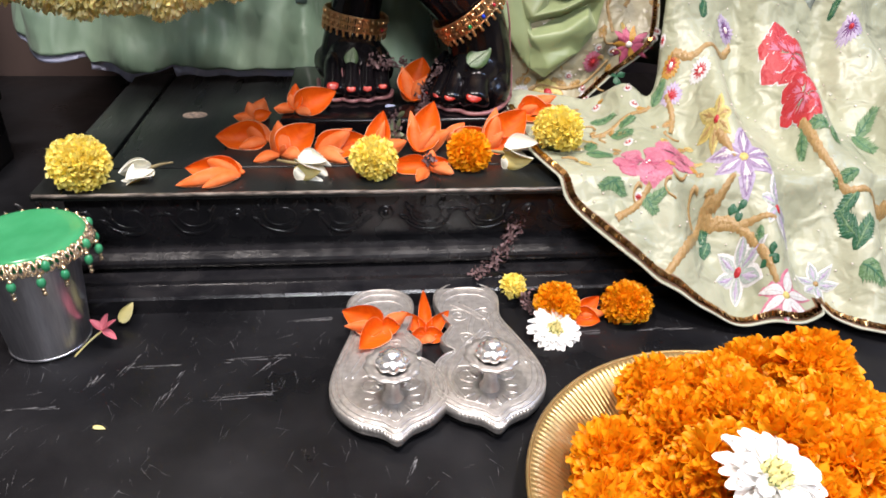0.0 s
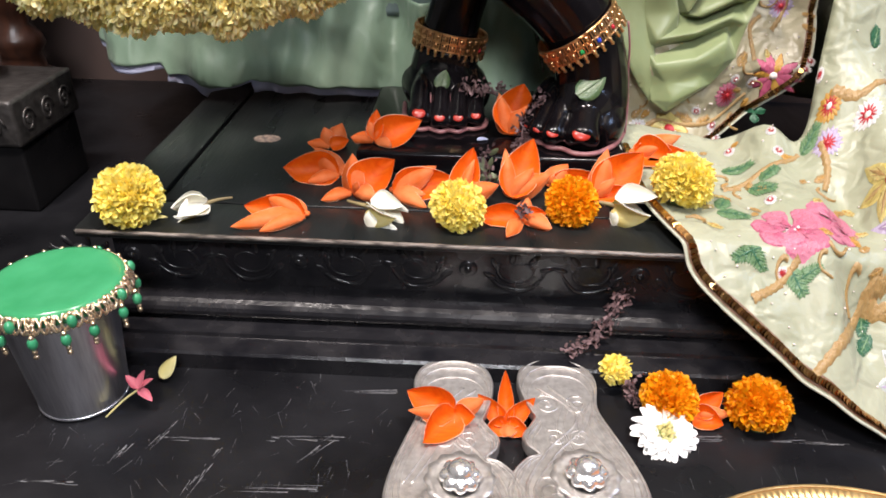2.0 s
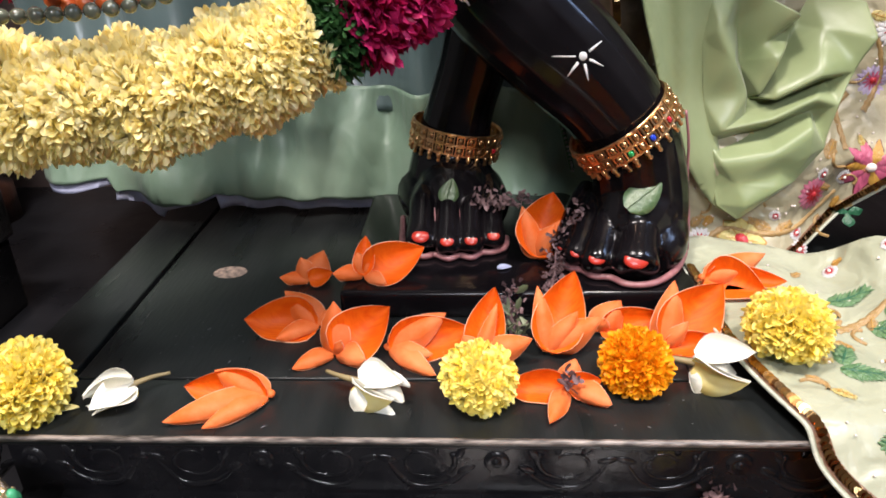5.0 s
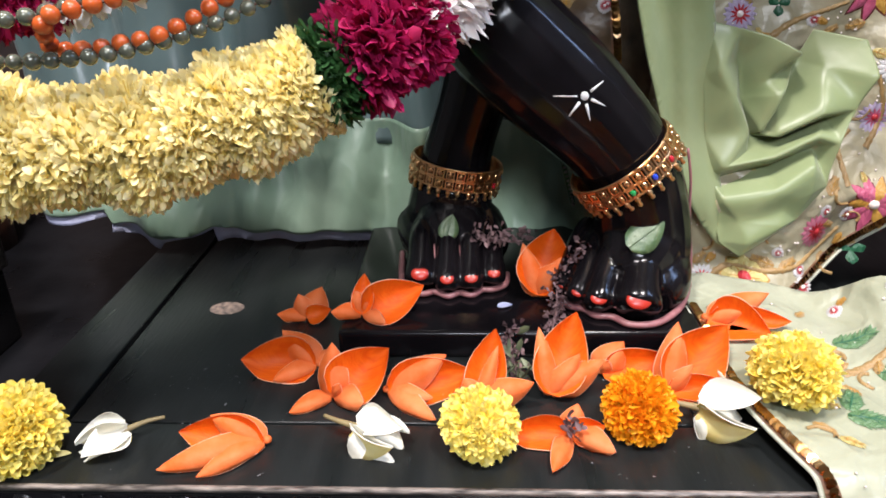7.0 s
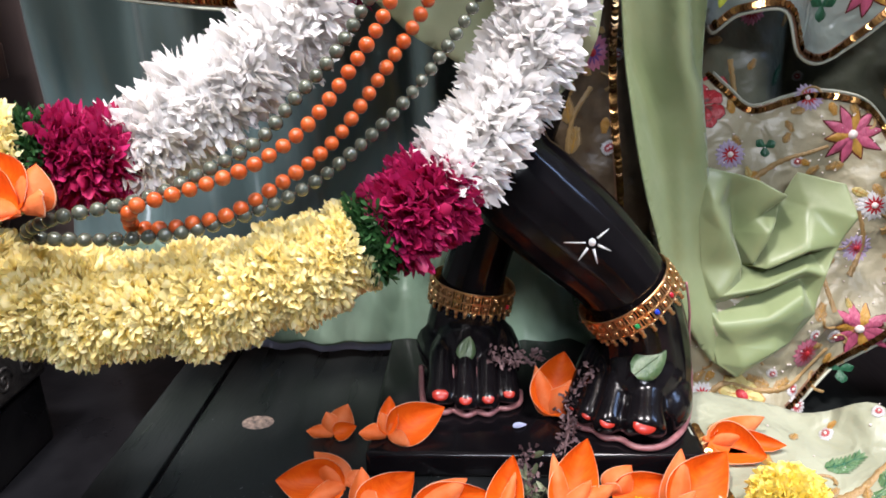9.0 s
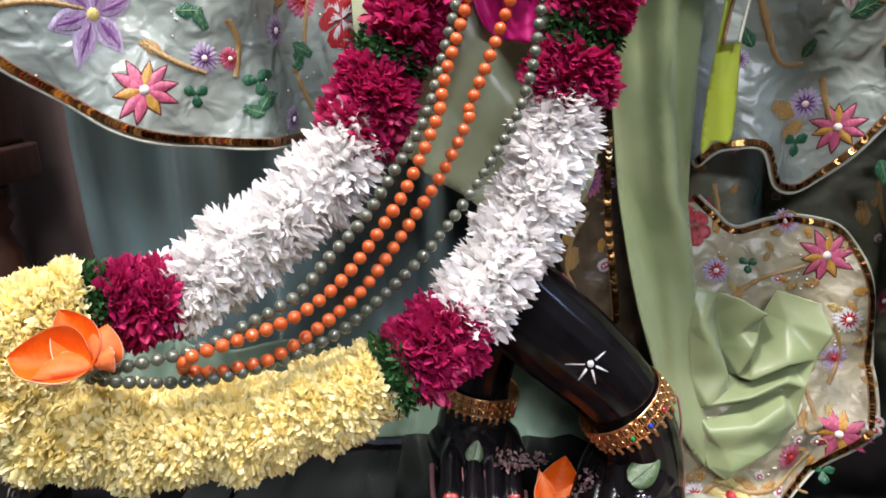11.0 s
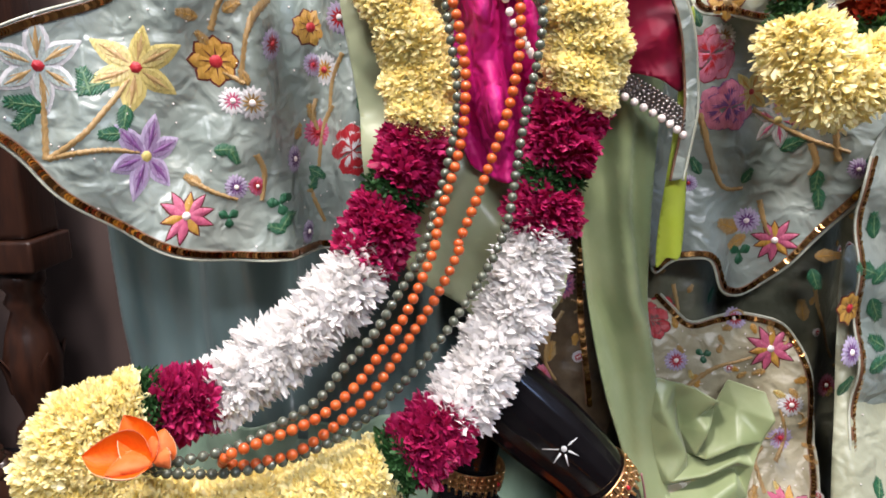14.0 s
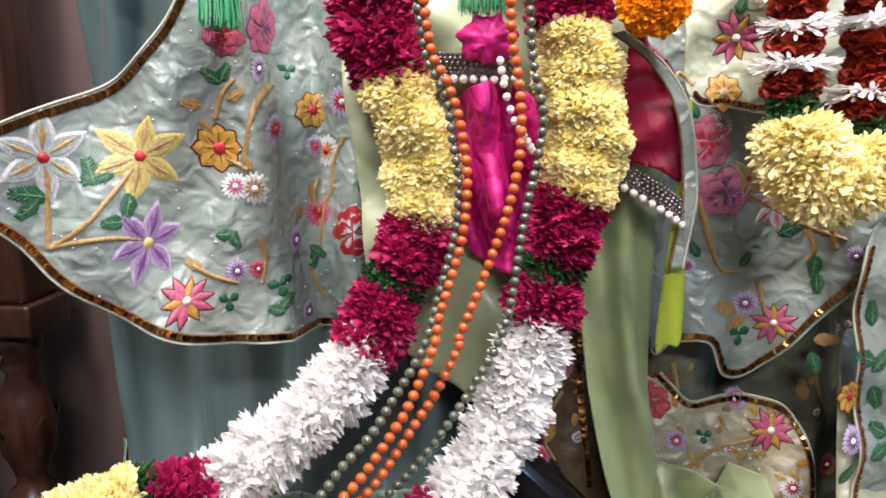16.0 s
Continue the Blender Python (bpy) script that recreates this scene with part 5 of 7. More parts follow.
# ---- sprigs, leaves and loose petals ----
def sprig(pts, seed, n, spread, label, green=0.0):
    t = thing("basil_sprig", pts[0], label, "sprig", "basil sprigs")
    o = Vector(pts[0])
    c = catmull([Vector(p) - o for p in pts], 24)
    b = bmesh.new()
    tube(b, c, 0.0007, 5)
    part("stalk", b, M_tulsi, t)
    g = np.random.RandomState(seed)
    i = g.randint(2, 24, n)
    P = c[i] + g.normal(0, spread, (n, 3))
    P[:, 2] = np.maximum(P[:, 2], -0.0)
    v = petal_cloud(P, g.normal(0, 1, (n, 3)), g.normal(0, 1, (n, 3)), 0.0042, 0.0015, 0.8, 0.4)
    place("floret_spray", raw("floret_spray", v[0].tolist(), v[1].tolist()), M_tulsi, t)["kind"] = "stuff"
    if green:
        n = int(green)
        P = c[g.randint(0, 16, n)] + g.normal(0, spread * 0.8, (n, 3))
        v = petal_cloud(P, g.normal(0, 1, (n, 3)) + [0, 0, 0.6], g.normal(0, 1, (n, 3)), 0.012, 0.0026, 0.5, 0.3, (0.3, 1, 0.8, 0.2))
        place("leaf_spray", raw("leaf_spray", v[0].tolist(), v[1].tolist()), M_tulsig, t)["kind"] = "stuff"
    return t


sprig([(0.080, 0.648, 0.0245), (0.102, 0.654, 0.034), (0.116, 0.666, 0.050), (0.128, 0.676, 0.066)], 3, 190, 0.0040, "dried purple basil sprig leaning on the moulding")
sprig([(0.135, 0.630, 0.003), (0.128, 0.612, 0.02), (0.136, 0.606, 0.006)], 5, 60, 0.003, "dried basil sprig on the black table")
sprig([(0.010, 0.772, 0.115), (0.005, 0.786, 0.133), (0.004, 0.800, 0.142)], 6, 90, 0.0048, "basil sprig tucked among the flame flowers", 26)
sprig([(0.035, 0.806, 0.137), (0.040, 0.825, 0.142), (0.044, 0.850, 0.155), (0.060, 0.862, 0.178)], 7, 170, 0.0042, "dried basil sprig lying beside the toes")
sprig([(-0.030, 0.905, 0.172), (-0.010, 0.890, 0.172), (0.005, 0.893, 0.170), (0.02, 0.9, 0.165)], 8, 140, 0.0055, "dried basil sprig resting across the foot")


def lay_leaf(x, y, z, rot, L, W, label, name="basil_leaf", mat=M_leaf, cup=0.3, curl=-0.05):
    b = bmesh.new()
    leaf_sheet(b, L, W, Matrix.Identity(4), cup, curl, n=8, thick=0.0006)
    ob = part(name, b, mat, None)
    ob.matrix_world = Matrix.Translation((x, y, z)) @ Matrix.Rotation(radians(rot[0]), 4, "X") @ Matrix.Rotation(radians(rot[1]), 4, "Z")
    return tagged(ob, label, "leaf" if "leaf" in name else "petal")


from mathutils.bvhtree import BVHTree
stone = BVHTree.FromPolygons([v.co for v in statue_ob.data.vertices], [tuple(p.vertices) for p in statue_ob.data.polygons])


def stuck_leaf(spot, way, L, W):
    """A leaf pressed on the stone at the spot that lies behind a given point."""
    d = Vector((0.1, 1.0, -0.42)).normalized()
    p, n, *_ = stone.ray_cast(Vector(spot) - d * 0.2, d)
    b = bmesh.new()
    leaf_sheet(b, L, W, Matrix.Translation((-L / 2, 0, 0)), -0.12, 0.0, n=8, thick=0.0007)
    tube(b, [(-L / 2, 0, 0.0011), (0, 0, 0.0014), (L * 0.45, 0, 0.0011)], 0.0004, 5)
    ob = part("basil_leaf", b, M_leaf, None)
    x = (Vector(way) - n * Vector(way).dot(n)).normalized()
    y = n.cross(x)
    ob.matrix_world = Matrix.Translation(p + n * 0.0022) @ Matrix((x, y, n)).transposed().to_4x4()
    return tagged(ob, "green basil leaf stuck on the statue's foot", "leaf")


stuck_leaf((0.106, 0.845, 0.195), (0.7, 0, 0.75), 0.034, 0.0125)
stuck_leaf((-0.04, 0.915, 0.173), (0.15, 0, 1), 0.022, 0.0090)
lay_leaf(-0.262, 0.612, 0.005, (60, 60), 0.022, 0.006, "pale yellow petal propped on the moulding", "loose_petal", M_paleyellow)
lay_leaf(-0.282, 0.694, 0.1135, (4, 15), 0.012, 0.003, "small cream petal on the platform", "loose_petal", M_paleyellow)
lay_leaf(-0.246, 0.476, 0.001, (4, -10), 0.010, 0.002, "small cream petal on the table", "loose_petal", M_paleyellow)
lay_leaf(-0.003, 0.842, 0.1365, (4, 20), 0.012, 0.0035, "tiny lilac petal on the slab", "loose_petal", M_lining)
stalk = thing("pink_floret", (-0.290, 0.566, 0.001), "small pink floret with a pale stalk beside the tumbler", "flower")
b = bmesh.new()
tube(b, catmull([(0, 0, 0.001), (0.01, 0.012, 0.008), (0.022, 0.018, 0.016)], 12), 0.0009, 6)
part("stalk", b, M_paleyellow, stalk)
for k, (az, el) in enumerate(((60, 50), (-30, -25), (10, 30), (150, 20))):
    b = bmesh.new()
    leaf_sheet(b, 0.016, 0.004, Matrix.Translation((0.022, 0.018, 0.016)) @ aim(az, el), 0.5, 0.1, thick=0.0005)
    part("petal", b, M_pinkstalk, stalk)

# ---- embroidery ----
def thread(name, c1, c2):
    return material("thread_" + name, [0.86 * c for c in c1], [0.86 * c for c in c2], 0.40, vary="island", scale=160, bump=1.0, bump_scale=320, sheen=0.03, stretch=(1, 1, 0.35))


TH = {"white": thread("white", (0.576, 0.560, 0.560), (0.640, 0.632, 0.624)), "yellow": thread("yellow", (0.560, 0.440, 0.112), (0.608, 0.512, 0.208)),
      "lilac": thread("lilac", (0.368, 0.288, 0.440), (0.464, 0.400, 0.528)), "purple": thread("purple", (0.128, 0.040, 0.160), (0.208, 0.080, 0.240)),
      "pink": thread("pink", (0.464, 0.072, 0.152), (0.528, 0.128, 0.216)), "rose": thread("rose", (0.48, 0.11, 0.18), (0.56, 0.20, 0.28)),
      "red": thread("red", (0.400, 0.010, 0.020), (0.480, 0.024, 0.032)), "maroon": thread("maroon", (0.096, 0.016, 0.012), (0.144, 0.024, 0.016)),
      "amber": thread("amber", (0.440, 0.208, 0.028), (0.512, 0.288, 0.056)), "gold": thread("gold", (0.336, 0.200, 0.072), (0.432, 0.288, 0.120)),
      "green": thread("green", (0.010, 0.080, 0.036), (0.024, 0.136, 0.064)), "sage": thread("sage", (0.064, 0.160, 0.056), (0.160, 0.272, 0.136)),
      "ice": thread("ice", (0.30, 0.36, 0.33), (0.42, 0.46, 0.43)), "straw": thread("straw", (0.46, 0.36, 0.10), (0.54, 0.45, 0.20)), "mauve": thread("mauve", (0.25, 0.16, 0.29), (0.33, 0.24, 0.38))}
TL = list(TH)


def local(surf, a, b):
    """From metres in the cloth's own plane to its surface."""
    e = 0.001
    p = Vector(surf(a, b))
    la, lb = (Vector(surf(a + e, b)) - p).length / e, (Vector(surf(a, b + e)) - p).length / e
    n = normal_of(surf, a, b)

    def at(u, v, lift):
        return Vector(surf(a + u / la, b + v / lb)) + n * (lift + 0.0009)
    return at


def pad(b, at, cx, cy, q, L, W, mat, h0=0.0003, h1=0.0017, n=5, sharp=0.9):
    """One satin-stitched petal: a low mound along the angle q."""
    c, s = math.cos(q), math.sin(q)
    rows = []
    for i in range(n + 1):
        v = i / n
        w = W * max(math.sin(math.pi * (0.08 + 0.90 * v ** sharp)), 0.03)
        row = []
        for u, h in ((-1, h0), (-0.45, h1 * 0.8), (0.45, h1 * 0.8), (1, h0)):
            x, y = L * v, u * w
            row.append(b.verts.new(at(cx + x * c - y * s, cy + x * s + y * c, h if 0 < i < n else h0)))
        rows.append(row)
    for r0, r1 in zip(rows, rows[1:]):
        for j in range(3):
            b.faces.new((r0[j], r0[j + 1], r1[j + 1], r1[j])).material_index = TL.index(mat)


def dome(b, at, cx, cy, r, mat, h, seg=10):
    c = b.verts.new(at(cx, cy, h))
    r1 = [b.verts.new(at(cx + r * 0.7 * math.cos(q), cy + r * 0.7 * math.sin(q), h * 0.75)) for q in [2 * math.pi * j / seg for j in range(seg)]]
    r2 = [b.verts.new(at(cx + r * math.cos(q), cy + r * math.sin(q), 0.0002)) for q in [2 * math.pi * j / seg for j in range(seg)]]
    for j in range(seg):
        k = (j + 1) % seg
        b.faces.new((c, r1[j], r1[k])).material_index = TL.index(mat) if isinstance(mat, str) else mat
        b.faces.new((r1[j], r2[j], r2[k], r1[k])).material_index = TL.index(mat) if isinstance(mat, str) else mat


SEED = [0]


def stitch(owner, surf, kind, a, b_, r, rot, c1="green", c2="gold", c3="red"):
    SEED[0] += 1
    g = random.Random(SEED[0])
    at = local(surf, a, b_)
    b = bmesh.new()
    q0 = radians(rot)
    PEARL = len(TL)
    if kind == "lily":
        n = 6
        for k in range(n):
            q = q0 + 2 * math.pi * k / n + g.uniform(-0.12, 0.12)
            L = r * g.uniform(0.9, 1.08)
            pad(b, at, 0, 0, q, L, r * 0.25, c1 if c1 != "white" else "white", 0.0002, 0.0015)
            inner = {"white": "ice", "yellow": "straw", "lilac": "mauve", "rose": "white"}[c1]
            pad(b, at, r * 0.10 * math.cos(q), r * 0.10 * math.sin(q), q, L * 0.78, r * 0.165, inner, 0.0014, 0.0018, 5)
            pad(b, at, r * 0.16 * math.cos(q), r * 0.16 * math.sin(q), q, L * 0.66, r * 0.045, c2, 0.0016, 0.0026, 4)
            for s in (-1, 1):
                pad(b, at, r * 0.2 * math.cos(q), r * 0.2 * math.sin(q), q + s * 0.22, L * 0.5, r * 0.022, c2, 0.0013, 0.002, 3)
        dome(b, at, 0, 0, r * 0.15, c3, 0.003)
    elif kind == "daisy":
        for k in range(8):
            q = q0 + 2 * math.pi * k / 8 + g.uniform(-0.06, 0.06)
            pad(b, at, 0, 0, q, r * 1.06, r * 0.40, c2, 0.0001, 0.0007, 5, 1.5)
            pad(b, at, 0, 0, q, r * 0.98, r * 0.33, c1, 0.0006, 0.0018, 5, 1.5)
            pad(b, at, 0, 0, q, r * 0.7, r * 0.03, c2, 0.0016, 0.0021, 3)
        dome(b, at, 0, 0, r * 0.34, c3, 0.003)
    elif kind == "star":
        for k in range(10):
            q = q0 + 2 * math.pi * k / 10 + g.uniform(-0.08, 0.08)
            c = c2 if k % 3 == 2 else c1
            L = r * (0.85 if c == c2 else 1.0)
            pad(b, at, 0, 0, q, L * 1.06, r * 0.21, "maroon", 0.0001, 0.0006)
            pad(b, at, 0, 0, q, L * 0.98, r * 0.165, c, 0.0005, 0.0017)
        dome(b, at, 0, 0, r * 0.17, PEARL, 0.0045)
    elif kind == "round":
        n = 18
        for k in range(n):
            q = q0 + 2 * math.pi * k / n
            pad(b, at, 0, 0, q, r * g.uniform(0.93, 1.05), r * 0.19, c1, 0.0002, 0.0012, 4, 1.4)
        for k in range(12):
            q = q0 + 2 * math.pi * (k + 0.5) / 12
            pad(b, at, r * 0.1 * math.cos(q), r * 0.1 * math.sin(q), q, r * 0.52, r * 0.075, c2, 0.0013, 0.002, 3)
        dome(b, at, 0, 0, r * 0.24, PEARL if g.random() < 0.7 else "red", 0.0035)
    elif kind == "peony":
        for ring, (R, n, w) in enumerate(((0.62, 7, 0.40), (0.34, 5, 0.36), (0.05, 3, 0.34))):
            for k in range(n):
                q = q0 + 2 * math.pi * (k + ring * 0.4) / n + g.uniform(-0.2, 0.2)
                cx, cy = R * r * math.cos(q), R * r * math.sin(q)
                lift = 0.0006 * ring
                pad(b, at, cx * 0.5, cy * 0.5, q, r * 0.69, r * w * 0.89, "white" if c2 in ("white", "rose") else c2, 0.0001 + lift, 0.0007 + lift, 5, 1.7)
                pad(b, at, cx * 0.5, cy * 0.5, q, r * 0.66, r * w * 0.82, c1, 0.0006 + lift, 0.0016 + lift, 5, 1.7)
                for s in (-0.3, 0.0, 0.3):
                    pad(b, at, cx * 0.6, cy * 0.6, q + s, r * 0.34, r * 0.035, c2, 0.0014 + lift, 0.0021 + lift, 3)
    elif kind == "shamrock":
        for k in range(3):
            q = q0 + 2 * math.pi * k / 3 + 0.5
            pad(b, at, 0, 0, q, r, r * 0.42, c1, 0.0003, 0.0018, 5, 1.5)
    else:
        r *= 1.28
        pad(b, at, -0.5 * r * math.cos(q0), -0.5 * r * math.sin(q0), q0, r * 1.1, r * 0.29, c1, 0.0003, 0.0013, 7, 0.75)
        for k in range(7):
            for s in (-1, 1):
                f = -0.38 + 0.13 * k
                pad(b, at, f * r * math.cos(q0), f * r * math.sin(q0), q0 + s * 0.80, r * (0.52 - 0.045 * k), r * 0.055, c1, 0.0006, 0.0014, 3)
        vein = "sage" if c1 == "green" else "green" if c1 == "sage" else "amber"
        pad(b, at, -0.5 * r * math.cos(q0), -0.5 * r * math.sin(q0), q0, r * 1.0, r * 0.035, vein, 0.0013, 0.0019, 4)
        for k in range(3):
            for s in (-1, 1):
                f = -0.3 + 0.3 * k
                pad(b, at, f * r * math.cos(q0), f * r * math.sin(q0), q0 + s * 0.7, r * 0.28, r * 0.02, vein, 0.0012, 0.0018, 2)
    name = {"leaf": "embroidered_leaf", "shamrock": "embroidered_leaf"}.get(kind, "embroidered_flower")
    ob = part(name, b, [TH[k] for k in TL] + [M_pearl])
    ob.parent = owner
    ob.matrix_parent_inverse = Matrix.Translation(owner.location).inverted()
    return ob


def vine(owner, surf, pts, w):
    c = catmull(pts, 12 * (len(pts) - 1) + 1)
    b = bmesh.new()
    n = len(c)
    rows = []
    d = np.gradient(c, axis=0)
    for i in range(n):
        nr = normal_of(surf, *c[i])
        s = Vector((-d[i][1], d[i][0])).normalized() * w * (0.65 + 0.35 * math.sin(i * 1.9) ** 2) * (1.0 - 0.35 * i / n)
        rows.append([b.verts.new(Vector(surf(c[i][0] + s.x * u, c[i][1] + s.y * u)) + nr * (0.0009 + h)) for u, h in ((-1, 0.0002), (-0.4, 0.0018), (0.4, 0.0018), (1, 0.0002))])
    for r0, r1 in zip(rows, rows[1:]):
        for j in range(3):
            b.faces.new((r0[j], r0[j + 1], r1[j + 1], r1[j]))
    ob = part("embroidered_vine", b, TH["gold"])
    ob.parent = owner
    ob.matrix_parent_inverse = Matrix.Translation(owner.location).inverted()


M_sequin = material("bronze_sequin", (0.30, 0.13, 0.05), (0.66, 0.36, 0.12), 0.20, metal=1.0, vary="island", scale=200)
M_band = material("brown_braid", (0.12, 0.055, 0.03), (0.20, 0.10, 0.05), 0.5, scale=200, bump=0.5, bump_scale=400)
M_piping = material("pale_piping", (0.36, 0.38, 0.30), (0.46, 0.47, 0.38), 0.5, scale=150, bump=0.4, bump_scale=400)


def hem(owner, surf, line, inside, width=0.0075, piping=True):
    """A braid with overlapping sequins along an edge, and a corded edge outside it."""
    c = np.array(line, float)
    seg = np.linalg.norm(np.diff(c, axis=0), axis=1)
    s = np.concatenate([[0], np.cumsum(seg)])
    n = max(int(s[-1] / 0.0026), 6)
    c = np.stack([np.interp(np.linspace(0, s[-1], n), s, c[:, k]) for k in (0, 1)], 1)
    d = np.gradient(c, axis=0)
    out, braid, cord = [], [], []
    g = random.Random(len(line))
    quads = []
    for i in range(n):
        t = Vector(d[i]).normalized()
        side = Vector((-t.y, t.x))
        if side.dot(Vector(inside) - Vector(c[i])) < 0:
            side = -side
        nr = normal_of(surf, *c[i])
        P = lambda q, h: Vector(surf(c[i][0] + side.x * q, c[i][1] + side.y * q)) + nr * h
        braid.append((P(0.0018, 0.0011), P(0.0018 + width / 2, 0.0024), P(0.0018 + width, 0.0011)))
        cord.append(P(0.0, 0.0006))
        m = P(0.0018 + width / 2, 0.0026)
        ax = (P(0.0018 + width, 0.001) - P(0.0018, 0.001)).normalized()
        tg = nr.cross(ax).normalized()
        r = width * 0.46
        tl = g.gauss(0.35, 0.12)
        f = tg * math.cos(tl) + nr * math.sin(tl)
        ax2 = (ax + nr * g.gauss(0, 0.12)).normalized()
        out.append([m + (ax2 * math.cos(q) + f * math.sin(q)) * r + nr * 0.0006 for q in [2 * math.pi * k / 8 for k in range(8)]])
    b = bmesh.new()
    rows = [[b.verts.new(p) for p in r] for r in braid]
    for r0, r1 in zip(rows, rows[1:]):
        for j in range(2):
            b.faces.new((r0[j], r0[j + 1], r1[j + 1], r1[j]))
    br = part("braid", b, M_band)
    b = bmesh.new()
    for q in out:
        b.faces.new([b.verts.new(p) for p in q])
    sq = part("sequin_trim", b, M_sequin, None, "overlapping bronze sequins", smooth=False)
    sq["kind"] = "stuff"
    obs = [br, sq]
    if piping:
        b = bmesh.new()
        tube(b, cord, 0.0013, 6)
        obs.append(part("piping", b, M_piping, None, "pale corded edge"))
    for ob in obs:
        ob.parent = owner
        ob.matrix_parent_inverse = Matrix.Translation(owner.location).inverted()


def part_of(ring, k, i0, i1):
    """The stretch of a smoothed outline between two of its k corners."""
    n = len(ring)
    a, b = int(i0 * n / k), int(i1 * n / k)
    return [ring[j % n] for j in range(a, b + 1)]


def dots(owner, surf, a0, a1, b0, b1, ring, n, seed):
    """Tiny beads sewn over the ground of a cloth."""
    g = random.Random(seed)
    b = bmesh.new()
    k = 0
    R = [Vector(q) for q in ring]
    while k < n:
        x, y = g.uniform(a0, a1), g.uniform(b0, b1)
        odd = False
        for p, q in zip(R, R[1:] + R[:1]):
            if (p.y > y) != (q.y > y) and x < (q.x - p.x) * (y - p.y) / (q.y - p.y) + p.x:
                odd = not odd
        k += 1
        if odd:
            c = Vector(surf(x, y)) + normal_of(surf, x, y) * 0.0012
            tube(b, [c, c + Vector((0, -0.0008, 0.0006))], g.uniform(0.0006, 0.0011), 5)
    ob = part("sewn_beading", b, M_pearl, None, "tiny sewn beads")
    ob["kind"] = "stuff"
    ob.parent = owner
    ob.matrix_parent_inverse = Matrix.Translation(owner.location).inverted()


dots(veil, s_veil, 0.10, 0.35, 0.11, 0.42, veil_ring, 260, 1)
dots(train, s_train, 0.14, 0.6, 0.55, 0.9, train_ring, 220, 2)
dots(shawl, s_shawl, -0.5, -0.13, 0.46, 0.85, shawl_ring, 150, 3)

hem(shawl, s_shawl, part_of(shawl_ring, 22, 14, 22), (-0.3, 0.65))
hem(shawl, s_shawl, part_of(shawl_ring, 22, 0, 7), (-0.3, 0.65))
hem(shawl, s_shawl, part_of(shawl_ring, 22, 9.5, 13.6), (-0.3, 0.65), 0.003)
hem(upper, s_upper, part_of(upper_ring, 14, 3, 12.5), (0.25, 0.6), 0.0065)
hem(topc, s_top, part_of(top_ring, 8, 0, 3.2), (0.25, 0.78), 0.006)
hem(veil, s_veil, part_of(veil_ring, 20, 1.0, 13.6), (0.25, 0.25), 0.006)
hem(train, s_train, part_of(train_ring, 22, 0.5, 14), (0.4, 0.75), 0.0075)
hem(far, s_far, part_of(far_ring, 9, 0, 5), (0.45, 0.4), 0.005)
hem(shade, s_shade, [(0.088, 0.56), (0.089, 0.5), (0.091, 0.43), (0.096, 0.36), (0.104, 0.29)], (0.04, 0.4), 0.008, False)
hem(shade, s_shade, [(0.02, 0.56), (0.022, 0.50), (0.02, 0.45), (0.03, 0.40)], (0.04, 0.4), 0.006, False)
stitch(shawl, s_shawl, "lily", -0.401, 0.662, 0.0397, 90, 'white', 'gold', 'red')
stitch(shawl, s_shawl, "lily", -0.337, 0.661, 0.0414, 20, 'yellow', 'gold', 'red')
stitch(shawl, s_shawl, "lily", -0.335, 0.581, 0.0411, 75, 'lilac', 'purple', 'yellow')
stitch(shawl, s_shawl, "daisy", -0.275, 0.667, 0.0228, 0, 'amber', 'maroon', 'red')
stitch(shawl, s_shawl, "round", -0.241, 0.742, 0.0168, 0, 'lilac', 'purple')
stitch(shawl, s_shawl, "round", -0.231, 0.684, 0.0199, 0, 'lilac', 'red')
stitch(shawl, s_shawl, "round", -0.243, 0.628, 0.0176, 0, 'white', 'gold')
stitch(shawl, s_shawl, "round", -0.262, 0.630, 0.0143, 0, 'white', 'pink')
stitch(shawl, s_shawl, "star", -0.306, 0.523, 0.0270, 10, 'pink', 'amber')
stitch(shawl, s_shawl, "round", -0.265, 0.547, 0.0134, 0, 'lilac', 'purple')
stitch(shawl, s_shawl, "round", -0.249, 0.546, 0.0103, 0, 'pink', 'red')
stitch(shawl, s_shawl, "round", -0.211, 0.490, 0.0144, 0, 'lilac', 'purple')
stitch(shawl, s_shawl, "daisy", -0.202, 0.704, 0.0199, 20, 'amber', 'maroon', 'red')
stitch(shawl, s_shawl, "round", -0.167, 0.712, 0.0175, 0, 'lilac', 'red')
stitch(shawl, s_shawl, "round", -0.188, 0.661, 0.0180, 0, 'white', 'amber')
stitch(shawl, s_shawl, "round", -0.201, 0.666, 0.0130, 0, 'lilac', 'pink')
stitch(shawl, s_shawl, "round", -0.143, 0.652, 0.0108, 0, 'lilac', 'purple')
stitch(shawl, s_shawl, "round", -0.198, 0.595, 0.0156, 0, 'pink', 'red')
stitch(shawl, s_shawl, "round", -0.220, 0.569, 0.0158, 0, 'lilac', 'purple')
stitch(shawl, s_shawl, "peony", -0.157, 0.578, 0.0284, 80, 'red', 'white')
stitch(shawl, s_shawl, "peony", -0.241, 0.784, 0.0340, 40, 'pink', 'purple')
stitch(shawl, s_shawl, "peony", -0.262, 0.770, 0.0206, 100, 'pink', 'red')
stitch(shawl, s_shawl, "leaf", -0.365, 0.645, 0.0226, -160, 'green')
stitch(shawl, s_shawl, "leaf", -0.371, 0.648, 0.0200, 110, 'green')
stitch(shawl, s_shawl, "leaf", -0.413, 0.630, 0.0219, 170, 'green')
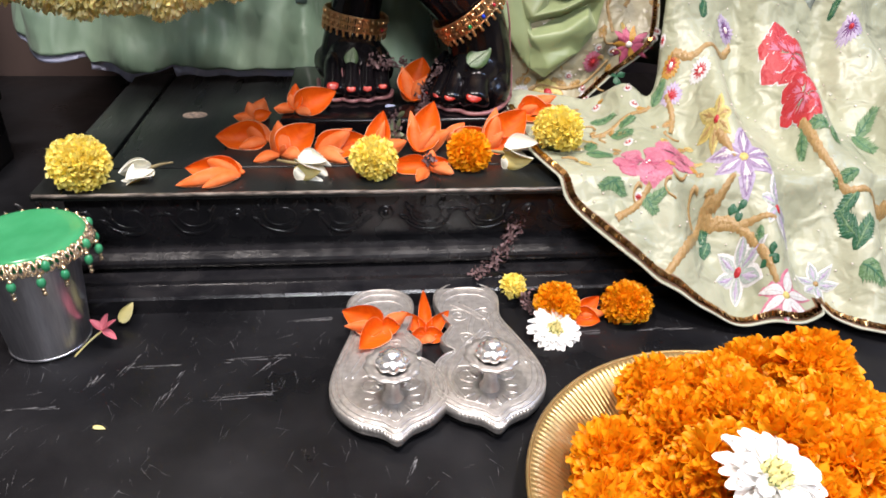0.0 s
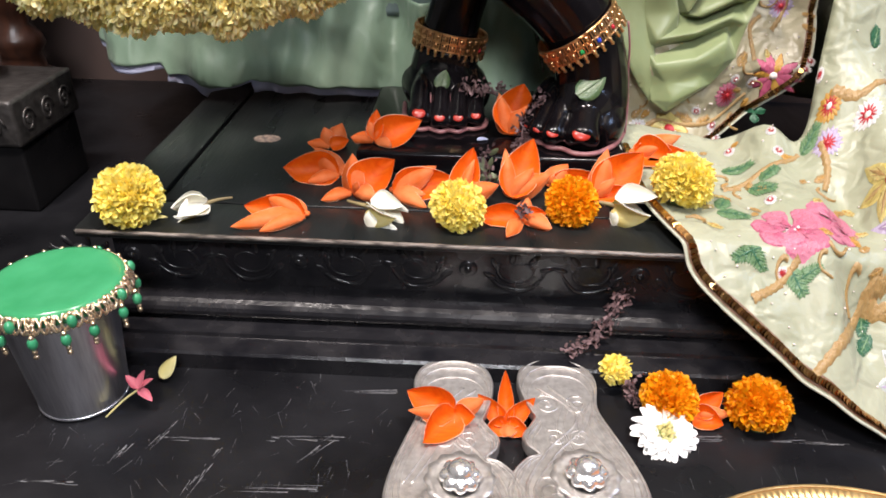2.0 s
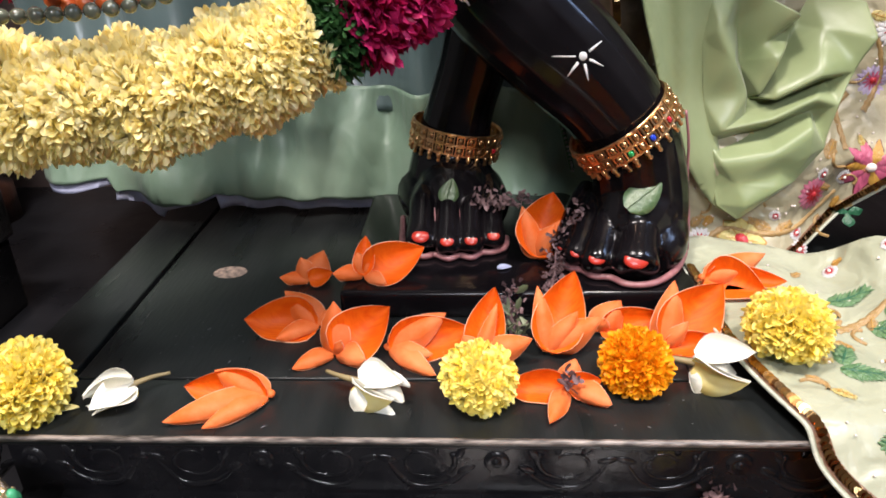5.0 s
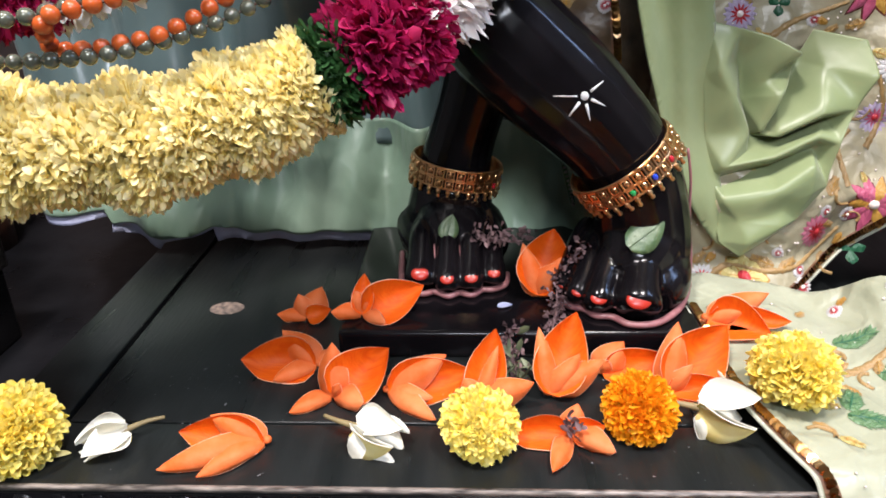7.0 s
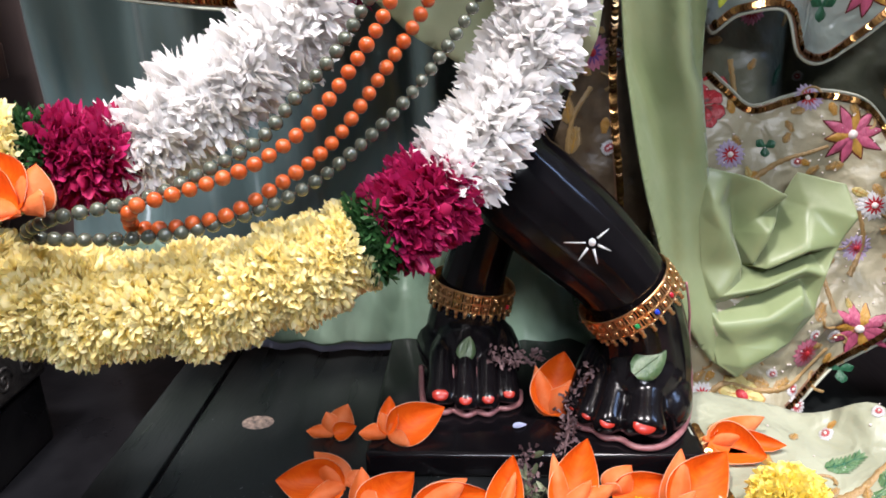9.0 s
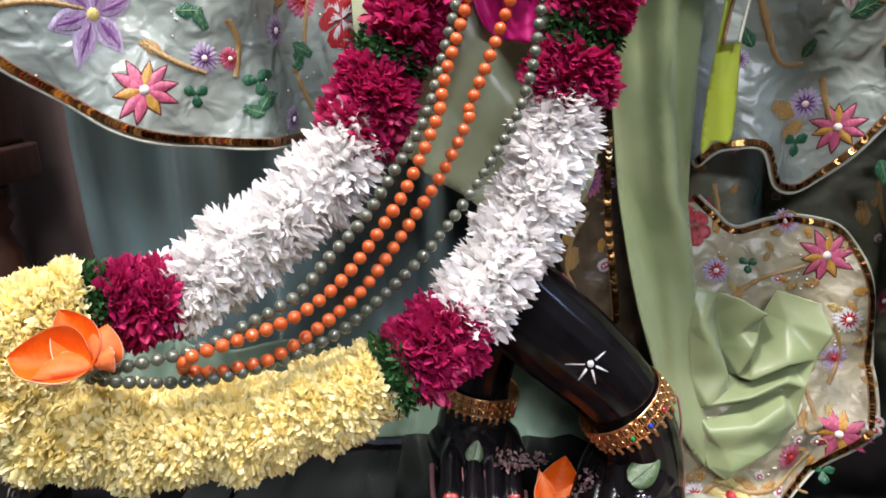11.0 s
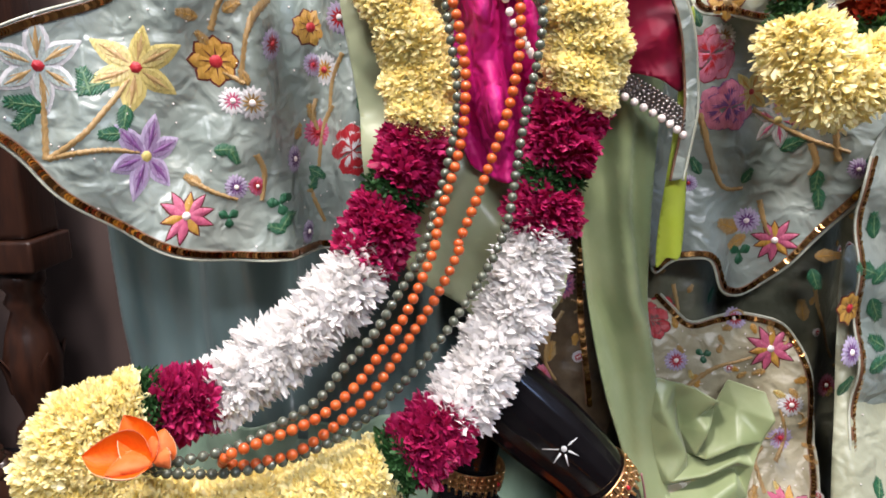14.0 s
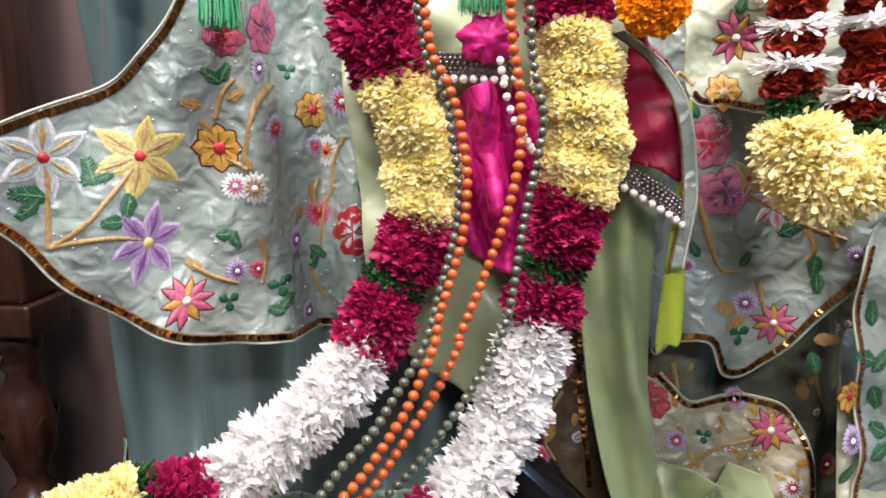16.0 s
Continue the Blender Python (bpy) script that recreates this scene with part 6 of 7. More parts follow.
stitch(shawl, s_shawl, "leaf", -0.416, 0.618, 0.0166, -140, 'green')
stitch(shawl, s_shawl, "leaf", -0.346, 0.617, 0.0195, -100, 'green')
stitch(shawl, s_shawl, "leaf", -0.354, 0.603, 0.0172, 180, 'green')
stitch(shawl, s_shawl, "leaf", -0.273, 0.733, 0.0156, 140, 'green')
stitch(shawl, s_shawl, "leaf", -0.263, 0.736, 0.0147, 60, 'green')
stitch(shawl, s_shawl, "shamrock", -0.226, 0.744, 0.0103, 0, 'green')
stitch(shawl, s_shawl, "leaf", -0.272, 0.584, 0.0154, 0, 'green')
stitch(shawl, s_shawl, "leaf", -0.265, 0.578, 0.0133, -60, 'green')
stitch(shawl, s_shawl, "shamrock", -0.230, 0.526, 0.0128, 20, 'green')
stitch(shawl, s_shawl, "shamrock", -0.273, 0.518, 0.0112, 0, 'green')
stitch(shawl, s_shawl, "leaf", -0.207, 0.541, 0.0180, 60, 'green')
stitch(shawl, s_shawl, "leaf", -0.201, 0.553, 0.0156, -30, 'green')
stitch(shawl, s_shawl, "leaf", -0.233, 0.501, 0.0151, 160, 'green')
stitch(shawl, s_shawl, "leaf", -0.225, 0.508, 0.0140, 60, 'green')
stitch(shawl, s_shawl, "leaf", -0.146, 0.595, 0.0168, 90, 'green')
stitch(shawl, s_shawl, "leaf", -0.148, 0.625, 0.0143, 100, 'green')
stitch(shawl, s_shawl, "leaf", -0.292, 0.708, 0.0146, 170, 'gold')
stitch(shawl, s_shawl, "leaf", -0.256, 0.716, 0.0138, 30, 'gold')
stitch(shawl, s_shawl, "leaf", -0.283, 0.687, 0.0128, 130, 'gold')
stitch(shawl, s_shawl, "leaf", -0.248, 0.652, 0.0131, 120, 'gold')
stitch(shawl, s_shawl, "leaf", -0.300, 0.556, 0.0131, 150, 'gold')
stitch(shawl, s_shawl, "leaf", -0.217, 0.597, 0.0140, 60, 'gold')
stitch(shawl, s_shawl, "leaf", -0.204, 0.616, 0.0142, 110, 'gold')
vine(shawl, s_shawl, [(-0.405, 0.582), (-0.403, 0.617), (-0.4, 0.649)], 0.0034)
vine(shawl, s_shawl, [(-0.404, 0.582), (-0.373, 0.602), (-0.357, 0.625), (-0.343, 0.65)], 0.0034)
vine(shawl, s_shawl, [(-0.404, 0.583), (-0.374, 0.588), (-0.355, 0.589), (-0.339, 0.585)], 0.0034)
vine(shawl, s_shawl, [(-0.276, 0.695), (-0.266, 0.718), (-0.255, 0.731)], 0.0034)
vine(shawl, s_shawl, [(-0.253, 0.646), (-0.246, 0.679), (-0.241, 0.705), (-0.235, 0.728)], 0.0034)
vine(shawl, s_shawl, [(-0.248, 0.646), (-0.26, 0.652), (-0.27, 0.657)], 0.0034)
vine(shawl, s_shawl, [(-0.247, 0.578), (-0.242, 0.56), (-0.246, 0.531)], 0.0034)
vine(shawl, s_shawl, [(-0.197, 0.595), (-0.203, 0.613), (-0.199, 0.631)], 0.0034)
vine(shawl, s_shawl, [(-0.21, 0.535), (-0.2, 0.509), (-0.196, 0.498)], 0.0034)
vine(shawl, s_shawl, [(-0.179, 0.624), (-0.192, 0.6), (-0.198, 0.559)], 0.0034)
vine(shawl, s_shawl, [(-0.165, 0.677), (-0.179, 0.648), (-0.183, 0.618)], 0.0034)
vine(shawl, s_shawl, [(-0.302, 0.556), (-0.283, 0.544), (-0.265, 0.535)], 0.0034)
stitch(upper, s_upper, "peony", 0.209, 0.669, 0.0287, 100, 'rose', 'red')
stitch(upper, s_upper, "peony", 0.226, 0.618, 0.0276, -60, 'rose', 'purple')
stitch(upper, s_upper, "round", 0.217, 0.685, 0.0136, 0, 'white', 'gold')
stitch(upper, s_upper, "lily", 0.249, 0.632, 0.0243, 70, 'yellow', 'amber', 'red')
stitch(upper, s_upper, "lily", 0.280, 0.604, 0.0303, 100, 'white', 'pink', 'yellow')
stitch(upper, s_upper, "leaf", 0.295, 0.579, 0.0187, 30, 'green')
stitch(upper, s_upper, "leaf", 0.320, 0.542, 0.0175, -90, 'green')
stitch(upper, s_upper, "leaf", 0.324, 0.524, 0.0164, -80, 'green')
stitch(upper, s_upper, "round", 0.260, 0.498, 0.0152, 0, 'lilac', 'purple')
stitch(upper, s_upper, "shamrock", 0.256, 0.462, 0.0135, 0, 'green')
stitch(upper, s_upper, "star", 0.290, 0.477, 0.0242, 20, 'pink', 'amber')
stitch(upper, s_upper, "leaf", 0.240, 0.492, 0.0218, 160, 'gold')
stitch(upper, s_upper, "leaf", 0.252, 0.475, 0.0171, -150, 'gold')
stitch(upper, s_upper, "leaf", 0.254, 0.546, 0.0131, 60, 'green')
stitch(upper, s_upper, "leaf", 0.329, 0.438, 0.0168, -70, 'green')
stitch(upper, s_upper, "leaf", 0.204, 0.556, 0.0144, 120, 'green')
stitch(upper, s_upper, "round", 0.197, 0.538, 0.0096, 0, 'lilac', 'purple')
stitch(upper, s_upper, "leaf", 0.337, 0.464, 0.0177, 10, 'gold')
stitch(upper, s_upper, "round", 0.348, 0.556, 0.0112, 0, 'lilac', 'purple')
stitch(upper, s_upper, "leaf", 0.360, 0.564, 0.0134, 30, 'green')
vine(upper, s_upper, [(0.252, 0.615), (0.285, 0.597), (0.309, 0.584), (0.34, 0.572)], 0.0036)
vine(upper, s_upper, [(0.332, 0.563), (0.327, 0.597), (0.334, 0.63)], 0.0036)
vine(upper, s_upper, [(0.31, 0.581), (0.317, 0.56), (0.314, 0.548)], 0.0036)
vine(upper, s_upper, [(0.204, 0.611), (0.226, 0.54), (0.251, 0.533)], 0.0036)
vine(upper, s_upper, [(0.27, 0.521), (0.278, 0.496), (0.285, 0.483)], 0.0036)
stitch(topc, s_top, "star", 0.217, 0.767, 0.0258, 0, 'pink', 'amber')
stitch(topc, s_top, "daisy", 0.205, 0.715, 0.0193, 0, 'amber', 'maroon', 'gold')
stitch(topc, s_top, "leaf", 0.217, 0.795, 0.0136, 80, 'green')
stitch(topc, s_top, "leaf", 0.175, 0.699, 0.0138, 120, 'green')
vine(topc, s_top, [(0.175, 0.723), (0.161, 0.734), (0.156, 0.718)], 0.003)
stitch(veil, s_veil, "star", 0.295, 0.355, 0.0269, 10, 'pink', 'amber')
stitch(veil, s_veil, "round", 0.260, 0.385, 0.0126, 0, 'lilac', 'red')
stitch(veil, s_veil, "round", 0.198, 0.335, 0.0140, 0, 'lilac', 'red')
stitch(veil, s_veil, "peony", 0.173, 0.376, 0.0228, 90, 'red', 'maroon')
stitch(veil, s_veil, "round", 0.317, 0.295, 0.0145, 0, 'white', 'red')
stitch(veil, s_veil, "round", 0.309, 0.255, 0.0138, 0, 'lilac', 'pink')
stitch(veil, s_veil, "shamrock", 0.228, 0.342, 0.0096, 0, 'green')
stitch(veil, s_veil, "star", 0.306, 0.191, 0.0269, 0, 'pink', 'amber')
stitch(veil, s_veil, "round", 0.258, 0.171, 0.0158, 0, 'rose', 'red')
stitch(veil, s_veil, "shamrock", 0.296, 0.149, 0.0124, 0, 'green')
stitch(veil, s_veil, "round", 0.248, 0.128, 0.0103, 0, 'white', 'red')
stitch(veil, s_veil, "daisy", 0.203, 0.135, 0.0197, 0, 'yellow', 'amber', 'red')
stitch(veil, s_veil, "round", 0.171, 0.130, 0.0125, 0, 'white', 'red')
stitch(veil, s_veil, "leaf", 0.235, 0.145, 0.0130, 30, 'gold')
stitch(veil, s_veil, "leaf", 0.217, 0.147, 0.0140, 160, 'gold')
stitch(veil, s_veil, "leaf", 0.269, 0.206, 0.0138, 60, 'gold')
vine(veil, s_veil, [(0.165, 0.118), (0.189, 0.14), (0.217, 0.141), (0.252, 0.146), (0.282, 0.17)], 0.003)
vine(veil, s_veil, [(0.283, 0.205), (0.279, 0.232), (0.29, 0.244)], 0.003)
vine(veil, s_veil, [(0.202, 0.298), (0.235, 0.327), (0.262, 0.339), (0.276, 0.345)], 0.003)
vine(veil, s_veil, [(0.301, 0.231), (0.314, 0.255), (0.306, 0.289)], 0.003)
stitch(shade, s_shade, "round", 0.066, 0.428, 0.0173, 0, 'rose', 'purple')
stitch(shade, s_shade, "leaf", 0.046, 0.380, 0.0175, 100, 'gold')
stitch(shade, s_shade, "leaf", 0.053, 0.353, 0.0178, 80, 'gold')
stitch(shade, s_shade, "round", 0.043, 0.326, 0.0138, 0, 'rose', 'red')
vine(shade, s_shade, [(0.067, 0.399), (0.052, 0.374), (0.048, 0.342), (0.06, 0.319)], 0.003)
vine(shade, s_shade, [(0.068, 0.484), (0.064, 0.465), (0.07, 0.445)], 0.003)
stitch(train, s_train, "peony", 0.463, 0.815, 0.0403, 100, 'red', 'rose')
stitch(train, s_train, "peony", 0.456, 0.757, 0.0348, -70, 'red', 'rose')
stitch(train, s_train, "peony", 0.260, 0.693, 0.0321, 160, 'rose', 'pink')
stitch(train, s_train, "peony", 0.298, 0.706, 0.0298, 40, 'rose', 'pink')
stitch(train, s_train, "lily", 0.363, 0.688, 0.0386, 20, 'lilac', 'white', 'yellow')
stitch(train, s_train, "lily", 0.348, 0.731, 0.0326, 120, 'yellow', 'gold', 'red')
stitch(train, s_train, "lily", 0.348, 0.617, 0.0403, 10, 'white', 'lilac', 'red')
stitch(train, s_train, "lily", 0.379, 0.579, 0.0309, 80, 'rose', 'white', 'yellow')
stitch(train, s_train, "lily", 0.386, 0.644, 0.0355, 150, 'white', 'lilac', 'red')
stitch(train, s_train, "lily", 0.429, 0.609, 0.0232, 40, 'white', 'lilac', 'gold')
stitch(train, s_train, "round", 0.351, 0.800, 0.0166, 0, 'white', 'red')
stitch(train, s_train, "round", 0.325, 0.821, 0.0156, 0, 'amber', 'red')
stitch(train, s_train, "round", 0.321, 0.796, 0.0142, 0, 'lilac', 'red')
stitch(train, s_train, "round", 0.398, 0.861, 0.0161, 0, 'lilac', 'purple')
stitch(train, s_train, "round", 0.542, 0.840, 0.0172, 0, 'lilac', 'purple')
stitch(train, s_train, "round", 0.265, 0.693, 0.0082, 0, 'white', 'red')
stitch(train, s_train, "leaf", 0.218, 0.668, 0.0193, -150, 'sage')
stitch(train, s_train, "leaf", 0.225, 0.666, 0.0193, -60, 'sage')
stitch(train, s_train, "leaf", 0.257, 0.654, 0.0193, -70, 'sage')
stitch(train, s_train, "leaf", 0.266, 0.657, 0.0170, 20, 'sage')
stitch(train, s_train, "leaf", 0.245, 0.799, 0.0222, 10, 'sage')
stitch(train, s_train, "leaf", 0.255, 0.757, 0.0212, -30, 'sage')
stitch(train, s_train, "leaf", 0.266, 0.774, 0.0190, 40, 'sage')
stitch(train, s_train, "leaf", 0.219, 0.717, 0.0203, -20, 'sage')
stitch(train, s_train, "leaf", 0.215, 0.735, 0.0171, 60, 'sage')
stitch(train, s_train, "leaf", 0.310, 0.808, 0.0222, 40, 'sage')
stitch(train, s_train, "leaf", 0.457, 0.722, 0.0230, 160, 'sage')
stitch(train, s_train, "leaf", 0.472, 0.712, 0.0217, 60, 'sage')
stitch(train, s_train, "leaf", 0.535, 0.753, 0.0255, 30, 'sage')
stitch(train, s_train, "leaf", 0.526, 0.735, 0.0228, -60, 'sage')
stitch(train, s_train, "leaf", 0.469, 0.668, 0.0210, -160, 'sage')
stitch(train, s_train, "leaf", 0.441, 0.712, 0.0207, -120, 'sage')
stitch(train, s_train, "leaf", 0.465, 0.638, 0.0267, 110, 'green')
stitch(train, s_train, "leaf", 0.475, 0.624, 0.0252, 40, 'green')
stitch(train, s_train, "leaf", 0.468, 0.652, 0.0245, -160, 'green')
stitch(train, s_train, "leaf", 0.474, 0.593, 0.0247, -60, 'sage')
stitch(train, s_train, "leaf", 0.319, 0.653, 0.0165, -90, 'green')
stitch(train, s_train, "leaf", 0.319, 0.640, 0.0152, -120, 'green')
stitch(train, s_train, "shamrock", 0.352, 0.654, 0.0127, 0, 'green')
stitch(train, s_train, "shamrock", 0.371, 0.606, 0.0123, 40, 'green')
stitch(train, s_train, "leaf", 0.366, 0.860, 0.0158, 80, 'green')
stitch(train, s_train, "leaf", 0.529, 0.862, 0.0201, 10, 'green')
stitch(train, s_train, "leaf", 0.365, 0.624, 0.0170, -120, 'sage')
vine(train, s_train, [(0.263, 0.598), (0.289, 0.621), (0.317, 0.659), (0.333, 0.663), (0.35, 0.673)], 0.0042)
vine(train, s_train, [(0.317, 0.659), (0.349, 0.647), (0.364, 0.617), (0.373, 0.588)], 0.0042)
vine(train, s_train, [(0.317, 0.66), (0.358, 0.642), (0.38, 0.633)], 0.0042)
vine(train, s_train, [(0.448, 0.737), (0.452, 0.687), (0.473, 0.657), (0.52, 0.661)], 0.0042)
vine(train, s_train, [(0.317, 0.801), (0.316, 0.772), (0.309, 0.754)], 0.0042)
vine(train, s_train, [(0.219, 0.639), (0.239, 0.65), (0.259, 0.666)], 0.0042)
vine(train, s_train, [(0.223, 0.765), (0.254, 0.776), (0.3, 0.802)], 0.0042)
vine(train, s_train, [(0.327, 0.828), (0.354, 0.818), (0.406, 0.855)], 0.0042)
vine(train, s_train, [(0.346, 0.721), (0.352, 0.701), (0.355, 0.69)], 0.0042)
stitch(far, s_far, "leaf", 0.357, 0.503, 0.0199, 100, 'green')
stitch(far, s_far, "leaf", 0.346, 0.462, 0.0218, 160, 'green')
stitch(far, s_far, "leaf", 0.364, 0.456, 0.0199, 40, 'green')
stitch(far, s_far, "leaf", 0.365, 0.420, 0.0213, -60, 'green')
stitch(far, s_far, "leaf", 0.371, 0.384, 0.0203, 150, 'green')
stitch(far, s_far, "leaf", 0.371, 0.364, 0.0214, 20, 'green')
stitch(far, s_far, "round", 0.333, 0.383, 0.0164, 0, 'lilac', 'purple')
stitch(far, s_far, "daisy", 0.332, 0.425, 0.0165, 0, 'amber', 'maroon', 'red')
stitch(far, s_far, "leaf", 0.331, 0.348, 0.0177, 60, 'green')
stitch(under, s_under, "round", 0.220, 0.528, 0.0116, 0, 'lilac', 'red')
stitch(under, s_under, "round", 0.214, 0.457, 0.0117, 0, 'rose', 'red')
stitch(under, s_under, "peony", 0.185, 0.382, 0.0224, 60, 'red', 'maroon')
stitch(under, s_under, "leaf", 0.245, 0.400, 0.0172, 40, 'green')
stitch(under, s_under, "round", 0.281, 0.368, 0.0135, 0, 'lilac', 'purple')
stitch(under, s_under, "leaf", 0.346, 0.386, 0.0181, 100, 'gold')
stitch(under, s_under, "round", 0.213, 0.332, 0.0170, 0, 'lilac', 'red')
stitch(under, s_under, "leaf", 0.191, 0.346, 0.0160, 20, 'green')
stitch(under, s_under, "round", 0.388, 0.288, 0.0148, 0, 'rose', 'red')
vine(under, s_under, [(0.199, 0.417), (0.206, 0.378), (0.197, 0.334)], 0.003)
vine(under, s_under, [(0.355, 0.42), (0.363, 0.381), (0.394, 0.321)], 0.003)



def gold_work(owner, surf, a0, a1, b0, b1, ring, n, seed):
    """Small gold sprays and buds worked between the larger flowers."""
    g = random.Random(seed)
    R = [Vector(q) for q in ring]
    for k in range(n):
        x, y = g.uniform(a0, a1), g.uniform(b0, b1)
        odd = False
        for p, q in zip(R, R[1:] + R[:1]):
            if (p.y > y) != (q.y > y) and x < (q.x - p.x) * (y - p.y) / (q.y - p.y) + p.x:
                odd = not odd
        if not odd:
            continue
        if k % 5 == 4:
            stitch(owner, surf, "round", x, y, g.uniform(0.005, 0.008), 0, "white", "red")
        elif k % 5 == 3:
            a = g.uniform(0, 6.28)
            vine(owner, surf, [(x + 0.016 * i / 4 * math.cos(a + 0.5 * i), y + 0.016 * i / 4 * math.sin(a + 0.5 * i)) for i in range(5)], 0.0018)
        else:
            stitch(owner, surf, "leaf", x, y, g.uniform(0.007, 0.011), g.uniform(0, 360), g.choice(("gold", "gold", "straw", "amber")))


gold_work(veil, s_veil, 0.12, 0.34, 0.11, 0.40, veil_ring, 95, 3)
gold_work(train, s_train, 0.165, 0.33, 0.655, 0.85, train_ring, 44, 9)
gold_work(under, s_under, 0.16, 0.42, 0.24, 0.56, [(0.1, 0.2), (0.5, 0.2), (0.5, 0.6), (0.1, 0.6)], 46, 4)
gold_work(shade, s_shade, 0.02, 0.10, 0.30, 0.54, [(0.025, 0.54), (0.02, 0.42), (0.05, 0.35), (0.10, 0.29), (0.11, 0.54)], 26, 6)

# ---- strings of beads ----
M_darkred = material("dark_red_petal", (0.24, 0.012, 0.006), (0.46, 0.05, 0.012), 0.5, vary="island", through_light=0.2)
M_tassel = material("emerald_tassel", (0.01, 0.26, 0.09), (0.03, 0.38, 0.15), 0.35, vary="island", sheen=0.3)
M_bluegem = material("blue_glass", (0.01, 0.03, 0.35), (0.02, 0.06, 0.5), 0.08, coat=0.6)
M_greengem = material("green_glass", (0.01, 0.2, 0.05), (0.02, 0.3, 0.08), 0.08, coat=0.6)
M_redgem = material("red_glass", (0.35, 0.01, 0.02), (0.45, 0.02, 0.03), 0.08, coat=0.6)


def bead_string(label, points, r, mat, group):
    t = thing("bead_necklace", (0, 0, 0), label, "necklace", group)
    c = catmull(points, 900)
    s = np.concatenate([[0], np.cumsum(np.linalg.norm(np.diff(c, axis=0), axis=1))])
    n = int(s[-1] / (2.02 * r))
    c2 = np.stack([np.interp(np.linspace(0, s[-1], n), s, c[:, k]) for k in range(3)], 1)
    b = bmesh.new()
    tube(b, c2, 0.0008, 5)
    part("cord", b, M_cord, t)
    b = bmesh.new()
    ball(b, (0, 0, 0), r, 14, 9, (1, 1, 0.94))
    me = bpy.data.meshes.new("bead")
    b.to_mesh(me)
    b.free()
    g = random.Random(n)
    for p in c2:
        ob = place("bead", me, mat, t)
        ob.location = p
        ob.rotation_euler = (g.uniform(0, 3), g.uniform(0, 3), g.uniform(0, 3))
        q = g.uniform(0.94, 1.04)
        ob.scale = (q, q, q)
    return t


GREY_L = [(-0.085, 0.814, 0.85), (-0.073, 0.809, 0.752), (-0.064, 0.807, 0.727), (-0.055, 0.806, 0.709), (-0.05, 0.803, 0.676), (-0.045, 0.8, 0.638), (-0.048, 0.795, 0.599), (-0.061, 0.786, 0.551), (-0.074, 0.775, 0.508), (-0.096, 0.761, 0.472), (-0.114, 0.749, 0.445), (-0.137, 0.739, 0.421), (-0.156, 0.726, 0.4), (-0.185, 0.714, 0.385), (-0.207, 0.703, 0.376), (-0.223, 0.696, 0.372), (-0.258, 0.687, 0.367)]
GREY_R = [(-0.289, 0.705, 0.352), (-0.268, 0.702, 0.35), (-0.227, 0.702, 0.35), (-0.191, 0.71, 0.353), (-0.158, 0.722, 0.361), (-0.127, 0.736, 0.374), (-0.096, 0.756, 0.397), (-0.071, 0.768, 0.421), (-0.045, 0.783, 0.453), (-0.026, 0.789, 0.482), (-0.013, 0.794, 0.504), (-0.002, 0.798, 0.536), (0.005, 0.803, 0.582), (0.012, 0.807, 0.623), (0.02, 0.811, 0.657), (0.025, 0.814, 0.694), (0.019, 0.817, 0.723), (0.015, 0.819, 0.753), (0.011, 0.824, 0.85)]
OR_L = [(-0.08, 0.812, 0.85), (-0.068, 0.807, 0.752), (-0.055, 0.805, 0.723), (-0.046, 0.803, 0.698), (-0.041, 0.801, 0.672), (-0.038, 0.798, 0.64), (-0.043, 0.792, 0.592), (-0.061, 0.781, 0.533), (-0.065, 0.774, 0.51), (-0.084, 0.757, 0.468), (-0.097, 0.748, 0.447), (-0.125, 0.732, 0.411), (-0.152, 0.717, 0.391), (-0.181, 0.708, 0.38), (-0.211, 0.695, 0.373), (-0.219, 0.691, 0.37)]
OR_R = [(-0.228, 0.709, 0.355), (-0.211, 0.708, 0.354), (-0.191, 0.711, 0.357), (-0.174, 0.715, 0.36), (-0.147, 0.729, 0.374), (-0.122, 0.748, 0.391), (-0.106, 0.757, 0.409), (-0.082, 0.772, 0.442), (-0.063, 0.78, 0.47), (-0.044, 0.788, 0.508), (-0.045, 0.789, 0.512), (-0.031, 0.793, 0.545), (-0.018, 0.797, 0.579), (-0.007, 0.8, 0.609), (0.001, 0.803, 0.639), (0.006, 0.806, 0.672), (0.006, 0.809, 0.701), (0.003, 0.811, 0.73), (-0.002, 0.814, 0.763), (-0.005, 0.819, 0.85)]
bead_string("long string of grey green pearly beads over the garland", GREY_L + GREY_R, 0.0044, M_greybead, "bead necklaces")
bead_string("long string of coral orange beads over the garland", OR_L + OR_R, 0.0046, M_orangebead, "bead necklaces")
flame_flower(-0.266, 0.672, 0.372, 0.42, [(-120, 10, 6, 46, 1), (-66, 80, -2, 34, 1), (-62, -34, 26, 32, -1), (14, 56, 12, 28, -1), (34, 12, 20, 22, -1)], "orange flame flower tucked into the garland")


